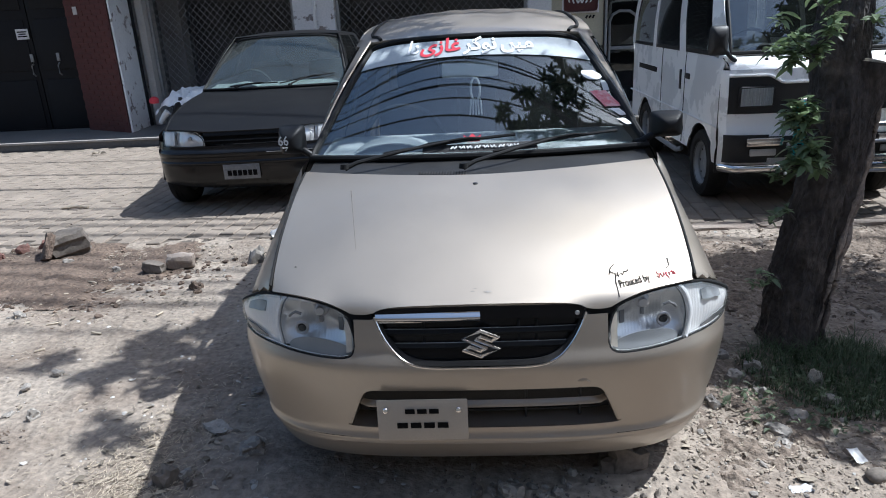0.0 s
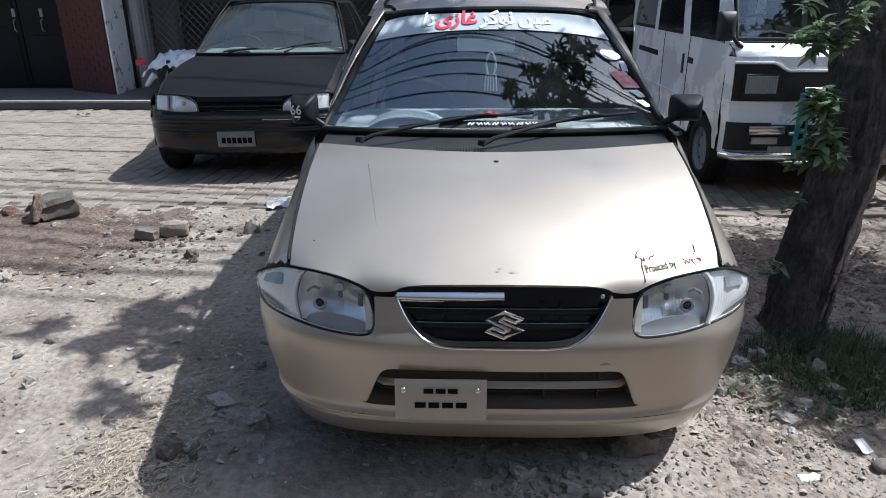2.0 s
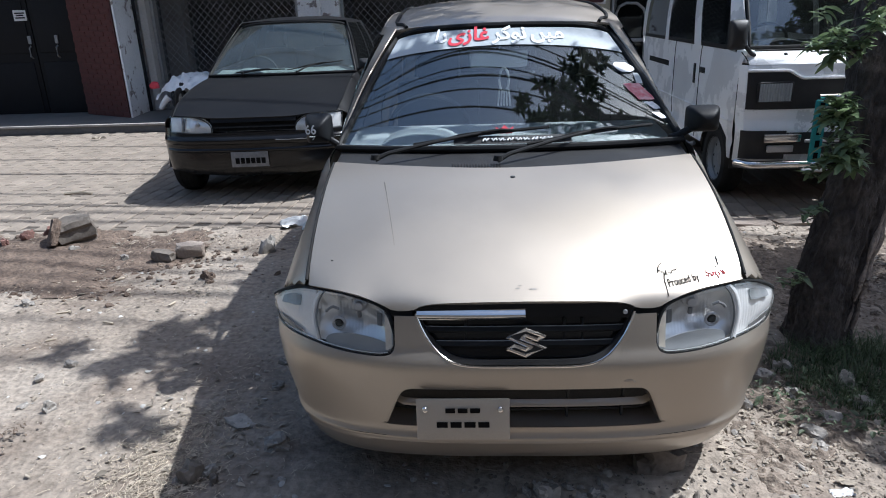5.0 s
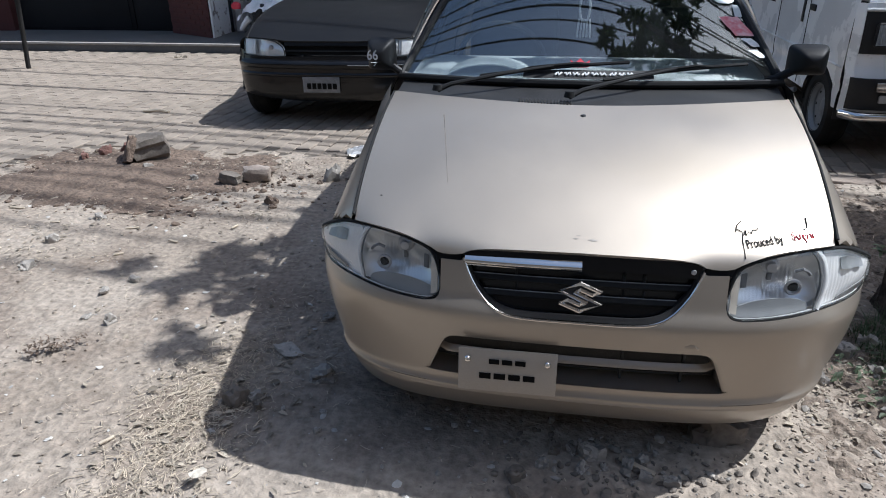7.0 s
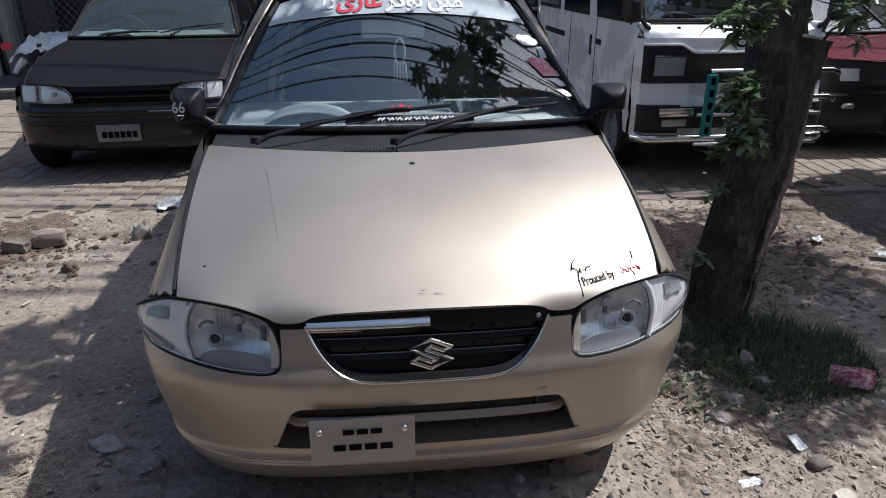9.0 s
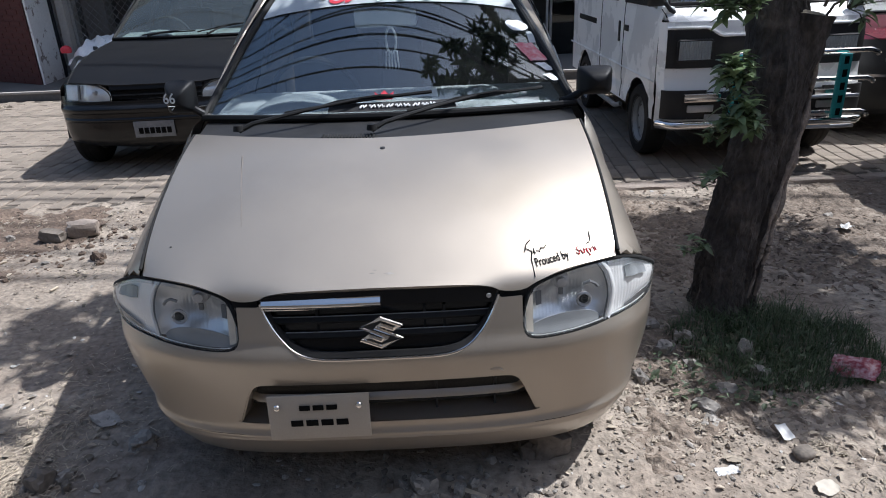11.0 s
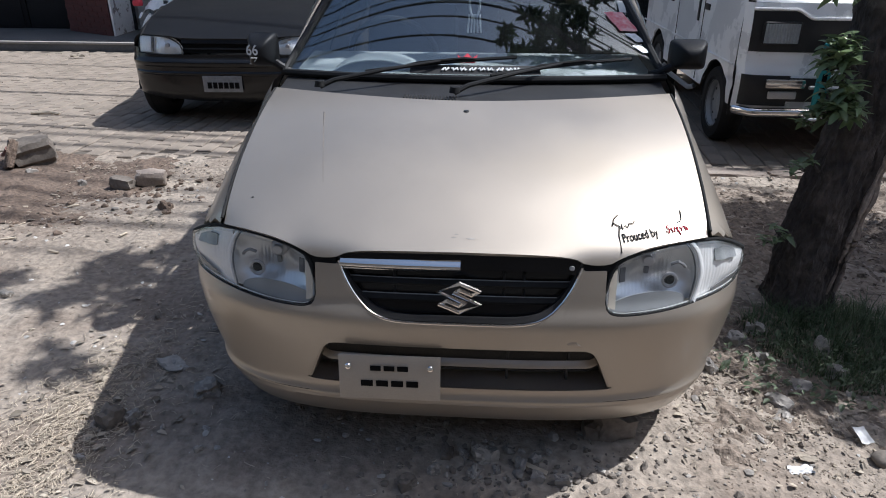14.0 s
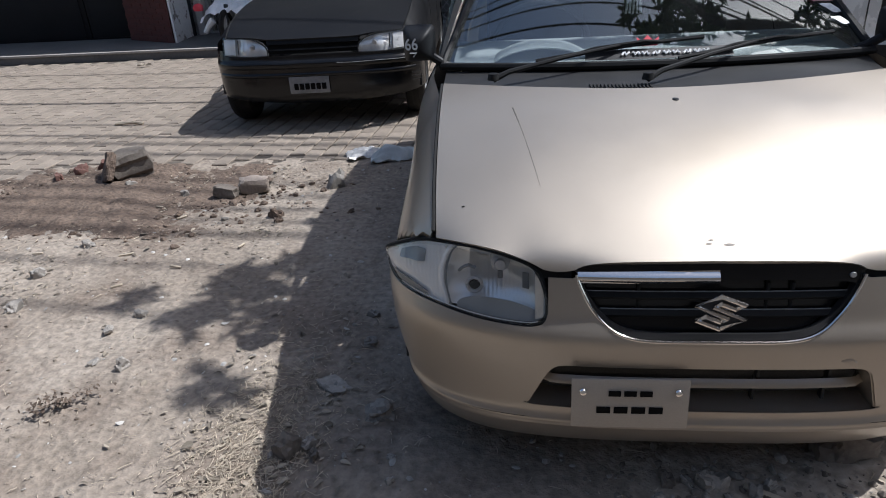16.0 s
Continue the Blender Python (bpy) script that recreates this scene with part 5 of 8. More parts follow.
def black_hatchback():
    root = thing("hatchback_car", pose(-1.90, 3.655, 0.02, 0, 0, 3), "faded matt black hatchback parked on concrete pavers", "car")
    S = BS
    car_shell(root, S, BLACK_PAINT, HAZY_GLASS, DARK_GLASS, GREY_FILM)
    l_top = lambda x: curve_at(abs(x), [(0.33, 0.585), (0.345, 0.622), (0.40, 0.662), (0.47, 0.682), (0.58, 0.690), (0.70, 0.690)])
    l_bot = lambda x: curve_at(abs(x), [(0.33, 0.562), (0.45, 0.558), (0.70, 0.562)])

    def upper(x):
        a = abs(x)
        return 0.562 if a < 0.33 else (l_bot(x) if a < 0.70 else 0.60)
    ex = [s * e for s in (-1, 1) for e in (0.329, 0.331, 0.699, 0.701, 0.78, 0.79)]
    bm = front_strip(S, lambda x: 0.205 + 0.06 * (x / 0.79) ** 2 + 0.008 * noise.noise(Vector((x * 4, 0, 2))), upper, -0.794, 0.794, 70, 26, extra=ex)
    bmesh.ops.solidify(bm, geom=bm.faces[:], thickness=-0.004)
    bumper = part("front_bumper", bm, GLOSS_BLACK, root, "glossy black bumper")
    true_normals(bumper.data, S)
    part("bumper_strip", front_strip(S, lambda x: 0.470, lambda x: 0.530, -0.785, 0.785, 90, 6, lambda x, z: -0.006 - 0.016 * math.sin(math.pi * (z - 0.47) / 0.06) + 0.004 * noise.noise(Vector((x * 9, z * 20, 3))), 0.006), GLOSS_BLACK, bumper)
    part("lower_ridge", front_strip(S, lambda x: 0.405, lambda x: 0.440, -0.74, 0.74, 90, 5, lambda x, z: -0.004 - 0.012 * math.sin(math.pi * (z - 0.405) / 0.035) + 0.005 * noise.noise(Vector((x * 7, z * 14, 8))), 0.006), GLOSS_BLACK, bumper)
    for x0, x1 in ((-0.50, -0.215), (0.125, 0.46)):
        part("bumper_slot", front_strip(S, lambda x: 0.372 + 0.004 * math.sin(x * 21), lambda x: 0.410 + 0.005 * math.sin(x * 17), x0, x1, 14, 2, -0.0015), GAP, bumper)
    part("lower_slot", front_strip(S, lambda x: 0.262, lambda x: 0.305, -0.55, 0.55, 30, 2, -0.0015), GAP, bumper)
    for z in (0.325, 0.350, 0.378):
        part("corner_rib", front_strip(S, lambda x: z, lambda x: z + 0.008, 0.71, 0.785, 8, 2, -0.007, 0.006), PLASTIC, bumper)
    # Thin grey tube painted in for light caught along the bumper strip.
    part("edge_glint", tube([(x, S.face(x, 0.497) - 0.0225, 0.503 + 0.006 * noise.noise(Vector((x * 5, 3, 1)))) for x in np.linspace(0.18, 0.775, 30)], 0.0025, 6), PLATE_GREY, bumper)
    part("nose_slot", front_strip(S, lambda x: 0.568, lambda x: 0.664, -0.345, 0.345, 24, 3, 0.045), GAP, root)
    part("nose_bar", front_strip(S, lambda x: 0.640, lambda x: 0.668, -0.34, 0.34, 24, 2, 0.006, 0.012), BLACK_PAINT, root)
    part("nose_rib", front_strip(S, lambda x: 0.598, lambda x: 0.606, -0.33, 0.33, 24, 2, 0.018, 0.01), PLASTIC, root)
    for sx in (-1, 1):
        lamp = new("head_lamp")
        lamp.parent = root
        a, b = (0.335, 0.698) if sx > 0 else (-0.698, -0.335)
        part("lamp_cover", front_strip(S, l_bot, l_top, a, b, 20, 6, -0.004), LENS, lamp)
        part("reflector", front_strip(S, l_bot, l_top, a, b, 90, 8, lambda x, z: 0.030 + 0.010 * math.sin(abs(x) * 34 + 0.5) + 0.004 * math.sin(z * 60)), REFLECTOR, lamp)
        part("bulb", lathe([(0, -0.03), (0.014, -0.026), (0.018, 0.0)], 14, pose(sx * 0.455, S.face(0.455, 0.62) + 0.030, 0.622, -90, 0, 0)), SILVER, lamp)
        part("side_light", front_strip(S, lambda x: l_bot(x) + 0.012, lambda x: l_top(x) - 0.012, *((0.590, 0.690) if sx > 0 else (-0.690, -0.590)), 10, 4, 0.012, 0.004), LAMP_WHITE, lamp, "pale side light")
        out = [(x, l_top(x)) for x in np.linspace(a, b, 30)] + [(x, l_bot(x)) for x in np.linspace(b, a, 30)]
        part("lamp_seal", tube([(x, S.face(x, z) + 0.004, z) for x, z in out], 0.006, 6, closed=True), GAP, lamp)
        part("divider", tube([(sx * 0.565, S.face(0.565, z) + 0.004, z) for z in (0.58, 0.63, 0.675)], 0.004, 6), PLASTIC, lamp)
    pl = part("number_plate", box((0.30, 0.008, 0.122), (-0.045, -0.026, 0.350), 0.004), PLATE_GREY, bumper, "dull grey number plate with dark bars")
    plate_marks([(-0.165, 0.085, 0.340, 0.046, 6)], INK, pl, -0.0312)
    def cowl(u, v):
        s = 2 * u - 1
        f = S.screen(s, 0)
        y0 = S.hood_y + S.hood_bow * s * s - 0.012
        return (s * 0.685, lerp(y0, f.y, v), lerp(S.hood(s * 0.67, y0) - 0.012, f.z - 0.012, v))
    part("cowl", grid(cowl, 30, 5, 0.006), PLASTIC, root)
    wiper(root, (-0.36, 1.19, 0.917), S.screen(-0.62, 0.03) + Vector((0, -0.012, 0.012)), S.screen(0.05, 0.07) + Vector((0, -0.012, 0.012)))
    wiper(root, (0.16, 1.17, 0.917), S.screen(0.08, 0.05) + Vector((0, -0.012, 0.012)), S.screen(0.85, 0.19) + Vector((0, -0.012, 0.012)))
    # hanging ornament and pale cover behind the glass
    part("hanging_ornament", lathe([(0, -0.075), (0.022, -0.05), (0.028, 0), (0.018, 0.05), (0, 0.07)], 12, pose(-0.10, 1.98, 1.20)), INTERIOR, root)
    part("ornament_cord", tube([(-0.10, 1.98, 1.27), (-0.10, 1.97, 1.345)], 0.002, 5), GAP, root)
    door_mirror(root, 0.80, 1.38, 0.965, 1, PLASTIC, 0.15, 0.10, 0.09)
    return root


black = black_hatchback()



# ---- vans and the maroon car ----
VAN_LINES = dict(W=0.70, L=3.2, D=0.16, E=5.0,
          V=[(0.28, -0.02), (0.50, -0.03), (0.58, -0.02), (0.62, 0.0), (0.90, 0.012), (1.00, 0.03), (1.06, 0.055)],
          hood_c=[(0.04, 1.00), (0.08, 1.045), (0.13, 1.075), (0.20, 1.10)], hood_e=[(0.06, 1.00), (0.10, 1.04), (0.16, 1.07), (0.26, 1.10)],
          hood_x=[(0.0, 0.655), (0.15, 0.665), (0.3, 0.67)], hood_x0=0.09, hood_y=0.14, hood_bow=0.05,
          belt_x=[(0.1, 0.672), (0.4, 0.690), (2.8, 0.690), (3.2, 0.66)], belt=[(0.1, 1.085), (3.2, 1.09)],
          sill=0.34, wheels=(0.50, 2.34), wheel_r=0.265, arch_r=0.32, roll=12, start=[(0.20, 0.13), (1.1, 0.13)],
          ws_z0=1.105, ws_z1=1.70, ws_x0=0.615, ws_x1=0.565, ws_y0=0.165, ws_slope=1.55, ws_curve=0.10,
          roof_y1=3.08, roof_x=0.60, roof_drop=0.06, roof_c=[(0.5, 1.69), (0.62, 1.735), (0.8, 1.765), (1.6, 1.785), (3.08, 1.76)],
          rear_y0=3.16, doors=(0.98, 1.72), windows=[(0.0, 0.06, False), (0.06, 0.27, True), (0.27, 0.33, False), (0.33, 0.60, True), (0.60, 0.64, False), (0.64, 0.93, True), (0.93, 1.0, False)])
VS = Spec(**VAN_LINES)
VS.hood_lip = lambda x: 1.0


def white_van():
    root = thing("minivan", pose(2.41, 3.16, 0.02), "old white minivan with peeling grey patches parked on pavers", "van")
    S = VS
    car_shell(root, S, WHITE_PAINT, SCREEN, DARK_GLASS, seats=False)
    bm = front_strip(S, lambda x: 0.34, lambda x: 1.0, -0.699, 0.699, 40, 24)
    bmesh.ops.solidify(bm, geom=bm.faces[:], thickness=-0.004)
    face = part("front_panel", bm, WHITE_PAINT, root)
    panel_top = lambda x: 0.958 if abs(x) > 0.42 else (0.905 if abs(x) < 0.30 else lerp(0.905, 0.958, smooth01((abs(x) - 0.30) / 0.12)))
    gp = part("grille_panel", front_strip(S, lambda x: 0.705, panel_top, -0.665, 0.665, 60, 8, -0.012, 0.012), PLASTIC, root, "black plastic head lamp panel")
    part("panel_brow", tube([(x, S.face(x, panel_top(x)) - 0.012, panel_top(x) + 0.006) for x in np.linspace(-0.665, 0.665, 60)], 0.010, 8), WHITE_PAINT, gp)
    for sx in (-1, 1):
        lamp = new("head_lamp")
        lamp.parent = root
        out = [(sx * lerp(0.375, 0.60, u), lerp(0.755, 0.885, v)) for u, v in ((0.03, 0), (0.97, 0), (1, 0.05), (1, 0.95), (0.97, 1), (0.03, 1), (0, 0.95), (0, 0.05))]
        part("lamp_frame", tube([(x, -0.002, z) for x, z in out], 0.010, 6, closed=True), PLASTIC, lamp)
        part("reflector", grid(lambda u, v: (sx * lerp(0.38, 0.595, u), -0.010 + 0.0022 * math.sin(u * 75) + 0.004 * math.sin(math.pi * u) * math.sin(math.pi * v), lerp(0.76, 0.88, v)), 80, 8, 0.003), GREY_FILM, lamp)
        part("lamp_cover", grid(lambda u, v: (sx * lerp(0.38, 0.595, u), -0.016 - 0.006 * math.sin(math.pi * u), lerp(0.76, 0.88, v)), 8, 6), LENS, lamp)
        part("bumper_end", front_strip(S, lambda x: 0.37, lambda x: 0.565, *((0.40, 0.69) if sx > 0 else (-0.69, -0.40)), 16, 5, -0.035, 0.04), PLASTIC, root)
        part("chrome_block", box((0.25, 0.04, 0.055), (sx * 0.44, -0.085, 0.520), 0.012), CHROME, root)
        part("bumper_lamp", box((0.18, 0.02, 0.05), (sx * 0.44, -0.075, 0.445), 0.01), SILVER, root)
    part("bumper", front_strip(S, lambda x: 0.40, lambda x: 0.55, -0.40, 0.40, 16, 4, -0.03, 0.04), PLASTIC, root)
    bar = [(x, -0.09 + 0.10 * max(0, (abs(x) - 0.6) / 0.1) ** 2, 0.335) for x in np.linspace(-0.70, 0.70, 40)]
    part("chrome_bar", tube(bar, 0.030, 12), CHROME, root)
    guard = new("bull_bar")
    guard.parent = root
    for z, x0 in ((0.80, -0.25), (0.62, 0.0), (0.40, 0.0)):
        part("rail", tube([(x0, -0.13, z), (0.62, -0.13, z), (0.67, -0.125, z - 0.015), (0.69, -0.11, z - 0.03)], 0.017, 10), CHROME, guard)
    for z in (0.505, 0.30):
        part("rail", tube([(-0.30, -0.125, z), (0.60, -0.125, z)], 0.012, 8), SILVER, guard)
    for x in (-0.245, 0.445):
        st = part("upright", box((0.075, 0.03, 0.42), (x, -0.165, 0.575), 0.01), TEAL, guard, "teal painted upright with pale bars")
        for i in range(5):
            part("bar", box((0.030, 0.003, 0.048), (x, -0.182, 0.745 - i * 0.084), 0.001), INK, st)
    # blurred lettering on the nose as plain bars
    for i, x in enumerate((0.02, 0.11, 0.20)):
        part("bar", tube([(x + 0.035 * math.cos(a), S.face(0.1, 0.985) - 0.010 + 0.03 * 0, 0.972 + 0.026 * math.sin(a)) for a in np.linspace(0.6, 5.7 if i == 0 else 6.2, 18)], 0.008, 6), INK, root)
    part("washer_jet", lathe([(0, 0.02), (0.012, 0.014), (0.014, 0)], 10, pose(-0.40, 0.115, 1.055)), PLASTIC, root)
    part("cowl", grid(lambda u, v: (lerp(-0.65, 0.65, u), 0.135 + 0.04 * v + 0.06 * (2 * u - 1) ** 2, 1.078 + 0.016 * v), 20, 3, 0.004), PLASTIC, root)
    for sx in (-1, 1):
        part("corner_panel", box((0.075, 0.22, 0.10), (sx * 0.632, 0.215, 1.050), 0.035), WHITE_PAINT, root)
        m = door_mirror(root, sx * 0.735, 0.12, 1.20, sx, PLASTIC, 0.13, 0.20, 0.06)
        part("door_handle", box((0.02, 0.11, 0.045), (sx * 0.700, 0.90, 0.90), 0.006), PLASTIC, root)
        part("sliding_handle", box((0.02, 0.04, 0.16), (sx * 0.700, 1.10, 0.86), 0.006), PLASTIC, root)
        part("slide_rail", box((0.012, 0.75, 0.05), (sx * 0.695, 2.28, 0.88), 0.004), GAP, root)
        part("step", tube([(sx * 0.70, 0.95, 0.30), (sx * 0.73, 1.0, 0.28), (sx * 0.73, 1.9, 0.28), (sx * 0.70, 1.95, 0.30)], 0.02, 8), SILVER, root)
        part("swage", tube([(sx * (S.W + 0.002), y, 0.60) for y in np.linspace(0.16, 3.0, 12)], 0.008, 6), WHITE_PAINT, root)
    return root


white = white_van()

ES = Spec(**{**VAN_LINES, "W": 0.735, "wheels": (0.62, 2.78), "wheel_r": 0.275, "arch_r": 0.335, "sill": 0.30,
             "belt_x": [(0.1, 0.70), (0.4, 0.722), (2.8, 0.722), (3.2, 0.69)], "L": 3.30, "rear_y0": 3.25, "roof_y1": 3.15})
ES.hood_lip = lambda x: 1.0


def grey_van():
    root = thing("minivan", pose(4.49, 0.06, 0.0), "dark grey minivan with plastic hub caps, side on", "van")
    S = ES
    car_shell(root, S, GREY_PAINT, DARK_GLASS, DARK_GLASS, seats=False, hub="cap")
    bm = front_strip(S, lambda x: 0.34, lambda x: 1.0, -0.734, 0.734, 30, 16)
    part("front_panel", bm, GREY_PAINT, root)
    for sx in (-1, 1):
        part("slide_rail", box((0.012, 1.05, 0.022), (sx * 0.728, 2.62, 1.0), 0.004), GAP, root)
        part("arch_flare", tube([(sx * 0.737, 2.78 + 0.34 * math.cos(a), 0.275 + 0.34 * math.sin(a)) for a in np.linspace(0.1, 3.04, 26)], 0.010, 8), GREY_PAINT, root)
        part("rear_bumper_end", box((0.08, 0.24, 0.28), (sx * 0.692, 3.19, 0.43), 0.04), GREY_PAINT, root)
    return root


grey = grey_van()
MS = Spec(**{**BLACK_LINES, "V": [(z * 1.11, y) for z, y in BLACK_LINES["V"]], "start": [(z * 1.11, y) for z, y in BLACK_LINES["start"]],
             "hood_c": [(y, 0.745 + 0.125 * (1 - math.exp(-(y - 0.03) / 0.5))) for y in np.linspace(0.0, 1.4, 41)],
             "hood_e": [(y, 0.768 + 0.115 * (1 - math.exp(-(y - 0.10) / 0.6))) for y in np.linspace(0.0, 1.4, 41)],
             "belt": [(0.9, 0.852), (1.4, 0.87), (3.7, 0.94)], "ws_z0": 0.872})
MS.hood_lip = lambda x: curve_at(abs(x), [(0.0, 0.750), (0.33, 0.752), (0.45, 0.763), (0.66, 0.770)])


def maroon_car():
    root = thing("sedan_car", pose(4.23, 3.70, 0.02), "glossy maroon car with black trim parked behind a van", "car")
    S = MS
    car_shell(root, S, MAROON_PAINT, SCREEN, DARK_GLASS)
    face = part("front_bumper", front_strip(S, lambda x: 0.19, lambda x: 0.53, -0.794, 0.794, 50, 14), PLASTIC, root)
    part("nose", front_strip(S, lambda x: 0.525, lambda x: 0.762, -0.76, 0.76, 40, 8, 0.01, 0.02), PLASTIC, root)
    part("chrome_strip", front_strip(S, lambda x: 0.492, lambda x: 0.512, -0.78, 0.78, 40, 2, -0.012, 0.01), CHROME, root)
    for sx in (-1, 1):
        lamp = new("head_lamp")
        lamp.parent = root
        part("lamp_cover", front_strip(S, lambda x: 0.605, lambda x: 0.700, *((0.46, 0.60) if sx > 0 else (-0.60, -0.46)), 10, 3, -0.004, 0.012), LENS, lamp)
        part("reflector", front_strip(S, lambda x: 0.605, lambda x: 0.700, *((0.46, 0.60) if sx > 0 else (-0.60, -0.46)), 10, 3, 0.006), REFLECTOR, lamp)
        part("side_lamp", rock((0.06, 0.03, 0.03), 5, 1.0, 2, 0.1), SILVER, root).matrix_basis = pose(sx * 0.52, 0.0, 0.41)
    return root


maroon = maroon_car()



# ---- ground ----
PAVE_Y1, PAVE_Z = 7.32, 0.025


def pave_edge(x):
    """Near edge of the paving: straight by the cars, ragged and nearer towards the west."""
    e = 2.86 - max(0.0, -3.5 - x) * 1.25
    return max(e + (0.05 * noise.noise(Vector((x * 2.2, 0, 4))) if x < -3.3 else 0), 1.4)


def ground_z(x, y):
    p = Vector((x, y, 0))
    z = 0.030 * noise.noise(p * 0.55) + 0.012 * noise.noise(p * 2.3 + Vector((7, 3, 1)))
    near = max(0.0, 1 - max(abs(x) - 3.2, 0) / 3.0)
    z += near * (0.012 * noise.noise(p * 7) + 0.008 * noise.noise(p * 17) + 0.004 * noise.noise(p * 31))
    rough = math.exp(-((x - 0.9) ** 2 + (y - 0.35) ** 2) / 0.5)
    z += rough * 0.018 * abs(noise.noise(p * 9 + Vector((3, 3, 3))))
    z = z * 0.75 - 0.006
    e = pave_edge(x)
    if y > e - 0.28:
        z = lerp(z, 0.014 + 0.012 * noise.noise(p * 9) + 0.006 * noise.noise(p * 23), smooth01((y - e + 0.28) / 0.28))
    if y > e + 0.13:
        z = lerp(z, -0.06, smooth01((y - e - 0.13) / 0.10))
    return z


def axis(lo, hi, step, far):
    inner = list(np.arange(lo, hi + 1e-6, step))
    out, d, v = [], step * 2, hi
    while v < far:
        v += d
        d *= 1.35
        out.append(v)
    left, d, v = [], step * 2, lo
    while v > -far:
        v -= d
        d *= 1.35
        left.append(v)
    return left[::-1] + inner + out


gx, gy = axis(-4.8, 4.0, 0.026, 900), axis(-1.2, 3.0, 0.026, 900)
verts = [(x, y, ground_z(x, y) if abs(x) < 40 and abs(y) < 40 else -0.06) for y in gy for x in gx]
nx_ = len(gx)
faces = [(j * nx_ + i, j * nx_ + i + 1, (j + 1) * nx_ + i + 1, (j + 1) * nx_ + i) for j in range(len(gy) - 1) for i in range(nx_ - 1)]
me = bpy.data.meshes.new("ground")
me.from_pydata(verts, [], faces)
me.materials.append(DIRT)
for f in me.polygons:
    f.use_smooth = True
ground = tagged(new("ground", me), "dry pale dirt strewn with rubble and litter", "ground", kind="structure")

# unseen road before the parked cars, added so the gold bumper reflects darker ground
def unseen_road_at(u, v):
    x = lerp(-40.0, 40.0, u)
    edge = -0.52 + 0.05 * noise.noise(Vector((x * 1.7, 0, 8)))
    y = lerp(edge, -11.6, v ** 2)
    return (x, y, 0.030 + 0.04 * smooth01(v * 2) + 0.004 * noise.noise(Vector((x, y, 3))))
single("road", grid(unseen_road_at, 400, 24, 0.05), UNSEEN_ASPHALT, "unseen dark asphalt added to darken the bumper's reflections", "road", kind="structure")

# dark loose soil where pavers were lifted
def soil_at(u, v):
    x, y = lerp(-3.9, -1.95, u), lerp(1.75, 2.92, v)
    r = 1 - max(abs(2 * u - 1), abs(2 * v - 1)) ** 2
    n = noise.noise(Vector((x * 2.2, y * 2.2, 9)))
    return (x, y, ground_z(x, y) + 0.034 * (r + 0.8 * n - 0.2) + 0.012 * noise.noise(Vector((x * 14, y * 14, 2))) + 0.008 * noise.noise(Vector((x * 31, y * 31, 5))))
single("soil_patch", grid(soil_at, 130, 80), SOIL, "patch of dark loose soil beside the paving", "soil", kind="structure")

# brown earth with leaf mould beside the car and under the tree
def earth_patch(name, x0, x1, y0, y1, seed, lift, mat, label):
    def at(u, v):
        x, y = lerp(x0, x1, u), lerp(y0, y1, v)
        r = 1 - max(abs(2 * u - 1), abs(2 * v - 1)) ** 2
        n = noise.noise(Vector((x * 2.6, y * 2.6, seed))) + 0.6 * noise.noise(Vector((x * 7, y * 7, seed)))
        return (x, y, ground_z(x, y) + lift * (r + 0.9 * n - 0.35) + 0.016 * noise.noise(Vector((x * 17, y * 17, seed))) + 0.012 * noise.noise(Vector((x * 38, y * 38, seed))) - 0.004)
    return single(name, grid(at, 150, 120), mat, label, "soil", kind="structure")


earth_patch("soil_by_car", 0.72, 1.75, 0.10, 1.30, 3, 0.022, EARTH, "brown crumbly earth beside the car and grass")
earth_patch("soil_under_tree", 0.75, 3.3, 1.15, 2.84, 5, 0.022, EARTH, "brown earth with rotting leaves under the tree")

# sand bed
single("pavement", grid(lambda u, v: (lambda x: (x, lerp(pave_edge(x) + 0.01, PAVE_Y1, v), PAVE_Z - 0.013))(lerp(-14.0, 12.0, u)), 200, 12, 0.05), JOINT, "sandy bed of the paved forecourt", "pavement", kind="structure")

# ---- building ----
single("plinth", box((30, 5.0, 0.10), (0, 7.36 + 2.5, 0.055), 0.012), PLINTH, "grey cement plinth along the shop fronts", "plinth", kind="structure")
single("plinth_nosing", box((30, 0.06, 0.03), (0, 7.37, 0.118), 0.008), CONCRETE, "pale worn nosing along the plinth edge", "nosing", kind="structure")


def wall(name, x0, x1, y0, y1, z0, z1, mat, label, category="wall"):
    return single(name, box((x1 - x0, y1 - y0, z1 - z0), ((x0 + x1) / 2, (y0 + y1) / 2, (z0 + z1) / 2), 0.01), mat, label, category, kind="structure")


F0 = 0.10
wall("wall_west", -15.0, -9.0, 8.75, 9.3, F0, 3.0, RED_WALL, "dark red painted shop wall")
bm = bmesh.new()
foot = [(-6.13, 8.66), (-5.20, 8.12), (-5.225, 8.20), (-5.60, 9.30), (-6.13, 9.30)]
lo_ = [bm.verts.new((x, y, F0)) for x, y in foot]
hi_ = [bm.verts.new((x, y, 2.895)) for x, y in foot]
for i in range(5):
    bm.faces.new((lo_[i], lo_[(i + 1) % 5], hi_[(i + 1) % 5], hi_[i]))
bm.faces.new(hi_)
bm.faces.new(lo_[::-1])
bmesh.ops.bevel(bm, geom=bm.edges[:], offset=0.006, segments=2, affect="EDGES")
pier_red = single("wall_pillar_red", bm, RED_WALL, "red-brown painted brick pier between shop fronts", "pillar", kind="structure")
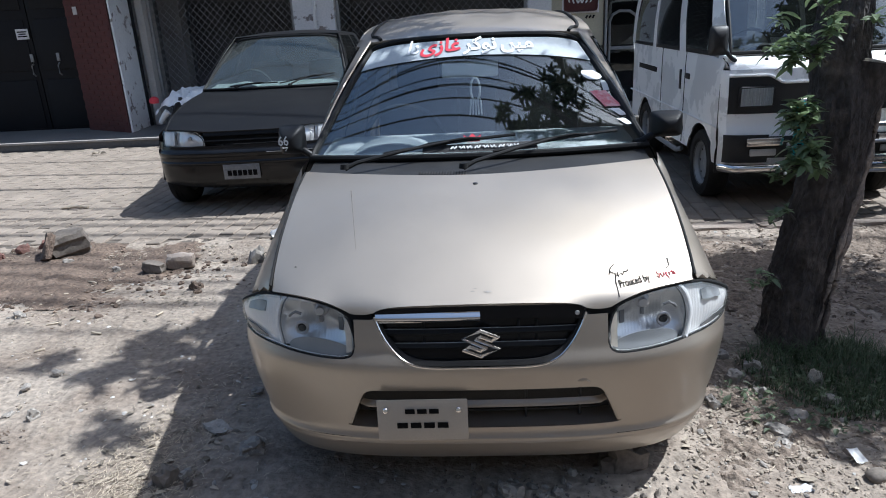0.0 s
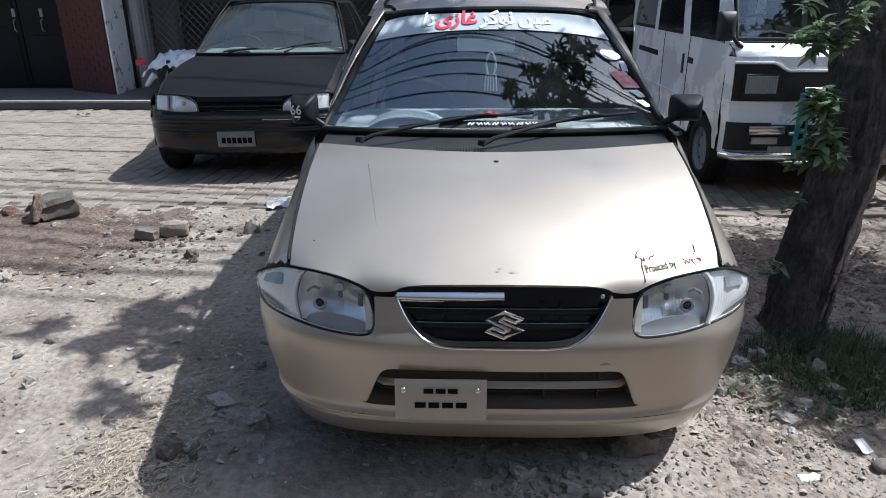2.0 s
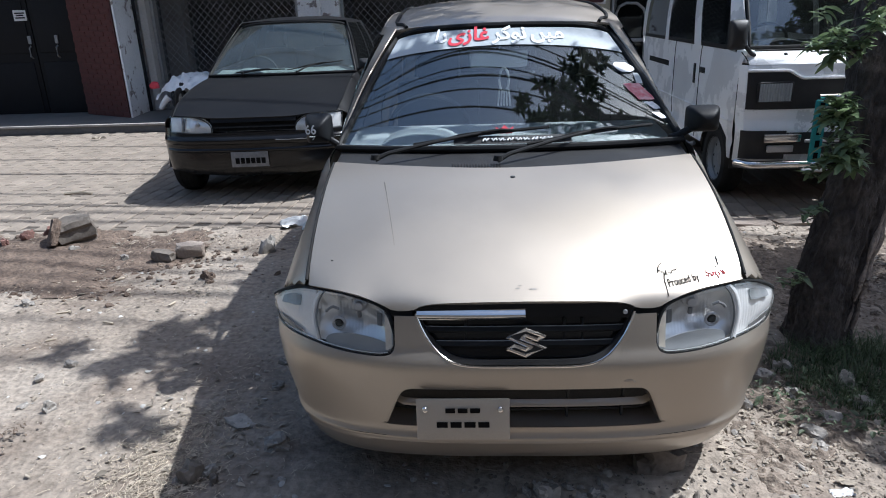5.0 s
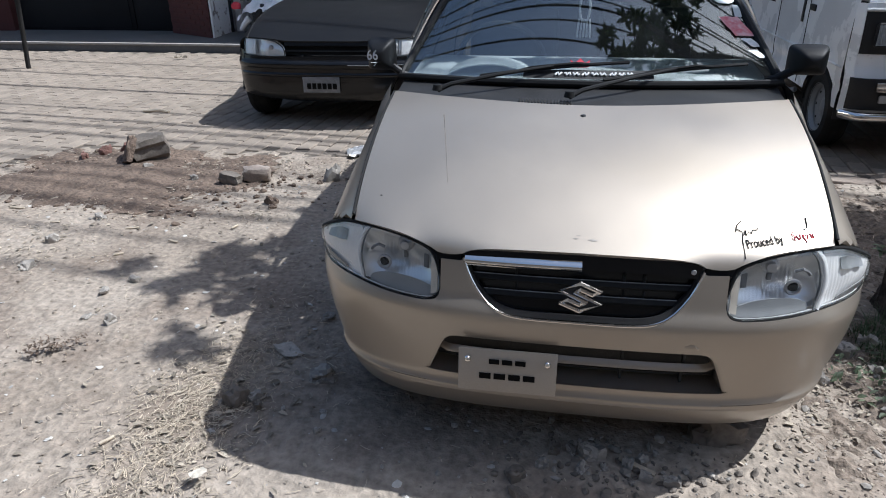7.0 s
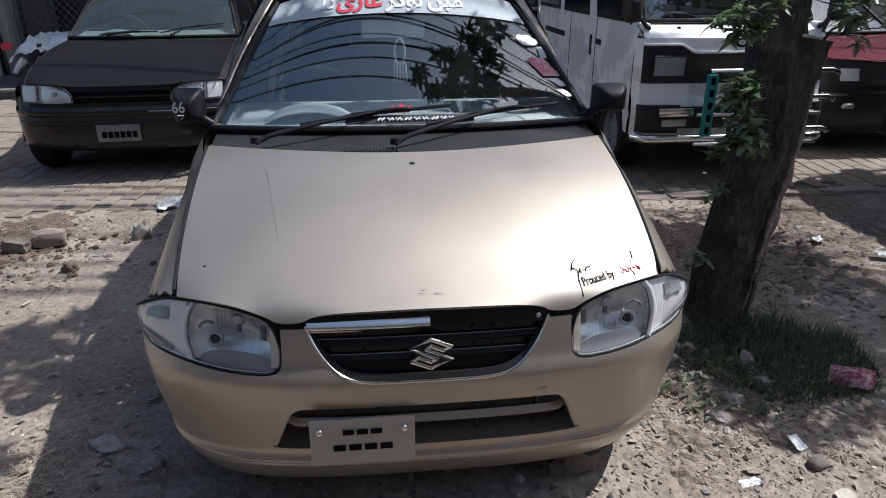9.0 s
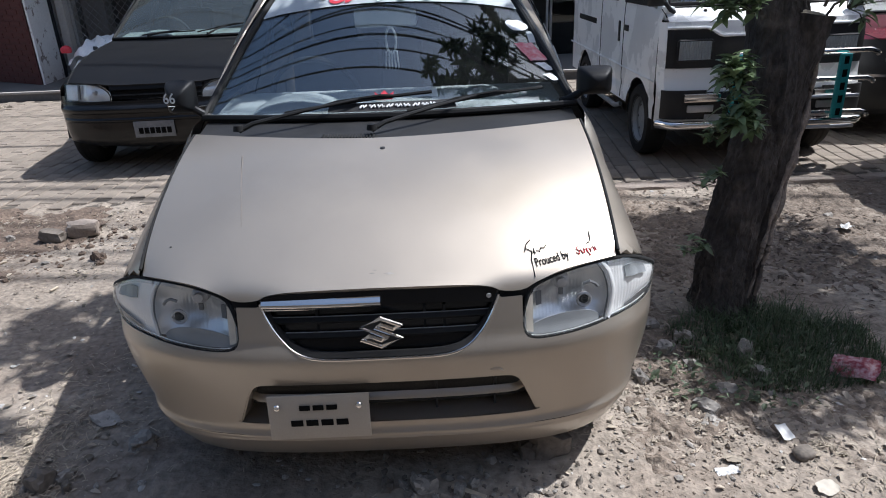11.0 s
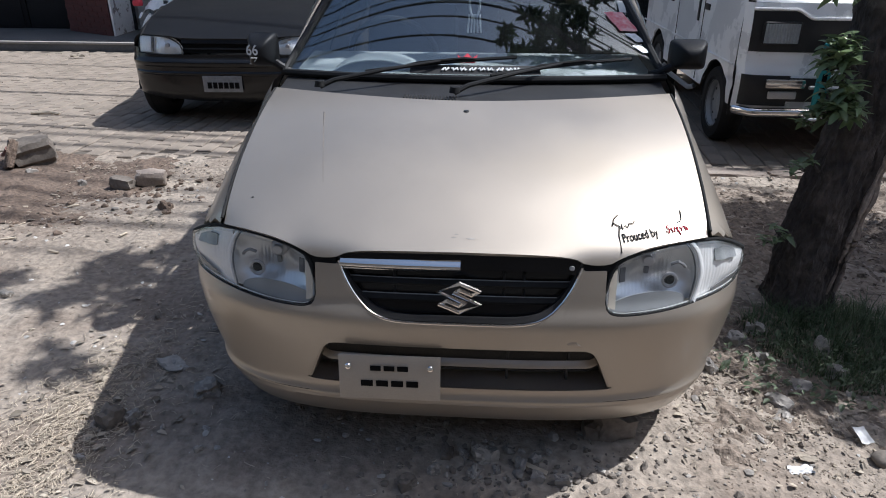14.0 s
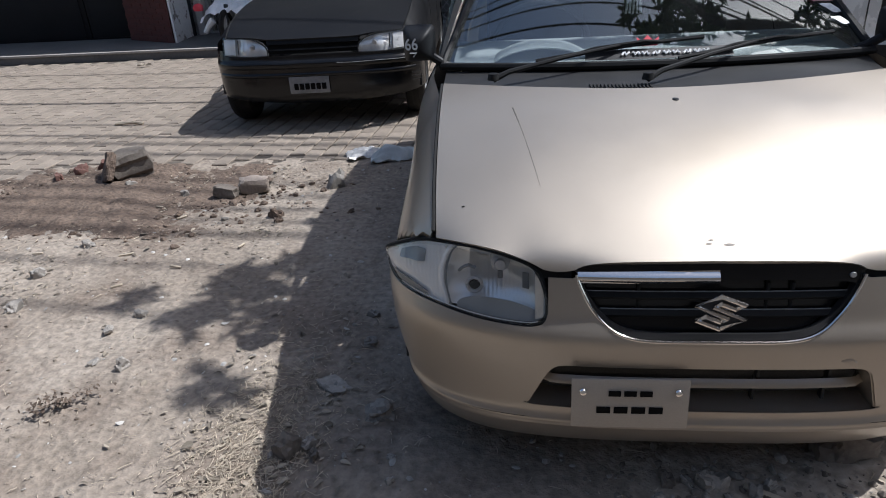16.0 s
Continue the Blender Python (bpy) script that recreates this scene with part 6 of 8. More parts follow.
wall("wall_pillar_strip", -5.175, -5.06, 8.90, 9.29, F0, 2.995, PLASTER, "narrow chipped plaster strip beside the shutter", "pillar")
bm = bmesh.new()
foot = [(-5.185, 8.125), (-5.165, 8.14), (-5.235, 8.86), (-5.235, 9.30), (-5.56, 9.30)]
lo_ = [bm.verts.new((x, y, F0)) for x, y in foot]
hi_ = [bm.verts.new((x, y, 2.890)) for x, y in foot]
for i in range(5):
    bm.faces.new((lo_[i], lo_[(i + 1) % 5], hi_[(i + 1) % 5], hi_[i]))
bm.faces.new(hi_)
bm.faces.new(lo_[::-1])
single("wall_pillar_white", bm, WHITE_WALL, "chipped white plaster side of the red pier", "pillar", kind="structure")
wall("wall_pillar_middle", -2.77, -2.14, 8.95, 9.3, F0, 3.0, WHITE_WALL, "white plaster pillar between mesh shutters", "pillar")
wall("wall_pillar_sign", 0.75, 1.10, 8.95, 9.3, F0, 3.0, WHITE_WALL, "grey plaster pillar beside a sign", "pillar")
wall("wall_pillar_end", 3.32, 3.50, 8.95, 9.3, F0, 3.0, PLASTER, "plaster pillar past the sign", "pillar")
wall("wall_east", 5.6, 15.0, 9.0, 9.3, F0, 3.0, PLASTER, "plain plaster shop wall")
wall("wall_upper", -15.0, 15.0, 8.93, 9.3, 3.0, 6.5, PLASTER, "plain plaster upper storey")
wall("sunshade", -15.0, 15.0, 7.9, 8.92, 2.9, 3.05, CONCRETE, "concrete sunshade slab over the shop fronts", "sunshade")
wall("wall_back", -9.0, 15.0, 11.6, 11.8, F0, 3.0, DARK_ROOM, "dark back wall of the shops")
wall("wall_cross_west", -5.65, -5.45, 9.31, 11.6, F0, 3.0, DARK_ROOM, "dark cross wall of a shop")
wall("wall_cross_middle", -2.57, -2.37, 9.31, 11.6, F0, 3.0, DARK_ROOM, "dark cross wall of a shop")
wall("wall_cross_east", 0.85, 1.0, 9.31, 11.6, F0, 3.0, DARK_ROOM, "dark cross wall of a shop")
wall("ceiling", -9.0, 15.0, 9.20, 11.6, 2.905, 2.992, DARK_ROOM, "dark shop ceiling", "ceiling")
# Unseen wall, added tall and dark to hold skylight off the car fronts.
wall("wall_unseen_blocker", -40.0, 40.0, -12.3, -12.0, -0.1, 11.0, UNSEEN_WALL, "unseen dark wall added to cut light on the car fronts")

# black double doors with handles and a small notice
for i, (x0, x1) in enumerate(((-9.0, -6.89), (-6.875, -6.06))):
    d = thing("door_%d" % (i + 1), pose(0, 0, 0), "tall black painted metal door leaf", "door", kind="structure")
    part("door_leaf", box((x1 - x0, 0.05, 2.85), ((x0 + x1) / 2, 8.92, F0 + 1.43), 0.006), BLACK_DOOR, d)
    for z in (0.45, 1.35, 2.25):
        part("door_panel", box((x1 - x0 - 0.14, 0.02, 0.76), ((x0 + x1) / 2, 8.888, z + 0.06), 0.012), BLACK_DOOR, d)
    hx = x1 - 0.05 if i == 0 else x0 + 0.36
    part("door_handle", tube([(hx, 8.87, 0.95), (hx, 8.82, 0.98), (hx, 8.82, 1.10), (hx, 8.87, 1.13)], 0.012, 8), STEEL, d)
    part("latch", box((0.05, 0.02, 0.12), (hx, 8.868, 1.22), 0.005), STEEL, d)
notice = single("notice", box((0.20, 0.008, 0.155), (-7.005, 8.868, 1.578), 0.003), WHITE_INK, "small white notice on a black door", "notice")
for i, z in enumerate((1.612, 1.580, 1.545)):
    part("bar", box((0.15 - 0.04 * (i == 1), 0.004, 0.018), (-7.005, 8.862, z), 0.001), INK, notice)
plate_small = single("wall_tag", box((0.10, 0.01, 0.11), (-5.885, 8.500, 1.86), 0.003, rot=(0, 0, -30)), PAPER, "small white tag on the red pillar", "tag")


# folding mesh shutters
def shutter(name, x0, x1, label):
    root = thing(name, pose(0, 0, 0), label, "shutter", kind="structure")
    y, z0, z1, pitch = 9.05, F0 + 0.02, 2.88, 0.105
    for x in (x0 + 0.02, x1 - 0.02):
        part("post", box((0.045, 0.05, z1 - z0), (x, y, (z0 + z1) / 2), 0.006), STEEL, root)
    part("rail", box((x1 - x0, 0.05, 0.04), ((x0 + x1) / 2, y, z1), 0.006), STEEL, root)
    part("rail", box((x1 - x0, 0.05, 0.03), ((x0 + x1) / 2, y, z0), 0.006), STEEL, root)
    h = z1 - z0
    k = 1.12
    n = int((x1 - x0 + h / k) / pitch)
    for s in (-1, 1):
        for i in range(1, n):
            b = x0 - h / k + i * pitch if s > 0 else x0 + i * pitch
            # a bar rises from (b, z0) with slope k * s; keep what lies within the bay
            pts = []
            for t in (0.0, 1.0):
                pts.append([b + s * t * h / k, z0 + t * h])
            (xa, za), (xb, zb) = pts
            lo, hi = 0.0, 1.0
            for lim, side in ((x0 + 0.03, 1), (x1 - 0.03, -1)):
                if abs(xb - xa) > 1e-6:
                    tt = (lim - xa) / (xb - xa)
                    if (xb - xa) * side > 0:
                        lo = max(lo, tt)
                    else:
                        hi = min(hi, tt)
            if hi - lo < 0.03:
                continue
            a = Vector((lerp(xa, xb, lo), y + 0.006 * s, lerp(za, zb, lo)))
            c = Vector((lerp(xa, xb, hi), y + 0.006 * s, lerp(za, zb, hi)))
            part("bar", tube([a, c], 0.0045, 4), STEEL, root)
    return root


shutter("shutter_1", -5.05, -2.78, "folded diamond mesh shutter before a dark shop")
shutter("shutter_2", -2.13, 0.74, "diamond mesh shutter before a dark shop")
single("drain_pipe", tube([(-5.225, 8.86, F0), (-5.225, 8.86, 2.9)], 0.030, 10), BLACK_DOOR, "dark painted pipe down the white pillar", "pipe")
single("drain_pipe", tube([(-2.44, 8.93, F0), (-2.44, 8.93, 2.9)], 0.030, 10), WHITE_WALL, "white painted pipe down the middle pillar", "pipe")
wall("wall_inner_pier", -5.42, -5.06, 10.2, 10.5, F0, 2.9, CONCRETE, "bare concrete pier inside the shop", "pier")
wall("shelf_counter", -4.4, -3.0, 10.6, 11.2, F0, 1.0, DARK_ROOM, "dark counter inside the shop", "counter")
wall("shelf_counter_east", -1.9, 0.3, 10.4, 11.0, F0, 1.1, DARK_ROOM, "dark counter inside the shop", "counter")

# sign board
sign = thing("sign_board", pose(0, 0, 0), "cream shop sign board with a red panel of worn script", "sign")
part("board", box((0.80, 0.05, 1.55), (1.46, 8.98, 1.75), 0.01), SIGN, sign)
part("pale_edge", box((0.54, 0.010, 0.44), (1.52, 8.951, 1.665), 0.004), WHITE_INK, sign, "white edge round the red panel")
part("red_panel", box((0.49, 0.012, 0.39), (1.52, 8.946, 1.665), 0.05), RED_WALL, sign, "dull red panel")
for i in range(6):
    part("bar", tube([(1.31 + 0.07 * i + 0.05 * u, 8.937, 1.64 + 0.05 * math.sin(4 * u + i)) for u in np.linspace(0, 1, 7)], 0.012, 6), WHITE_INK, sign)
for i in range(3):
    part("bar", tube([(1.60 + 0.05 * i, 8.95, 1.37), (1.625 + 0.05 * i, 8.95, 1.41)], 0.014, 6), INK, sign)
part("post", tube([(1.895, 8.93, F0), (1.895, 8.93, 2.6)], 0.02, 8), STEEL, sign)
gd = thing("door_3", pose(0, 0, 0), "dark glazed shop door with a rounded frame", "door", kind="structure")
part("glass_pane", box((1.36, 0.02, 2.6), (2.62, 9.2, 1.4), 0.004), DARK_GLASS, gd)
part("door_frame", tube([(1.98, 9.1, F0), (1.98, 9.1, 1.30), (2.02, 9.1, 1.40), (2.12, 9.1, 1.45), (2.28, 9.1, 1.44), (2.38, 9.1, 1.36), (2.42, 9.1, 1.24), (2.42, 9.1, F0)], 0.020, 8), STEEL, gd)
part("mid_rail", box((0.46, 0.04, 0.05), (2.20, 9.1, 0.92), 0.01), STEEL, gd)

# leaning steel post at the plinth side
single("leaning_post", tube([(-6.52, 5.93, -0.03), (-6.45, 5.93, 0.60), (-6.36, 5.93, 1.5), (-6.30, 5.93, 2.2)], 0.028, 10), RUBBER, "thin rusty steel post standing in the paving", "post")

# overhead cables
CABLES = ((6.25, 6.0), (5.50, 6.2), (4.83, 5.9), (4.05, 6.3), (3.72, 5.7), (3.25, 8.1), (2.85, 8.8), (2.45, 8.4), (2.05, 9.0), (1.70, 8.6), (2.65, 9.4), (3.5, 9.2), (2.25, 9.6), (1.30, 9.1))
for i, (y0, z) in enumerate(CABLES):
    line = []
    for t in np.linspace(-1, 1, 40):
        x = 16 * t + 1
        line.append((x, y0 + 0.17 * z - (0.11 + 0.012 * math.sin(i * 2.1)) * (x - 0.65 * z + 4.5), z + 0.7 * t * t + 0.05 * math.sin(3 * t + i)))
    line = [(-16.0, 6.4, z + 0.72)] + line + [(18.0, 2.8, z + 0.72)]
    single("overhead_cable", tube(line, 0.018 + 0.005 * (i % 3), 6), CABLE, "black sagging overhead cable", "cable", "overhead cables")
for sx in (-1, 1):
    single("utility_pole", tube([(sx * 17.0 + 1, 4.6 - sx * 1.8, -0.1), (sx * 17.0 + 1, 4.6 - sx * 1.8, 11.0)], lambda t: 0.15 - 0.05 * t, 14), CONCRETE, "concrete utility pole carrying the cables", "pole", "utility poles")


# ---- tree ----
def bough(a, b, n=7, wob=0.05, seed=0):
    a, b = Vector(a), Vector(b)
    return [a.lerp(b, t) + Vector((wob * noise.noise(Vector((t * 3, seed, 1))), wob * noise.noise(Vector((t * 3, seed, 5))), wob * math.sin(math.pi * t) * 2)) for t in np.linspace(0, 1, n)]


tree = thing("tree", pose(0, 0, 0), "leaning street tree with dark bark and lance-shaped leaves", "tree")
trunk_line = [(1.385, 1.16, -0.06), (1.386, 1.16, 0.06), (1.392, 1.16, 0.22), (1.410, 1.16, 0.40), (1.440, 1.16, 0.60), (1.472, 1.16, 0.78), (1.482, 1.16, 0.95), (1.474, 1.17, 1.10), (1.462, 1.19, 1.26), (1.478, 1.22, 1.45), (1.44, 1.27, 1.8), (1.38, 1.33, 2.2), (1.30, 1.40, 2.6)]


def trunk_mesh():
    bm = bmesh.new()
    line = [Vector(p) for p in trunk_line]
    fine = []
    for i in range(len(line) - 1):
        for k in range(12):
            fine.append(line[i].lerp(line[i + 1], k / 12))
    fine.append(line[-1])
    rings = []
    n = 64
    for i, p in enumerate(fine):
        t = p.z
        r = curve_at(t, [(-0.06, 0.150), (0.06, 0.128), (0.20, 0.128), (0.45, 0.119), (0.65, 0.112), (0.8, 0.108), (1.1, 0.108), (1.4, 0.098), (2.0, 0.08), (2.6, 0.06)])
        ring = []
        for j in range(n):
            a = 2 * math.pi * j / n
            d = Vector((math.cos(a), math.sin(a), 0))
            ridge = noise.noise(Vector((math.cos(a) * 2.4, math.sin(a) * 2.4, t * 1.3))) * 0.13 + noise.noise(Vector((math.cos(a) * 7, math.sin(a) * 7, t * 7))) * 0.11 + abs(noise.noise(Vector((math.cos(a) * 11, math.sin(a) * 11, t * 16)))) * 0.10 - 0.03
            # long healed split down the sunny side
            split = -0.20 * math.exp(-((a - 5.45 + 0.25 * math.sin(t * 3)) / 0.09) ** 2) * (0.15 < t < 1.0) + 0.10 * math.exp(-((a - 5.68 + 0.25 * math.sin(t * 3)) / 0.10) ** 2) * (0.10 < t < 1.1)
            lobe = 0.12 * max(0, 0.25 - t) / 0.25 * max(0, math.cos(3 * a + 0.6))
            ring.append(bm.verts.new(p + d * r * (1 + ridge + split + lobe)))
        rings.append(ring)
    for a, b in zip(rings, rings[1:]):
        for j in range(n):
            bm.faces.new((a[j], a[(j + 1) % n], b[(j + 1) % n], b[j]))
    return bm


part("trunk", trunk_mesh(), BARK, tree, "dark rough trunk with a pale split")
stub_line = [(1.485, 1.155, 0.72), (1.505, 1.15, 0.88), (1.526, 1.145, 1.02), (1.548, 1.14, 1.13), (1.562, 1.135, 1.215)]
def stub_mesh():
    bm = tube([Vector(stub_line[min(int(t * 4), 3)]).lerp(Vector(stub_line[min(int(t * 4), 3) + 1]), t * 4 - min(int(t * 4), 3)) for t in np.linspace(0, 1, 34)], lambda t: 0.086 - 0.012 * t, 40)
    for v in bm.verts:
        q = v.co - Vector((1.525, 1.145, v.co.z))
        q.z = 0
        v.co += q * (0.22 * noise.noise(Vector((v.co.x * 24, v.co.y * 24, v.co.z * 7))) + 0.12 * noise.noise(Vector((v.co.x * 60, v.co.y * 60, v.co.z * 18))))
    return bm
stub = part("cut_limb", stub_mesh(), BARK, tree, "stub of a sawn-off limb")
part("cut_face", lathe([(0, 0.006), (0.05, 0.004), (0.072, -0.01)], 14, pose(1.563, 1.135, 1.217, 0, 14, 0)), WOOD, stub)
# lips of the long split; the pale colour paints in a sunlit right rim
for k, (da, r) in enumerate(((0.0, 0.017), (-0.30, 0.010))):
    lip_line = []
    for z in np.linspace(0.10, 1.12, 60):
        c = Vector((curve_at(z, [(p[2], p[0]) for p in trunk_line]), 1.16, z))
        a = 5.30 + 0.75 * z + da + 0.10 * noise.noise(Vector((z * 6, da, 1))) + 0.05 * noise.noise(Vector((z * 23, da, 4)))
        rr = curve_at(z, [(-0.06, 0.150), (0.06, 0.128), (0.20, 0.128), (0.45, 0.119), (0.8, 0.108), (1.1, 0.108)]) * (1.15 + 0.10 * smooth01((z - 0.75) / 0.3))
        lip_line.append(c + Vector((math.cos(a) * rr, math.sin(a) * rr, 0)))
    part("bark_lip", tube(lip_line, lambda t, r=r: r * (0.35 + 0.65 * math.sin(math.pi * t)) * (1 + 0.4 * math.sin(t * 37)), 8), SUNLIT_SPLIT, tree, "healed lip of the split bark, painted pale for sunlight")
BOUGHS = [((2.9, 1.55, 2.9), (4.4, 1.7, 3.2)), ((0.55, 1.85, 3.55), (0.75, 1.12, 3.40)), ((1.44, 1.27, 1.8), (2.3, 1.45, 2.15)), ((1.36, 1.34, 2.25), (0.55, 1.85, 3.55)), ((1.30, 1.40, 2.6), (1.15, 2.0, 4.2)), ((1.40, 1.33, 2.2), (2.3, 1.9, 3.3)), ((1.44, 1.27, 1.8), (2.9, 1.55, 2.9)), ((2.3, 1.9, 3.3), (3.4, 2.2, 3.9)), ((2.9, 1.55, 2.9), (3.6, 1.2, 3.3))]
for i, (a, b) in enumerate(BOUGHS):
    part("limb", tube(bough(a, b, 8, 0.08, i), lambda t: (0.055 - 0.035 * t) * (0.12 if i == 1 else 0.3 if i == 0 else 1.0), 10), BARK, tree)


def leaf_mesh(l, w, curl, bm=None, m=None):
    own = bmesh.new()
    prev = None
    for k in range(5):
        t = k / 4
        hw = w * math.sin(math.pi * (0.08 + 0.86 * t)) ** 0.9 * (1 - 0.35 * t)
        z = -curl * l * t * t
        row = [own.verts.new((-hw, l * t, z + 0.35 * hw)), own.verts.new((0, l * t, z)), own.verts.new((hw, l * t, z + 0.35 * hw))]
        if prev:
            for q in range(2):
                own.faces.new((prev[q], prev[q + 1], row[q + 1], row[q]))
        prev = row
    if m is not None:
        own.transform(m)
    return join(bm, own) if bm is not None else own


rng = random.Random(5)
leaf_kinds = []
for l, w, c in ((0.060, 0.015, 0.25), (0.050, 0.013, 0.5), (0.066, 0.016, 0.35), (0.042, 0.012, 0.1)):
    bm = leaf_mesh(l, w, c)
    m_ = bpy.data.meshes.new("leaf")
    bm.to_mesh(m_)
    bm.free()
    m_.materials.append(LEAF)
    for f in m_.polygons:
        f.use_smooth = True
    leaf_kinds.append(m_)
# sprays on the trunk: twig with rosettes of leaves
SPRAYS = [((1.37, 1.06, 0.80), (1.26, 0.98, 0.86), 16, 0.045), ((1.38, 1.08, 0.94), (1.24, 1.0, 1.01), 9, 0.042), ((1.37, 1.10, 1.22), (1.22, 1.0, 1.27), 9, 0.060), ((1.38, 1.10, 1.32), (1.30, 0.98, 1.42), 4, 0.05), ((1.58, 1.08, 1.24), (1.62, 1.0, 1.36), 5, 0.055), ((1.60, 1.10, 1.20), (1.70, 1.02, 1.27), 6, 0.055), ((1.30, 1.05, 0.60), (1.18, 1.0, 0.62), 3, 0.030), ((1.28, 1.05, 0.30), (1.17, 1.0, 0.36), 3, 0.028)]
leaf_count = 0
loose_v, loose_f = [], []
for a, b, n, spread in SPRAYS:
    tw = part("leafy_twig", tube(bough(a, b, 5, 0.02, n), lambda t: 0.006 - 0.004 * t, 6), BARK, tree)
    a, b = Vector(a), Vector(b)
    for r in range(int(n * 1.7)):
        c = a.lerp(b, 0.55 + 0.45 * rng.random()) + Vector((rng.gauss(0, spread), rng.gauss(0, spread * 0.7), rng.gauss(0, spread * 0.8)))
        part("twig", tube([a.lerp(b, 0.5), a.lerp(b, 0.7).lerp(c, 0.5), c], 0.002, 5), BARK, tw)
        big = spread > 0.04
        for k in range(11 if big else 7):
            yaw = k * 137.5 + rng.uniform(-20, 20)
            s = rng.uniform(0.68, 1.15) * (1.0 if big else 0.75)
            m = Matrix.Translation(c + Vector((0, 0, 0.004 * k))) @ pose(0, 0, 0, 0, 0, yaw) @ pose(0, 0, 0, rng.uniform(-25, 50), rng.uniform(-25, 25), 0) @ Matrix.Scale(s, 4)
            kind = leaf_kinds[rng.randrange(4)]
            if leaf_count < 300 and rng.random() < 0.35:
                ob = new("leaf", kind)
                ob.parent = tw
                ob.matrix_basis = m
                leaf_count += 1
            else:
                o = len(loose_v)
                loose_v += [m @ q.co for q in kind.vertices]
                loose_f += [tuple(o + q for q in f.vertices) for f in kind.polygons]
me = bpy.data.meshes.new("low_foliage")
me.from_pydata(loose_v, [], loose_f)
me.materials.append(LEAF)
for f in me.polygons:
    f.use_smooth = True
low = new("low_foliage", me)
low.parent = tree
tagged(low, "remaining leaves of the low sprays", kind="stuff")

# crown: clumps of leaves along the limbs, joined
def crown_mesh(centres, seed):
    rg = random.Random(seed)
    vs, fs = [], []
    shape = leaf_mesh(1.0, 0.19, 0.3)
    base = [v.co.copy() for v in shape.verts]
    idx = {v: i for i, v in enumerate(shape.verts)}
    bf = [tuple(idx[v] for v in f.verts) for f in shape.faces]
    shape.free()
    for c, rad, n in centres:
        for q in range(n):
            d = Vector((rg.gauss(0, 1), rg.gauss(0, 1), rg.gauss(0, 0.8)))
            d = d.normalized() * rad * rg.random() ** 0.5
            tuft = Vector(c) + d
            for k in range(8):
                m = Matrix.Translation(tuft) @ pose(0, 0, 0, rg.uniform(-50, 40), rg.uniform(-30, 30), k * 137.5 + rg.uniform(-20, 20)) @ Matrix.Scale(rg.uniform(0.07, 0.12), 4)
                o = len(vs)
                vs += [m @ p for p in base]
                fs += [tuple(o + i for i in f) for f in bf]
    me = bpy.data.meshes.new("crown")
    me.from_pydata(vs, [], fs)
    me.materials.append(SHADED_LEAF)
    return me


UPPER_CROWN = [((4.1, 2.48, 3.4), 0.4, 60), ((3.96, 2.8, 3.4), 0.28, 30), ((0.8, 1.10, 3.5), 0.13, 8), ((2.3, 1.9, 3.4), 0.45, 70), ((2.7, 1.5, 2.8), 0.38, 34), ((3.2, 2.0, 3.6), 0.55, 190), ((3.6, 1.45, 3.2), 0.45, 150), ((3.5, 2.5, 3.5), 0.40, 110), ((3.1, 2.75, 3.3), 0.30, 60), ((3.75, 1.9, 3.4), 0.40, 120), ((3.12, 1.0, 2.7), 0.28, 40), ((3.36, 0.86, 2.6), 0.09, 6)]
# the airy branch over the bonnet
LOW_BRANCH = [((1.02, 2.56, 3.83), 0.05, 3), ((1.04, 2.36, 3.55), 0.1, 6), ((1.19, 2.4, 3.83), 0.13, 9), ((1.25, 2.39, 3.42), 0.09, 5), ((0.84, 2.07, 3.4), 0.11, 7), ((1.01, 2.06, 3.73), 0.14, 10), ((1.03, 1.88, 3.35), 0.12, 8), ((0.83, 1.96, 3.83), 0.11, 7), ((0.49, 1.82, 3.35), 0.08, 4), ((0.28, 1.7, 3.62), 0.08, 5), ((0.38, 1.56, 3.35), 0.1, 6), ((0.62, 1.73, 3.59), 0.11, 7), ((0.85, 1.73, 3.71), 0.14, 10), ((0.98, 1.67, 3.41), 0.13, 9), ((0.61, 1.54, 3.59), 0.11, 7), ((0.81, 1.52, 3.42), 0.13, 9), ((1.12, 1.68, 3.83), 0.11, 7), ((1.25, 1.55, 3.1), 0.07, 4), ((1.39, 1.58, 3.1), 0.07, 4)]
OUTER_CROWN = [((3.98, 1.07, 3.0), 0.06, 3), ((4.12, 1.12, 3.0), 0.05, 3), ((3.95, 1.25, 3.0), 0.08, 4), ((4.1, 1.7, 3.7), 0.55, 100), ((4.15, 1.3, 3.0), 0.07, 4), ((3.9, 2.5, 4.2), 0.5, 60), ((4.18, 2.15, 3.3), 0.34, 40), ((4.3, 1.68, 3.1), 0.36, 80), ((3.75, 2.2, 3.2), 0.42, 60), ((2.9, 1.65, 2.6), 0.4, 50), ((3.3, 1.75, 3.0), 0.42, 110), ((2.3, 1.45, 2.1), 0.26, 60)]
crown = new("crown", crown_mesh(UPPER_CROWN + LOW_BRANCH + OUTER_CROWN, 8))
crown.parent = tree
tagged(crown, "loose crown of narrow green leaves", kind="stuff")

# ---- grass and weeds at the tree's foot ----
def in_grass(x, y):
    u, v = (x - 1.46) / 0.40, (y - 0.80) / 0.32
    return u * u + v * v + 0.35 * noise.noise(Vector((x * 5, y * 5, 3))) < 1.0


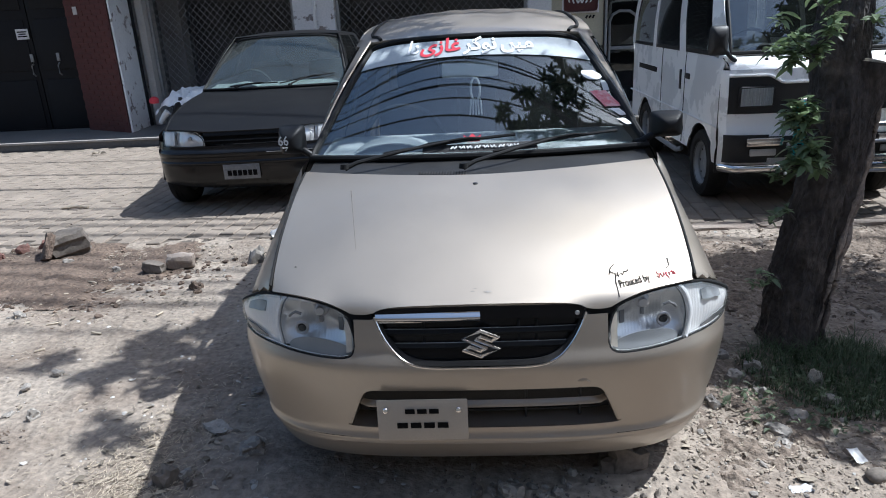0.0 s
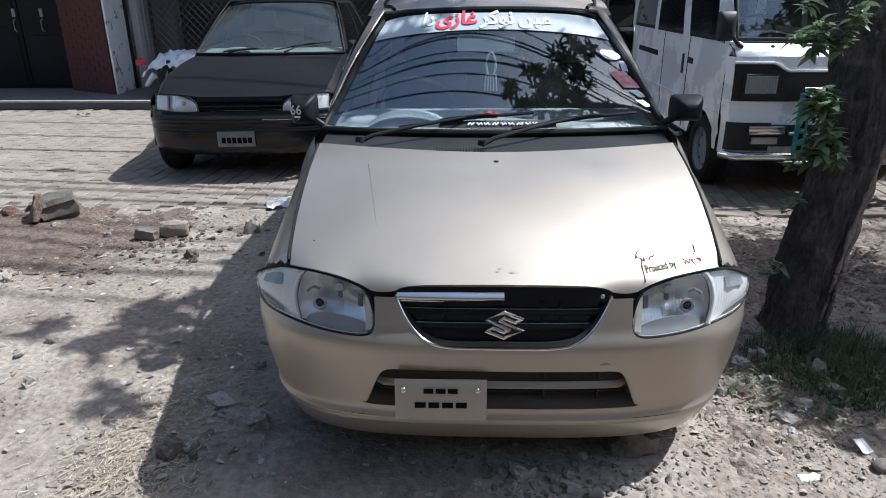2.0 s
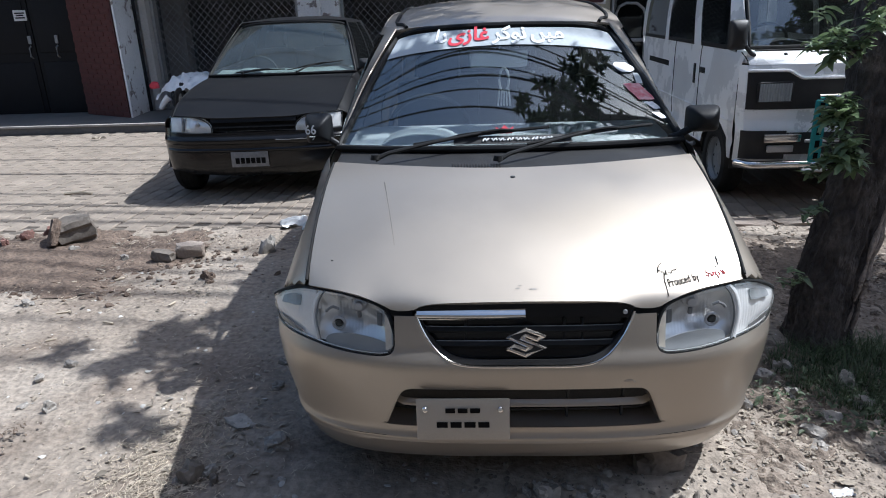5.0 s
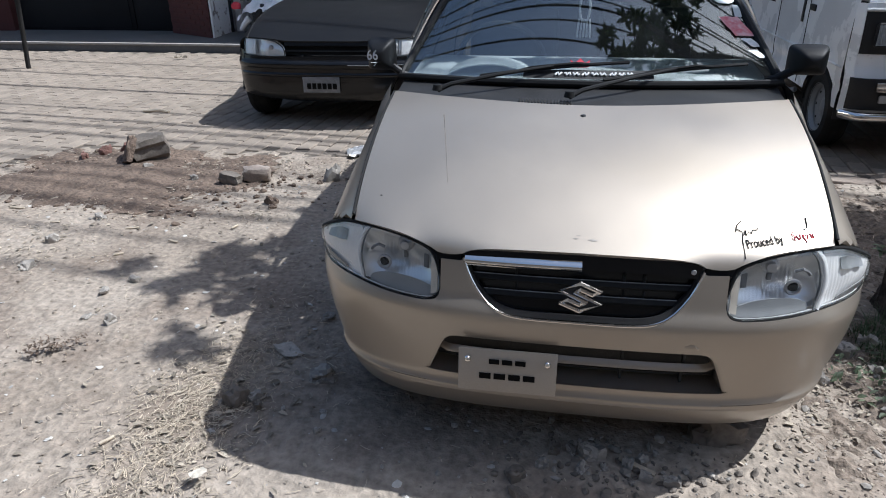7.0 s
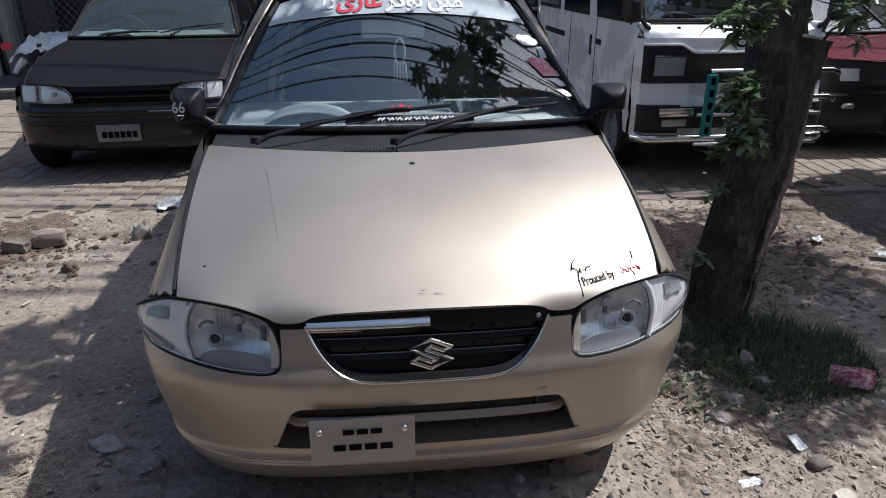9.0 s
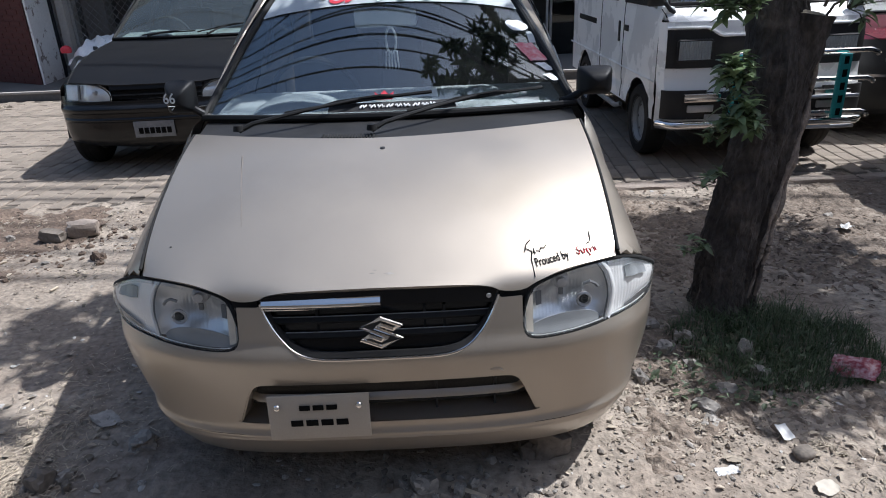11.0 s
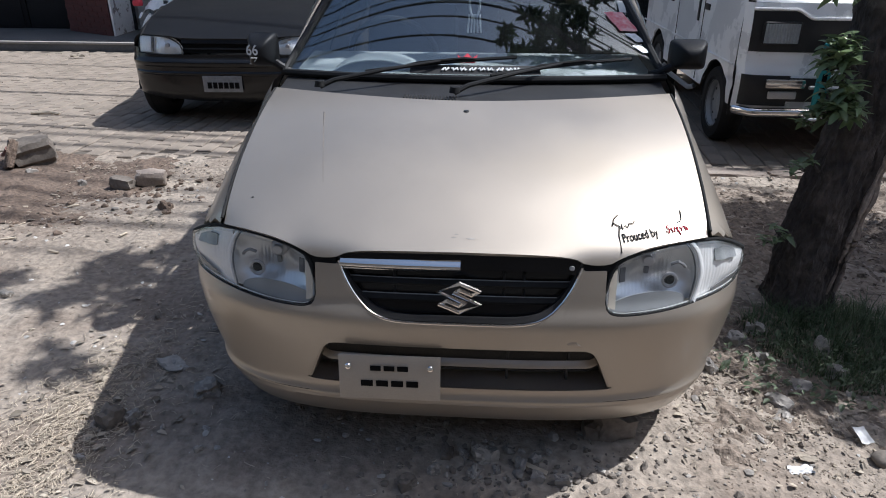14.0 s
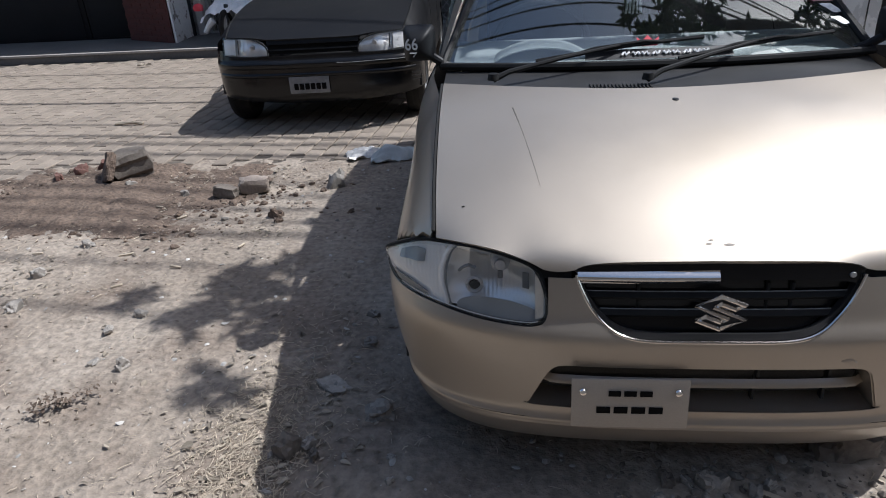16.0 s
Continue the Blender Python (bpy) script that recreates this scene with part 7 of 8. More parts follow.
rg = random.Random(11)
vs, fs = [], []
count = 0
while count < 5200:
    x, y = rg.uniform(0.9, 2.0), rg.uniform(0.32, 1.2)
    if not in_grass(x, y):
        continue
    count += 1
    z = ground_z(x, y) - 0.005
    d = 1 - min(((x - 1.46) / 0.5) ** 2 + ((y - 0.85) / 0.42) ** 2, 1)
    h = rg.uniform(0.02, 0.07) + 0.09 * d * rg.random() ** 1.5
    a, lean, w = rg.uniform(0, 6.28), rg.uniform(0.2, 1.3), rg.uniform(0.0014, 0.0030)
    dx, dy = math.cos(a), math.sin(a)
    o = len(vs)
    for t in (0, 0.5, 1.0):
        px, py, pz = x + dx * lean * h * t * t, y + dy * lean * h * t * t, z + h * t * (1 - 0.25 * lean * t)
        ww = w * (1 - 0.9 * t)
        vs += [(px - dy * ww, py + dx * ww, pz), (px + dy * ww, py - dx * ww, pz)]
    fs += [(o, o + 1, o + 3, o + 2), (o + 2, o + 3, o + 5, o + 4)]
me = bpy.data.meshes.new("grass")
me.from_pydata(vs, [], fs)
me.materials.append(GRASS)
tagged(new("grass", me), "thick dark green grass round the tree's foot", "grass", kind="stuff")

shape = leaf_mesh(1.0, 0.34, 0.25)
base = [v.co.copy() for v in shape.verts]
idx = {v: i for i, v in enumerate(shape.verts)}
bf = [tuple(idx[v] for v in f.verts) for f in shape.faces]
shape.free()


def scatter_leaves(name, n, place, size, mat, label, category, flat, seed):
    rg = random.Random(seed)
    vs, fs = [], []
    while n:
        x, y = place(rg)
        n -= 1
        m = Matrix.Translation((x, y, ground_z(x, y) + rg.uniform(0.002, 0.012) + (0 if flat else rg.uniform(0.0, 0.05)))) @ pose(0, 0, 0, rg.uniform(-12, 18) if flat else rg.uniform(-20, 60), rg.uniform(-25, 25), rg.uniform(0, 360)) @ Matrix.Diagonal((rg.uniform(0.6, 1.2), 1, 1, 1)) @ Matrix.Scale(rg.uniform(*size), 4)
        o = len(vs)
        vs += [m @ p for p in base]
        fs += [tuple(o + i for i in f) for f in bf]
    me = bpy.data.meshes.new(name)
    me.from_pydata(vs, [], fs)
    me.materials.append(mat)
    return tagged(new(name, me), label, category, kind="stuff")


def weed_place(rg):
    while True:
        x, y = rg.uniform(0.9, 1.95), rg.uniform(0.30, 1.0)
        u, v = (x - 1.22) / 0.32, (y - 0.60) / 0.24
        if u * u + v * v < 1:
            return x, y


scatter_leaves("weeds", 330, weed_place, (0.012, 0.034), WEED, "low broad-leaved weeds among the grass", "weeds", False, 3)


TWIG_SPOTS = ((-2.3, 2.55, 0.16), (-3.1, 2.2, 0.22), (-2.7, 2.0, 0.20), (-2.74, 1.42, 0.10), (-2.64, 1.16, 0.10), (-2.46, 1.72, 0.14), (-1.72, 1.8, 0.10), (1.33, 0.21, 0.04), (1.41, -0.01, 0.07), (1.9, 1.95, 0.25))


def litter_place(rg):
    c = rg.random()
    if c < 0.14:
        q = TWIG_SPOTS[rg.randrange(len(TWIG_SPOTS))]
        return rg.gauss(q[0], q[2]), rg.gauss(q[1], q[2] * 0.6)
    if c < 0.35:
        return rg.gauss(1.0, 0.35), rg.gauss(0.75, 0.4)
    if c < 0.6:
        return rg.gauss(-1.15, 0.15), rg.gauss(0.1, 0.5)
    if c < 0.8:
        return rg.uniform(-4.2, -1.0), rg.gauss(2.6, 0.15)
    return rg.uniform(-4.2, 3.0), rg.uniform(-0.8, 2.7)


scatter_leaves("leaf_litter", 1900, litter_place, (0.010, 0.036), DRY_LEAF, "scattered dry leaves and husks", "litter", True, 4)


scatter_leaves("leaf_scraps", 800, lambda rg: (rg.gauss(1.08, 0.28), rg.gauss(0.45, 0.25)), (0.006, 0.022), DRY_LEAF, "dry leaf scraps in the earth beside the car", "leaves", True, 8)
scatter_leaves("leaf_mould", 1500, lambda rg: (rg.gauss(1.95, 0.38), min(rg.gauss(2.0, 0.40), 2.78)), (0.012, 0.036), MOULD, "brown rotting leaves between tree and kerb", "leaves", True, 6)


CLUMP = (-1.93, 0.37)
scatter_leaves("straw_clump", 150, lambda rg: (lambda q: (CLUMP[0] + q + rg.gauss(0, 0.018), CLUMP[1] + 0.8 * q + rg.gauss(0, 0.018)))(rg.gauss(0, 0.05)), (0.007, 0.022), MOULD, "brown clump of rotting straw on the dirt", "straw", False, 9)


# ---- gravel, chips and straw ----
def scatter_stones(name, n, place, size, mat, label, category, flat, seed):
    rg = random.Random(seed)
    vs, fs = [], []
    ico = bmesh.new()
    bmesh.ops.create_icosphere(ico, subdivisions=1, radius=1.0)
    base = [v.co.copy() for v in ico.verts]
    idx = {v: i for i, v in enumerate(ico.verts)}
    bf = [tuple(idx[v] for v in f.verts) for f in ico.faces]
    ico.free()
    while n:
        x, y = place(rg)
        if y > pave_edge(x) - 0.02:
            continue
        n -= 1
        s = size[0] * (size[1] / size[0]) ** (rg.random() ** 2.2)
        m = Matrix.Translation((x, y, ground_z(x, y) + 0.12 * s)) @ pose(0, 0, 0, rg.uniform(-20, 20), rg.uniform(-20, 20), rg.uniform(0, 360)) @ Matrix.Diagonal((s * rg.uniform(0.8, 1.4), s * rg.uniform(0.6, 1.0), s * (flat if flat else rg.uniform(0.45, 0.8)), 1))
        o = len(vs)
        vs += [m @ (p * rg.uniform(0.72, 1.12)) for p in base]
        fs += [tuple(o + i for i in f) for f in bf]
    me = bpy.data.meshes.new(name)
    me.from_pydata(vs, [], fs)
    me.materials.append(mat)
    return tagged(new(name, me), label, category, kind="stuff")


def anywhere(rg):
    return rg.uniform(-4.6, 3.6), rg.uniform(-1.1, 2.85)


def rubble_place(rg):
    if rg.random() < 0.45:
        return rg.gauss(0.30, 0.32), rg.gauss(0.06, 0.15)
    return (rg.gauss(0.75, 0.45), rg.gauss(0.25, 0.30)) if rg.random() < 0.5 else (rg.gauss(-2.7, 0.6), rg.gauss(2.3, 0.3))


def crust_place(rg):
    c = rg.random()
    if c < 0.15:
        return rg.gauss(1.0, 0.40), rg.gauss(0.15, 0.35)
    if c < 0.60:
        return rg.gauss(-2.1, 0.9), rg.gauss(1.3, 0.8)
    return anywhere(rg)


scatter_stones("dirt_crust", 3000, crust_place, (0.003, 0.015), DIRT, "flakes of dried dirt crust", "dirt", 0.22, 28)
scatter_stones("gravel", 1100, anywhere, (0.003, 0.014), STONE, "fine loose gravel on the dirt", "gravel", 0, 21)
scatter_stones("clods", 3200, anywhere, (0.003, 0.010), DIRT, "small pale clods of dried earth", "clods", 0, 22)
def soil_place(rg):
    return rg.gauss(-2.80, 0.50), rg.gauss(2.30, 0.26)


scatter_stones("soil_crumbs", 2200, soil_place, (0.004, 0.030), SOIL, "crumbs of dark dug-up soil", "soil", 0, 27)
scatter_stones("loose_soil", 1500, lambda rg: (rg.gauss(0.98, 0.20), rg.gauss(0.36, 0.22)), (0.002, 0.006), EARTH, "dark crumbled soil beside the car", "soil", 0.4, 29)
scatter_stones("earth_clods", 380, lambda rg: (rg.gauss(1.05, 0.28), rg.gauss(0.38, 0.26)), (0.004, 0.018), DIRT, "lumps of brown earth beside the car", "earth", 0, 37)
# Darker stones: the car's shade is put into their colour.
scatter_stones("shade_stones", 260, lambda rg: (rg.gauss(0.25, 0.26), rg.gauss(0.06, 0.09)), (0.004, 0.020), MUDDY_SHADED, "small stones coloured dark for the shade before the car", "stones", 0, 38)
scatter_stones("rubble", 330, rubble_place, (0.004, 0.024), STONE, "loose stone rubble round the car and soil", "rubble", 0, 23)
scatter_stones("chips", 1500, anywhere, (0.003, 0.018), CHIP, "pale chips of plaster on the dirt", "chips", 0.22, 24)
rg = random.Random(31)
vs, fs = [], []
for i in range(11000):
    x, y = (rg.gauss(-1.24, 0.10), rg.gauss(0.12, 0.26)) if i > 8500 else litter_place(rg) if i % 2 else anywhere(rg)
    if y > pave_edge(x) or (abs(x) < 0.95 and y < 0.2 and i % 4):
        continue
    l, a, w = 0.008 + 0.040 * rg.random() ** 2.5, rg.uniform(0, 6.28), rg.uniform(0.0006, 0.0016)
    z = ground_z(x, y) + 0.006
    dx, dy = math.cos(a), math.sin(a)
    o = len(vs)
    for t in (-0.5, 0, 0.5):
        px, py, pz = x + dx * l * t - dy * l * 0.2 * t * t, y + dy * l * t + dx * l * 0.2 * t * t, z + rg.uniform(0, 0.006)
        vs += [(px - dy * w, py + dx * w, pz), (px + dy * w, py - dx * w, pz), (px, py, pz + w)]
    for k in (0, 3):
        fs += [(o + k, o + k + 3, o + k + 5, o + k + 2), (o + k + 2, o + k + 5, o + k + 4, o + k + 1)]
me = bpy.data.meshes.new("straw")
me.from_pydata(vs, [], fs)
me.materials.append(WOOD)
tagged(new("straw", me), "bits of straw and twig on the dirt", "straw", kind="stuff")

# single rocks
# under the bumper and beside the tree, on the open dirt, by the soil, in the car's shade
BUMPER_ROCKS = [(0.455, 0.235, 0.085, 0.085), (0.50, 0.30, 0.045, 0.04), (0.53, 0.36, 0.05, 0.04), (0.07, 0.11, 0.038, 0.03), (-0.14, 0.0, 0.035, 0.025), (-0.03, 0.12, 0.03, 0.02), (-0.13, -0.07, 0.03, 0.02), (-0.86, 0.38, 0.05, 0.032), (-1.1, 0.21, 0.046, 0.042), (-1.02, 0.19, 0.026, 0.026), (0.3, 0.02, 0.03, 0.02), (1.02, 0.8, 0.045, 0.035), (1.08, 0.68, 0.035, 0.025), (1.12, 0.86, 0.045, 0.035), (1.02, 0.98, 0.04, 0.03)]
DIRT_ROCKS = [(1.31, 0.74, 0.05, 0.045), (1.04, 0.43, 0.05, 0.02), (1.15, 0.52, 0.04, 0.018), (1.03, 0.35, 0.04, 0.015), (0.87, 0.61, 0.035, 0.025), (-1.73, 2.0, 0.045, 0.035), (-1.69, 1.93, 0.028, 0.02), (-2.54, 1.0, 0.045, 0.025), (-2.61, 1.66, 0.05, 0.02), (-2.66, 1.32, 0.04, 0.035), (-1.83, 0.59, 0.028, 0.03), (-2.03, 0.84, 0.032, 0.018), (-1.96, 0.96, 0.03, 0.02)]
SOIL_ROCKS = [(-2.41, 2.36, 0.032, 0.03), (-2.96, 2.24, 0.045, 0.02), (-0.99, 0.97, 0.03, 0.02), (0.08, 0.11, 0.04, 0.03), (-3.32, 2.76, 0.05, 0.05), (-3.42, 2.66, 0.045, 0.04), (-3.18, 2.82, 0.05, 0.055), (-2.86, 2.56, 0.04, 0.035), (2.27, 1.66, 0.03, 0.02), (2.44, 2.2, 0.03, 0.02), (1.3, 0.6, 0.045, 0.03), (-1.97, 0.63, 0.03, 0.012)]
SHADE_ROCKS = [(-1.04, 0.52, 0.075, 0.016), (-0.96, 0.77, 0.03, 0.02), (-1.05, 0.235, 0.03, 0.024), (-0.93, 0.19, 0.014, 0.012), (-0.79, 0.19, 0.015, 0.012), (-0.78, 0.1, 0.014, 0.012), (-1.15, 0.18, 0.014, 0.014), (-1.115, 0.05, 0.018, 0.01), (0.075, 0.105, 0.026, 0.024), (0.185, 0.085, 0.030, 0.022), (0.02, 0.115, 0.02, 0.018), (-0.065, 0.05, 0.022, 0.02), (0.05, 0.045, 0.024, 0.018), (0.115, 0.06, 0.018, 0.016), (0.235, 0.04, 0.024, 0.018), (0.23, 0.11, 0.022, 0.016)]
for i, (x, y, s, h) in enumerate(BUMPER_ROCKS + DIRT_ROCKS + SOIL_ROCKS + SHADE_ROCKS):
    bm = rock((s, s * (0.62 + 0.3 * ((i * 37) % 10) / 10), h), i + 1, 1.0, 3, 0.75)
    # Rocks under the bumper take a darker colour that paints in its shadow.
    single("rock", bm, RED_BRICK if i in (32, 33, 34) else (SOIL if i in (20, 21) else MUDDY_SHADED if i in (0, 1, 2, 4, 5, 6, 8, 9) else STONE), "broken grey stone lying on the dirt" if i not in (32, 33, 34, 20, 21) else ("dark clod of earth on the dirt" if i in (20, 21) else "piece of broken red brick"), "rock", "loose rocks", m=pose(x, y, ground_z(x, y) + 0.25 * h, 0, 0, (i * 53) % 360), sharp=22)
single("rock", rock((0.055, 0.045, 0.085), 51, 1.0, 2, 0.9), STONE, "sharp lump of pale stone on the dirt", "rock", "loose rocks", m=pose(-1.50, 2.46, 0.02, 0, 16, 30), sharp=12)
single("flat_stone", rock((0.042, 0.031, 0.026), 61, 0.8), MUDDY_SHADED, "smooth flat stone beside a scrap of paper", "rock", m=pose(1.242, 0.168, 0.012, 8, 0, 20), sharp=60)


# broken kerb block and bricks
def rough_block(size, seed, layers=0):
    bm = bmesh.new()
    bmesh.ops.create_cube(bm, size=1.0)
    bmesh.ops.subdivide_edges(bm, edges=bm.edges[:], cuts=5, use_grid_fill=True)
    for v in bm.verts:
        p = v.co.copy()
        n = noise.noise(p * 2.6 + Vector((seed, seed * 2, 1))) * 0.16 + noise.noise(p * 7 + Vector((seed, 0, 1))) * 0.07 - 0.22 * (8 * abs(p.x * p.y * p.z)) ** 1.5
        v.co = Vector((p.x * size[0], p.y * size[1], p.z * size[2])) * (1 + n)
        if layers:
            v.co.y += 0.012 * math.sin(p.z * layers * 6.28) * (p.y < 0)
    return bm


single("broken_kerb_block", rough_block((0.23, 0.16, 0.19), 3, 2.2), MUDDY_SHADED, "broken concrete kerb block tipped on the soil", "block", m=pose(-2.925, 2.72, 0.080, 6, -10, 30), sharp=20)
# Soil-dark colour paints in the shaded left face of the block.
single("block_shaded_face", rough_block((0.19, 0.060, 0.19), 7), SOIL, "dark broken slab standing for the block's shaded left face", "slab", m=pose(-3.040, 2.64, 0.085, -24, -22, -48), sharp=20)
single("brick", rough_block((0.17, 0.11, 0.085), 12), BRICK, "dusty pale brick lying on the dirt", "brick", m=pose(-1.99, 2.40, 0.040, 0, 4, 16), sharp=20)
single("brick", rough_block((0.14, 0.075, 0.07), 15), MUDDY_SHADED, "rough broken half brick beside another", "brick", m=pose(-2.13, 2.31, 0.030, 0, 7, -8), sharp=20)


# ---- litter ----
def crumple(w, h, fold, seed, n=10):
    return grid(lambda u, v: (w * (u - 0.5), h * (v - 0.5), 0.004 + fold * abs(noise.noise(Vector((u * 3 + seed, v * 3, seed)))) + fold * 0.5 * abs(noise.noise(Vector((u * 7, v * 7 + seed, 2))))), n, n, 0.0012)


def soft_sheet(w, h, curl, seed, bend=0.0, rounded=0.0, n=14, dome=0.0):
    """A thin limp sheet: softly curled, with corners drawn in as far as rounded says."""
    def at(u, v):
        a, b = 2 * u - 1, 2 * v - 1
        x = a * lerp(1.0, math.sqrt(1 - b * b / 2), rounded)
        y = b * lerp(1.0, math.sqrt(1 - a * a / 2), rounded)
        k = 1 + 0.12 * noise.noise(Vector((a * 1.5 + seed, b * 1.5, 3)))
        z = curl * (noise.noise(Vector((a * 1.3 + seed, b * 1.3, seed))) + 0.35 * noise.noise(Vector((a * 4 + seed, b * 4, 1)))) + bend * a * a + dome * max(0.0, 1 - a * a) * max(0.0, 1 - b * b)
        return (w / 2 * x * k, h / 2 * y * k, 0.003 + abs(z))
    return grid(at, n, n, 0.0012)


single("paper_scrap", soft_sheet(0.042, 0.060, 0.004, 1, 0.006, 0.0), PAPER, "small white scrap of paper on the dirt", "paper", m=pose(1.228, 0.268, 0.012, 14, 6, 10))
single("crisp_packet", soft_sheet(0.150, 0.095, 0.010, 4, 0.0, 0.15, 16, 0.018), PACKET, "flat dirty red and white plastic packet by the grass", "packet", m=pose(1.635, 0.575, 0.036, 26, -8, -40))
single("paper_scrap", soft_sheet(0.085, 0.055, 0.022, 6, 0.008, 0.3), PAPER, "crumpled white paper on the dirt", "paper", m=pose(2.40, 1.96, 0.012, 0, 0, 20))
single("paper_scrap", soft_sheet(0.105, 0.06, 0.022, 8, 0.008, 0.3), PAPER, "crumpled white paper on the dirt", "paper", m=pose(2.64, 1.72, 0.012, 0, 0, -20))
single("plastic_scrap", crumple(0.072, 0.032, 0.016, 9, 12), PAPER, "crumpled pale plastic scrap on the dirt", "plastic", m=pose(0.98, 0.105, 0.008, 0, 0, 10))
single("paper_scrap", soft_sheet(0.045, 0.018, 0.008, 13, 0.004, 0.5), PAPER, "torn white paper strip on the dirt", "paper", m=pose(1.16, -0.045, 0.010, 0, 0, -20))
single("dry_leaf", soft_sheet(0.068, 0.056, 0.005, 14, 0.004, 0.9), PALE_LEAF, "pale dry leaf lying flat", "leaf", m=pose(1.232, 0.022, 0.010, 4, 0, 30))
single("dry_leaf", soft_sheet(0.05, 0.036, 0.006, 15, 0.004, 0.8), PALE_LEAF, "pale dry leaf lying flat", "leaf", m=pose(-1.05, -0.16, 0.012, 0, 0, 40))
single("dry_leaf", soft_sheet(0.055, 0.030, 0.006, 25, 0.004, 0.6), DRY_LEAF, "brown dry leaf lying flat", "leaf", m=pose(1.02, 0.155, 0.012, 0, 0, -10))
for x, y, turn_ in ((0.935, -0.100, 20), (1.035, -0.112, -35)):
    bowl = lathe([(0, 0.0), (0.024, 0.003), (0.040, 0.014), (0.047, 0.030), (0.048, 0.034), (0.042, 0.031), (0.034, 0.016), (0.020, 0.008), (0, 0.006)], 26)
    for v in bowl.verts:
        p = v.co.copy()
        n = noise.noise(p * 38 + Vector((turn_, 0, 0))) + 0.5 * noise.noise(p * 95 + Vector((0, turn_, 0)))
        v.co = Vector((p.x * (1 + 0.22 * n), p.y * (0.80 + 0.25 * n), p.z + 0.014 * n * p.z / 0.03))
    single("dry_husk", bowl, HUSK, "crumpled dry earth-coloured husk lying on the dirt", "husk", "dry husks", m=pose(x, y, ground_z(x, y) + 0.004, 12, -8, turn_), sharp=25)
single("plastic_bag", soft_sheet(0.34, 0.20, 0.045, 17, 0.0, 0.5, 34, 0.075), POLY, "pale plastic bag lying beside the car", "bag", m=pose(-1.21, 2.93, 0.018, 0, 0, 16))
single("paper_sheet", soft_sheet(0.26, 0.15, 0.040, 19, 0.0, 0.4, 30, 0.05), PAPER, "crumpled white paper on the paving edge", "paper", m=pose(-1.43, 2.98, 0.018, 0, 0, 26))
for i, (x, y, l, a) in enumerate(((-2.57, 1.96, 0.11, 14), (-3.09, 1.92, 0.10, 80), (-2.35, 1.55, 0.07, 30), (-1.42, -0.05, 0.05, 60), (0.21, 0.08, 0.11, -28), (-2.9, 1.2, 0.06, 10), (-2.2, 1.2, 0.05, 40), (-2.75, 0.75, 0.08, 65), (-2.62, 1.83, 0.07, -20), (-2.28, 2.02, 0.06, 50), (-3.22, 1.74, 0.09, 5), (-2.95, 1.98, 0.05, -55), (-2.12, 1.78, 0.05, 25), (-3.45, 2.05, 0.08, 70), (-2.48, 2.18, 0.06, -5), (-3.30, 1.45, 0.06, -40), (-1.78, 1.62, 0.05, 75), (-2.02, 1.40, 0.06, -15), (-3.62, 1.88, 0.07, 35), (-2.82, 1.55, 0.05, 12))):
    single("wood_chip", box((l, 0.006 + l * 0.1, 0.007), (0, 0, 0), 0.002), WOOD, "thin dry wood chip lying on the dirt", "wood chip", "wood chips", m=pose(x, y, ground_z(x, y) + 0.008, 3, 2, a))
single("stray_leaf", crumple(0.16, 0.05, 0.05, 23), DRY_LEAF, "dark dry leaf on the pavers", "leaf", m=pose(-4.95, 6.75, PAVE_Z + 0.01, 0, 0, 20))
single("stray_twig", tube([(-3.75, 3.95, PAVE_Z + 0.012), (-3.60, 3.96, PAVE_Z + 0.02), (-3.50, 3.94, PAVE_Z + 0.012)], 0.012, 6), WOOD, "short dry stick on the pavers", "stick")

# ---- motorcycle under a silver cover beside the shop ----
bike = thing("motorcycle", pose(-4.28, 8.1, 0.10), "parked motorcycle half covered with a silver sheet", "motorcycle")
for y in (-0.30, 0.72):
    w = part("wheel", lathe([(0.16, -0.03), (0.19, -0.035), (0.22, -0.015), (0.225, 0), (0.22, 0.015), (0.19, 0.035), (0.16, 0.03)], 28, pose(0.02, y, 0.225, 0, 90, 0)), RUBBER, bike)
    part("spokes", lathe([(0.0, 0.02), (0.03, 0.02), (0.16, 0.004), (0.16, -0.004), (0.03, -0.02), (0, -0.02)], 18, pose(0.02, y, 0.225, 0, 90, 0)), STEEL, w)
part("mudguard", tube([(-0.28 + 0.13 * t, -0.32 + 0.02 * t, 0.17 + 0.20 * t - 0.05 * t * t) for t in np.linspace(0, 1, 8)], lambda t: 0.03 + 0.02 * t, 8), WHITE_INK, bike, "white mudguard")
part("fork", tube([(0.02, -0.30, 0.22), (0.02, -0.20, 0.50)], 0.03, 8), PLASTIC, bike)
part("seat", box((0.24, 0.55, 0.10), (-0.05, 0.38, 0.50), 0.04), PLASTIC, bike)
part("engine", rock((0.16, 0.20, 0.16), 9, 1.0, 2, 0.2), STEEL, bike).matrix_basis = pose(-0.05, 0.10, 0.34)
part("tail_lamp", rock((0.075, 0.07, 0.065), 6, 1.0, 2, 0.1), RED_INK, bike, "red lamp cover").matrix_basis = pose(-0.36, -0.22, 0.47)
part("silver_sheet", grid(lambda u, v: (lerp(-0.34, 0.75, u), lerp(-0.30, 0.60, v), 0.57 - 0.12 * smooth01((0.14 - u) / 0.14) + 0.05 * noise.noise(Vector((u * 6, v * 6, 3))) + 0.06 * noise.noise(Vector((u * 13, v * 9, 1))) - 0.16 * (1 - v) ** 3), 44, 40, 0.003), CLOTH, bike, "crinkled silver cover sheet")

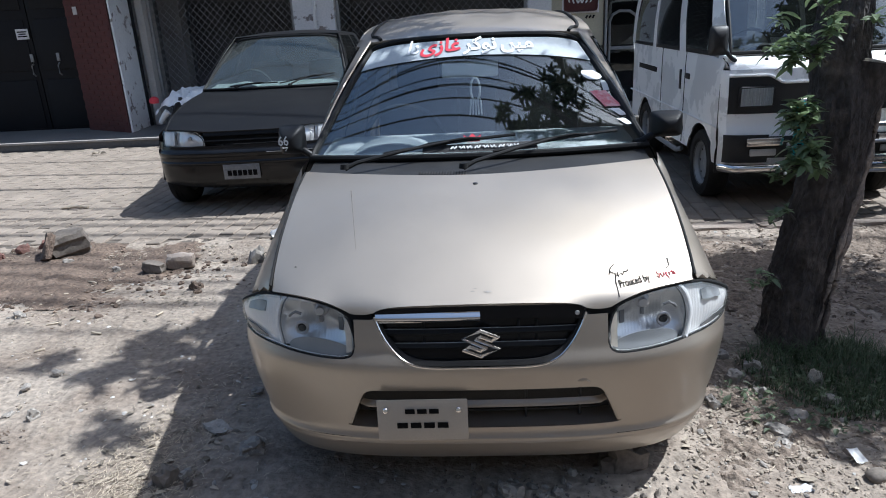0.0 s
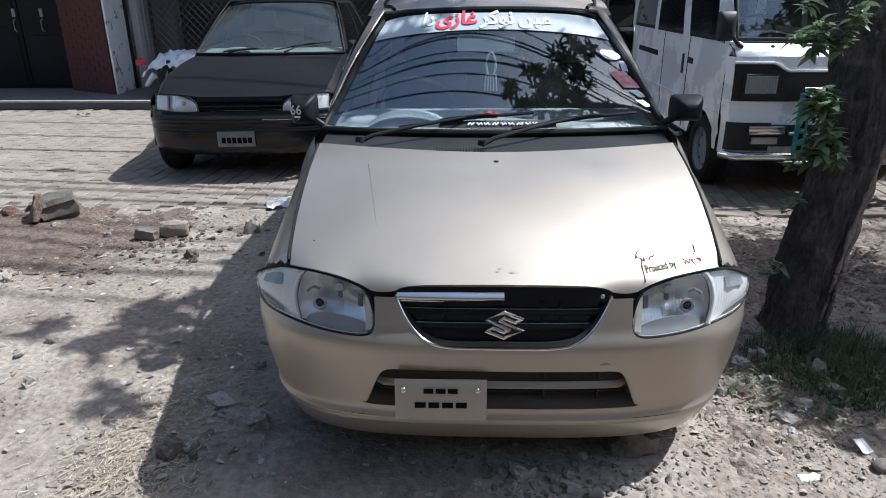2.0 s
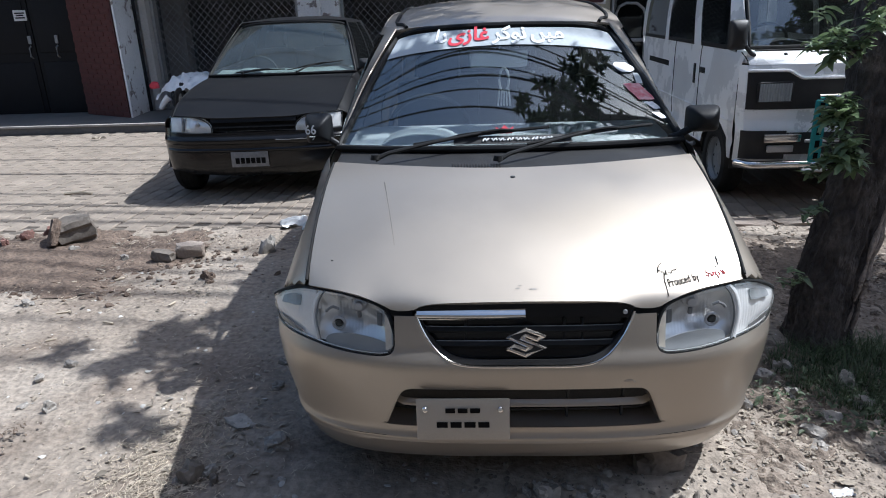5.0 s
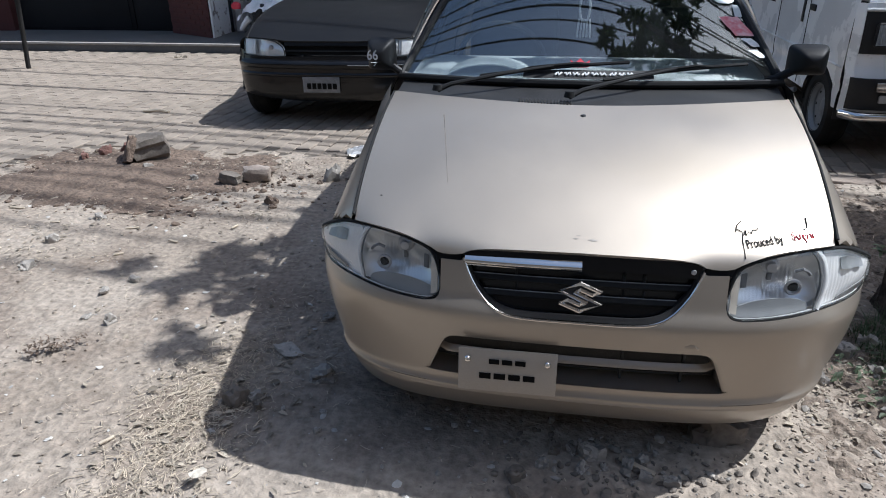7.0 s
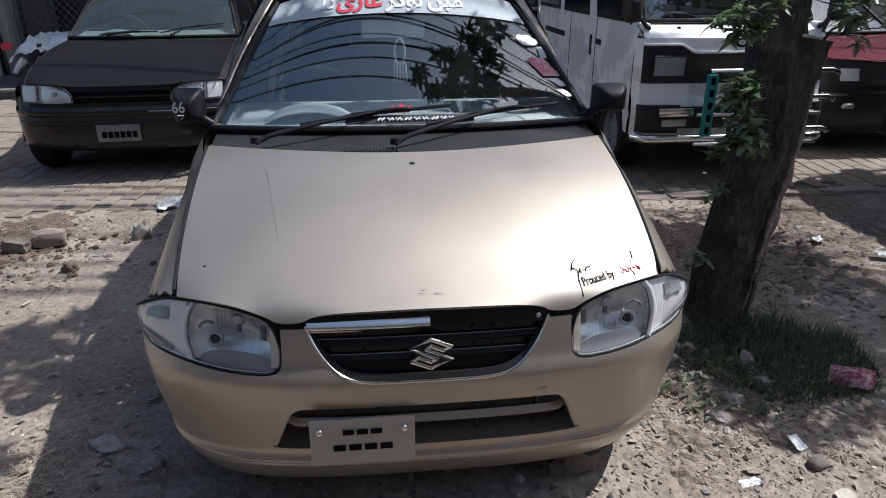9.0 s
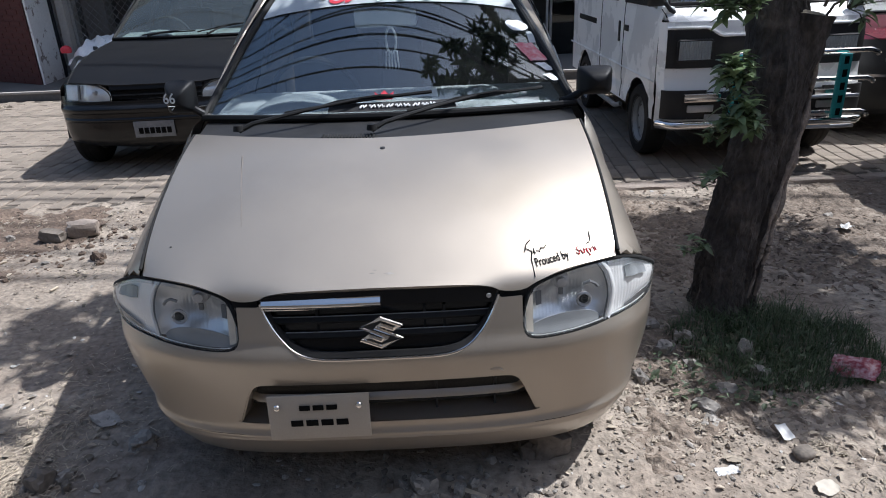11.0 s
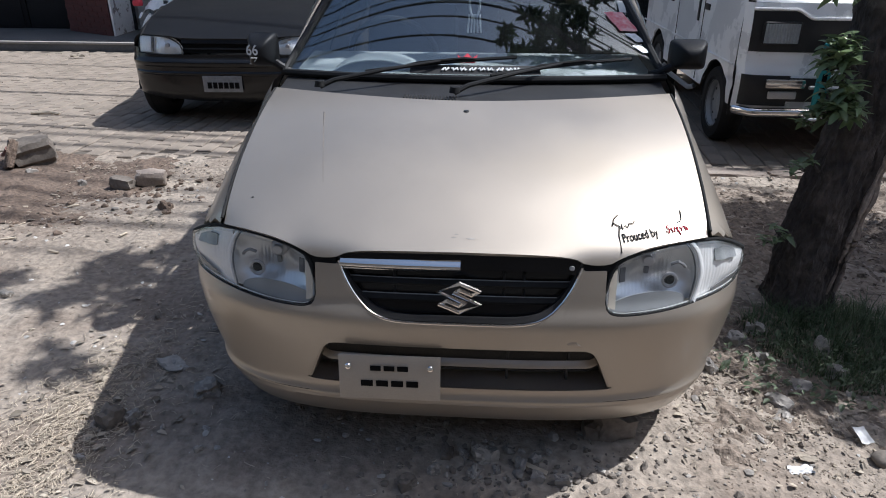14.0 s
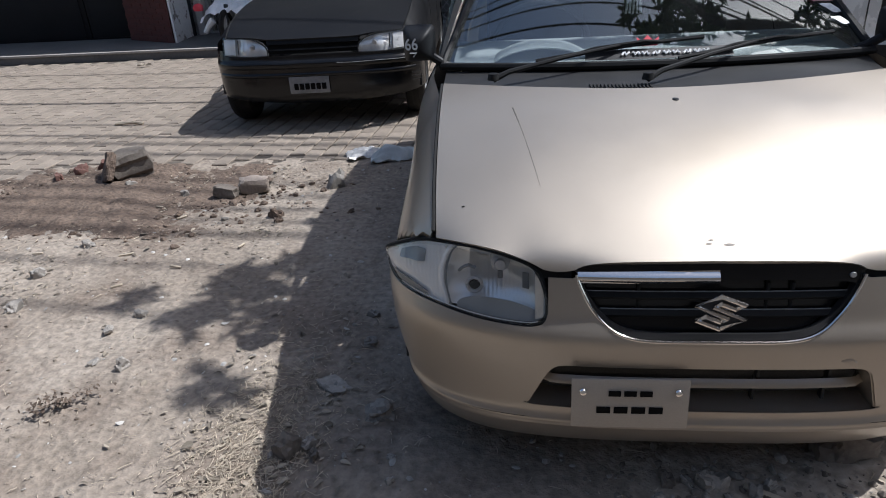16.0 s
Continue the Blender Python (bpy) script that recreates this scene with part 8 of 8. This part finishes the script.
# ---- kerb stones and pavers ----
kerb = thing("kerb", pose(0, 0, 0), "row of worn pale kerb stones along the paving", "kerb", kind="structure")
kinds = []
for k in range(3):
    bm = rough_block((0.56, 0.13, 0.09), 30 + k)
    m_ = bpy.data.meshes.new("kerb_stone")
    bm.to_mesh(m_)
    bm.free()
    m_.materials.append(BRICK)
    kinds.append(m_)
rg = random.Random(41)
for i in range(8, 14):
    ob = new("kerb_stone", kinds[i % 3])
    ob.parent = kerb
    x = -3.3 + i * 0.545
    ob.matrix_basis = pose(x, 2.825 + rg.uniform(-0.008, 0.008), (-0.018 if x > 0.8 else -0.026) + rg.uniform(-0.004, 0.006), rg.uniform(-4, 4), rg.uniform(-1, 1), rg.uniform(-1.5, 1.5))

PW, PL, JX, JY = 0.1105, 0.2035, 0.118, 0.212
kinds = []
for k in range(4):
    bm = bmesh.new()
    z0, z1, c = -0.03, 0.0, 0.006
    for zz, inset in ((z0, 0.0), (z1 - c, 0.0), (z1, c)):
        for sx, sy in ((-1, -1), (1, -1), (1, 1), (-1, 1)):
            bm.verts.new((sx * (PW / 2 - inset), sy * (PL / 2 - inset), zz + 0.002 * math.sin(k * 3 + sx * 2 + sy)))
    bm.verts.ensure_lookup_table()
    v = bm.verts
    for o in (0, 4):
        for j in range(4):
            bm.faces.new((v[o + j], v[o + (j + 1) % 4], v[o + 4 + (j + 1) % 4], v[o + 4 + j]))
    bm.faces.new((v[8], v[9], v[10], v[11]))
    m_ = bpy.data.meshes.new("paver")
    bm.to_mesh(m_)
    bm.free()
    m_.materials.append(PAVER)
    kinds.append(m_)
paving = thing("pavement_blocks", pose(0, 0, 0), "grey concrete block paving in running bond", "pavement", kind="structure")
turn = Matrix.Rotation(radians(-4.0), 4, "Z")
rg = random.Random(43)
vs, fs, made = [], [], 0
for i in range(-95, 75):
    for j in range(-8, 26):
        c = turn @ Vector((i * JX, 3.0 + (j + 0.5 * (i % 2)) * JY, 0))
        if not (pave_edge(c.x) + 0.09 < c.y < PAVE_Y1 - 0.10) or not -10 < c.x < 7:
            continue
        m = Matrix.Translation((c.x, c.y, PAVE_Z + rg.uniform(-0.004, 0.002))) @ turn @ pose(0, 0, 0, rg.uniform(-0.6, 0.6), rg.uniform(-0.8, 0.8), rg.uniform(-1.2, 1.2))
        near = (-3.9 < c.x < -0.75 and c.y < 4.35) or (1.25 < c.x < 3.1 and c.y < 3.35)
        k = rg.randrange(4)
        if near and made < 300:
            ob = new("paver", kinds[k])
            ob.parent = paving
            ob.matrix_basis = m
            made += 1
        else:
            o = len(vs)
            vs += [m @ q.co for q in kinds[k].vertices]
            fs += [tuple(o + q for q in f.vertices) for f in kinds[k].polygons]
me = bpy.data.meshes.new("paver_field")
me.from_pydata(vs, [], fs)
me.materials.append(PAVER)
ob = new("paver_field", me)
ob.parent = paving
tagged(ob, "rest of the block paving", kind="stuff")

# brick courses of the red pier, thickly painted over
bm = box((0.222, 0.016, 0.066), (0, 0, 0), 0.004)
m_ = bpy.data.meshes.new("brick")
bm.to_mesh(m_)
bm.free()
m_.materials.append(RED_WALL)
pa, pb = Vector((-6.13, 8.66, 0)), Vector((-5.20, 8.12, 0))
along = (pb - pa).normalized()
face_turn = math.degrees(math.atan2(along.y, along.x))
rg = random.Random(47)
for row in range(28):
    for k in range(5):
        d = 0.115 + k * 0.232 - (0.116 if row % 2 else 0.0)
        if d < 0.11 or d > 0.97:
            continue
        p = pa + along * d
        ob = new("brick", m_)
        ob.parent = pier_red
        ob.matrix_basis = pose(p.x, p.y, F0 + 0.045 + row * 0.076, rg.uniform(-0.5, 0.5), rg.uniform(-0.4, 0.4), face_turn + rg.uniform(-0.5, 0.5))
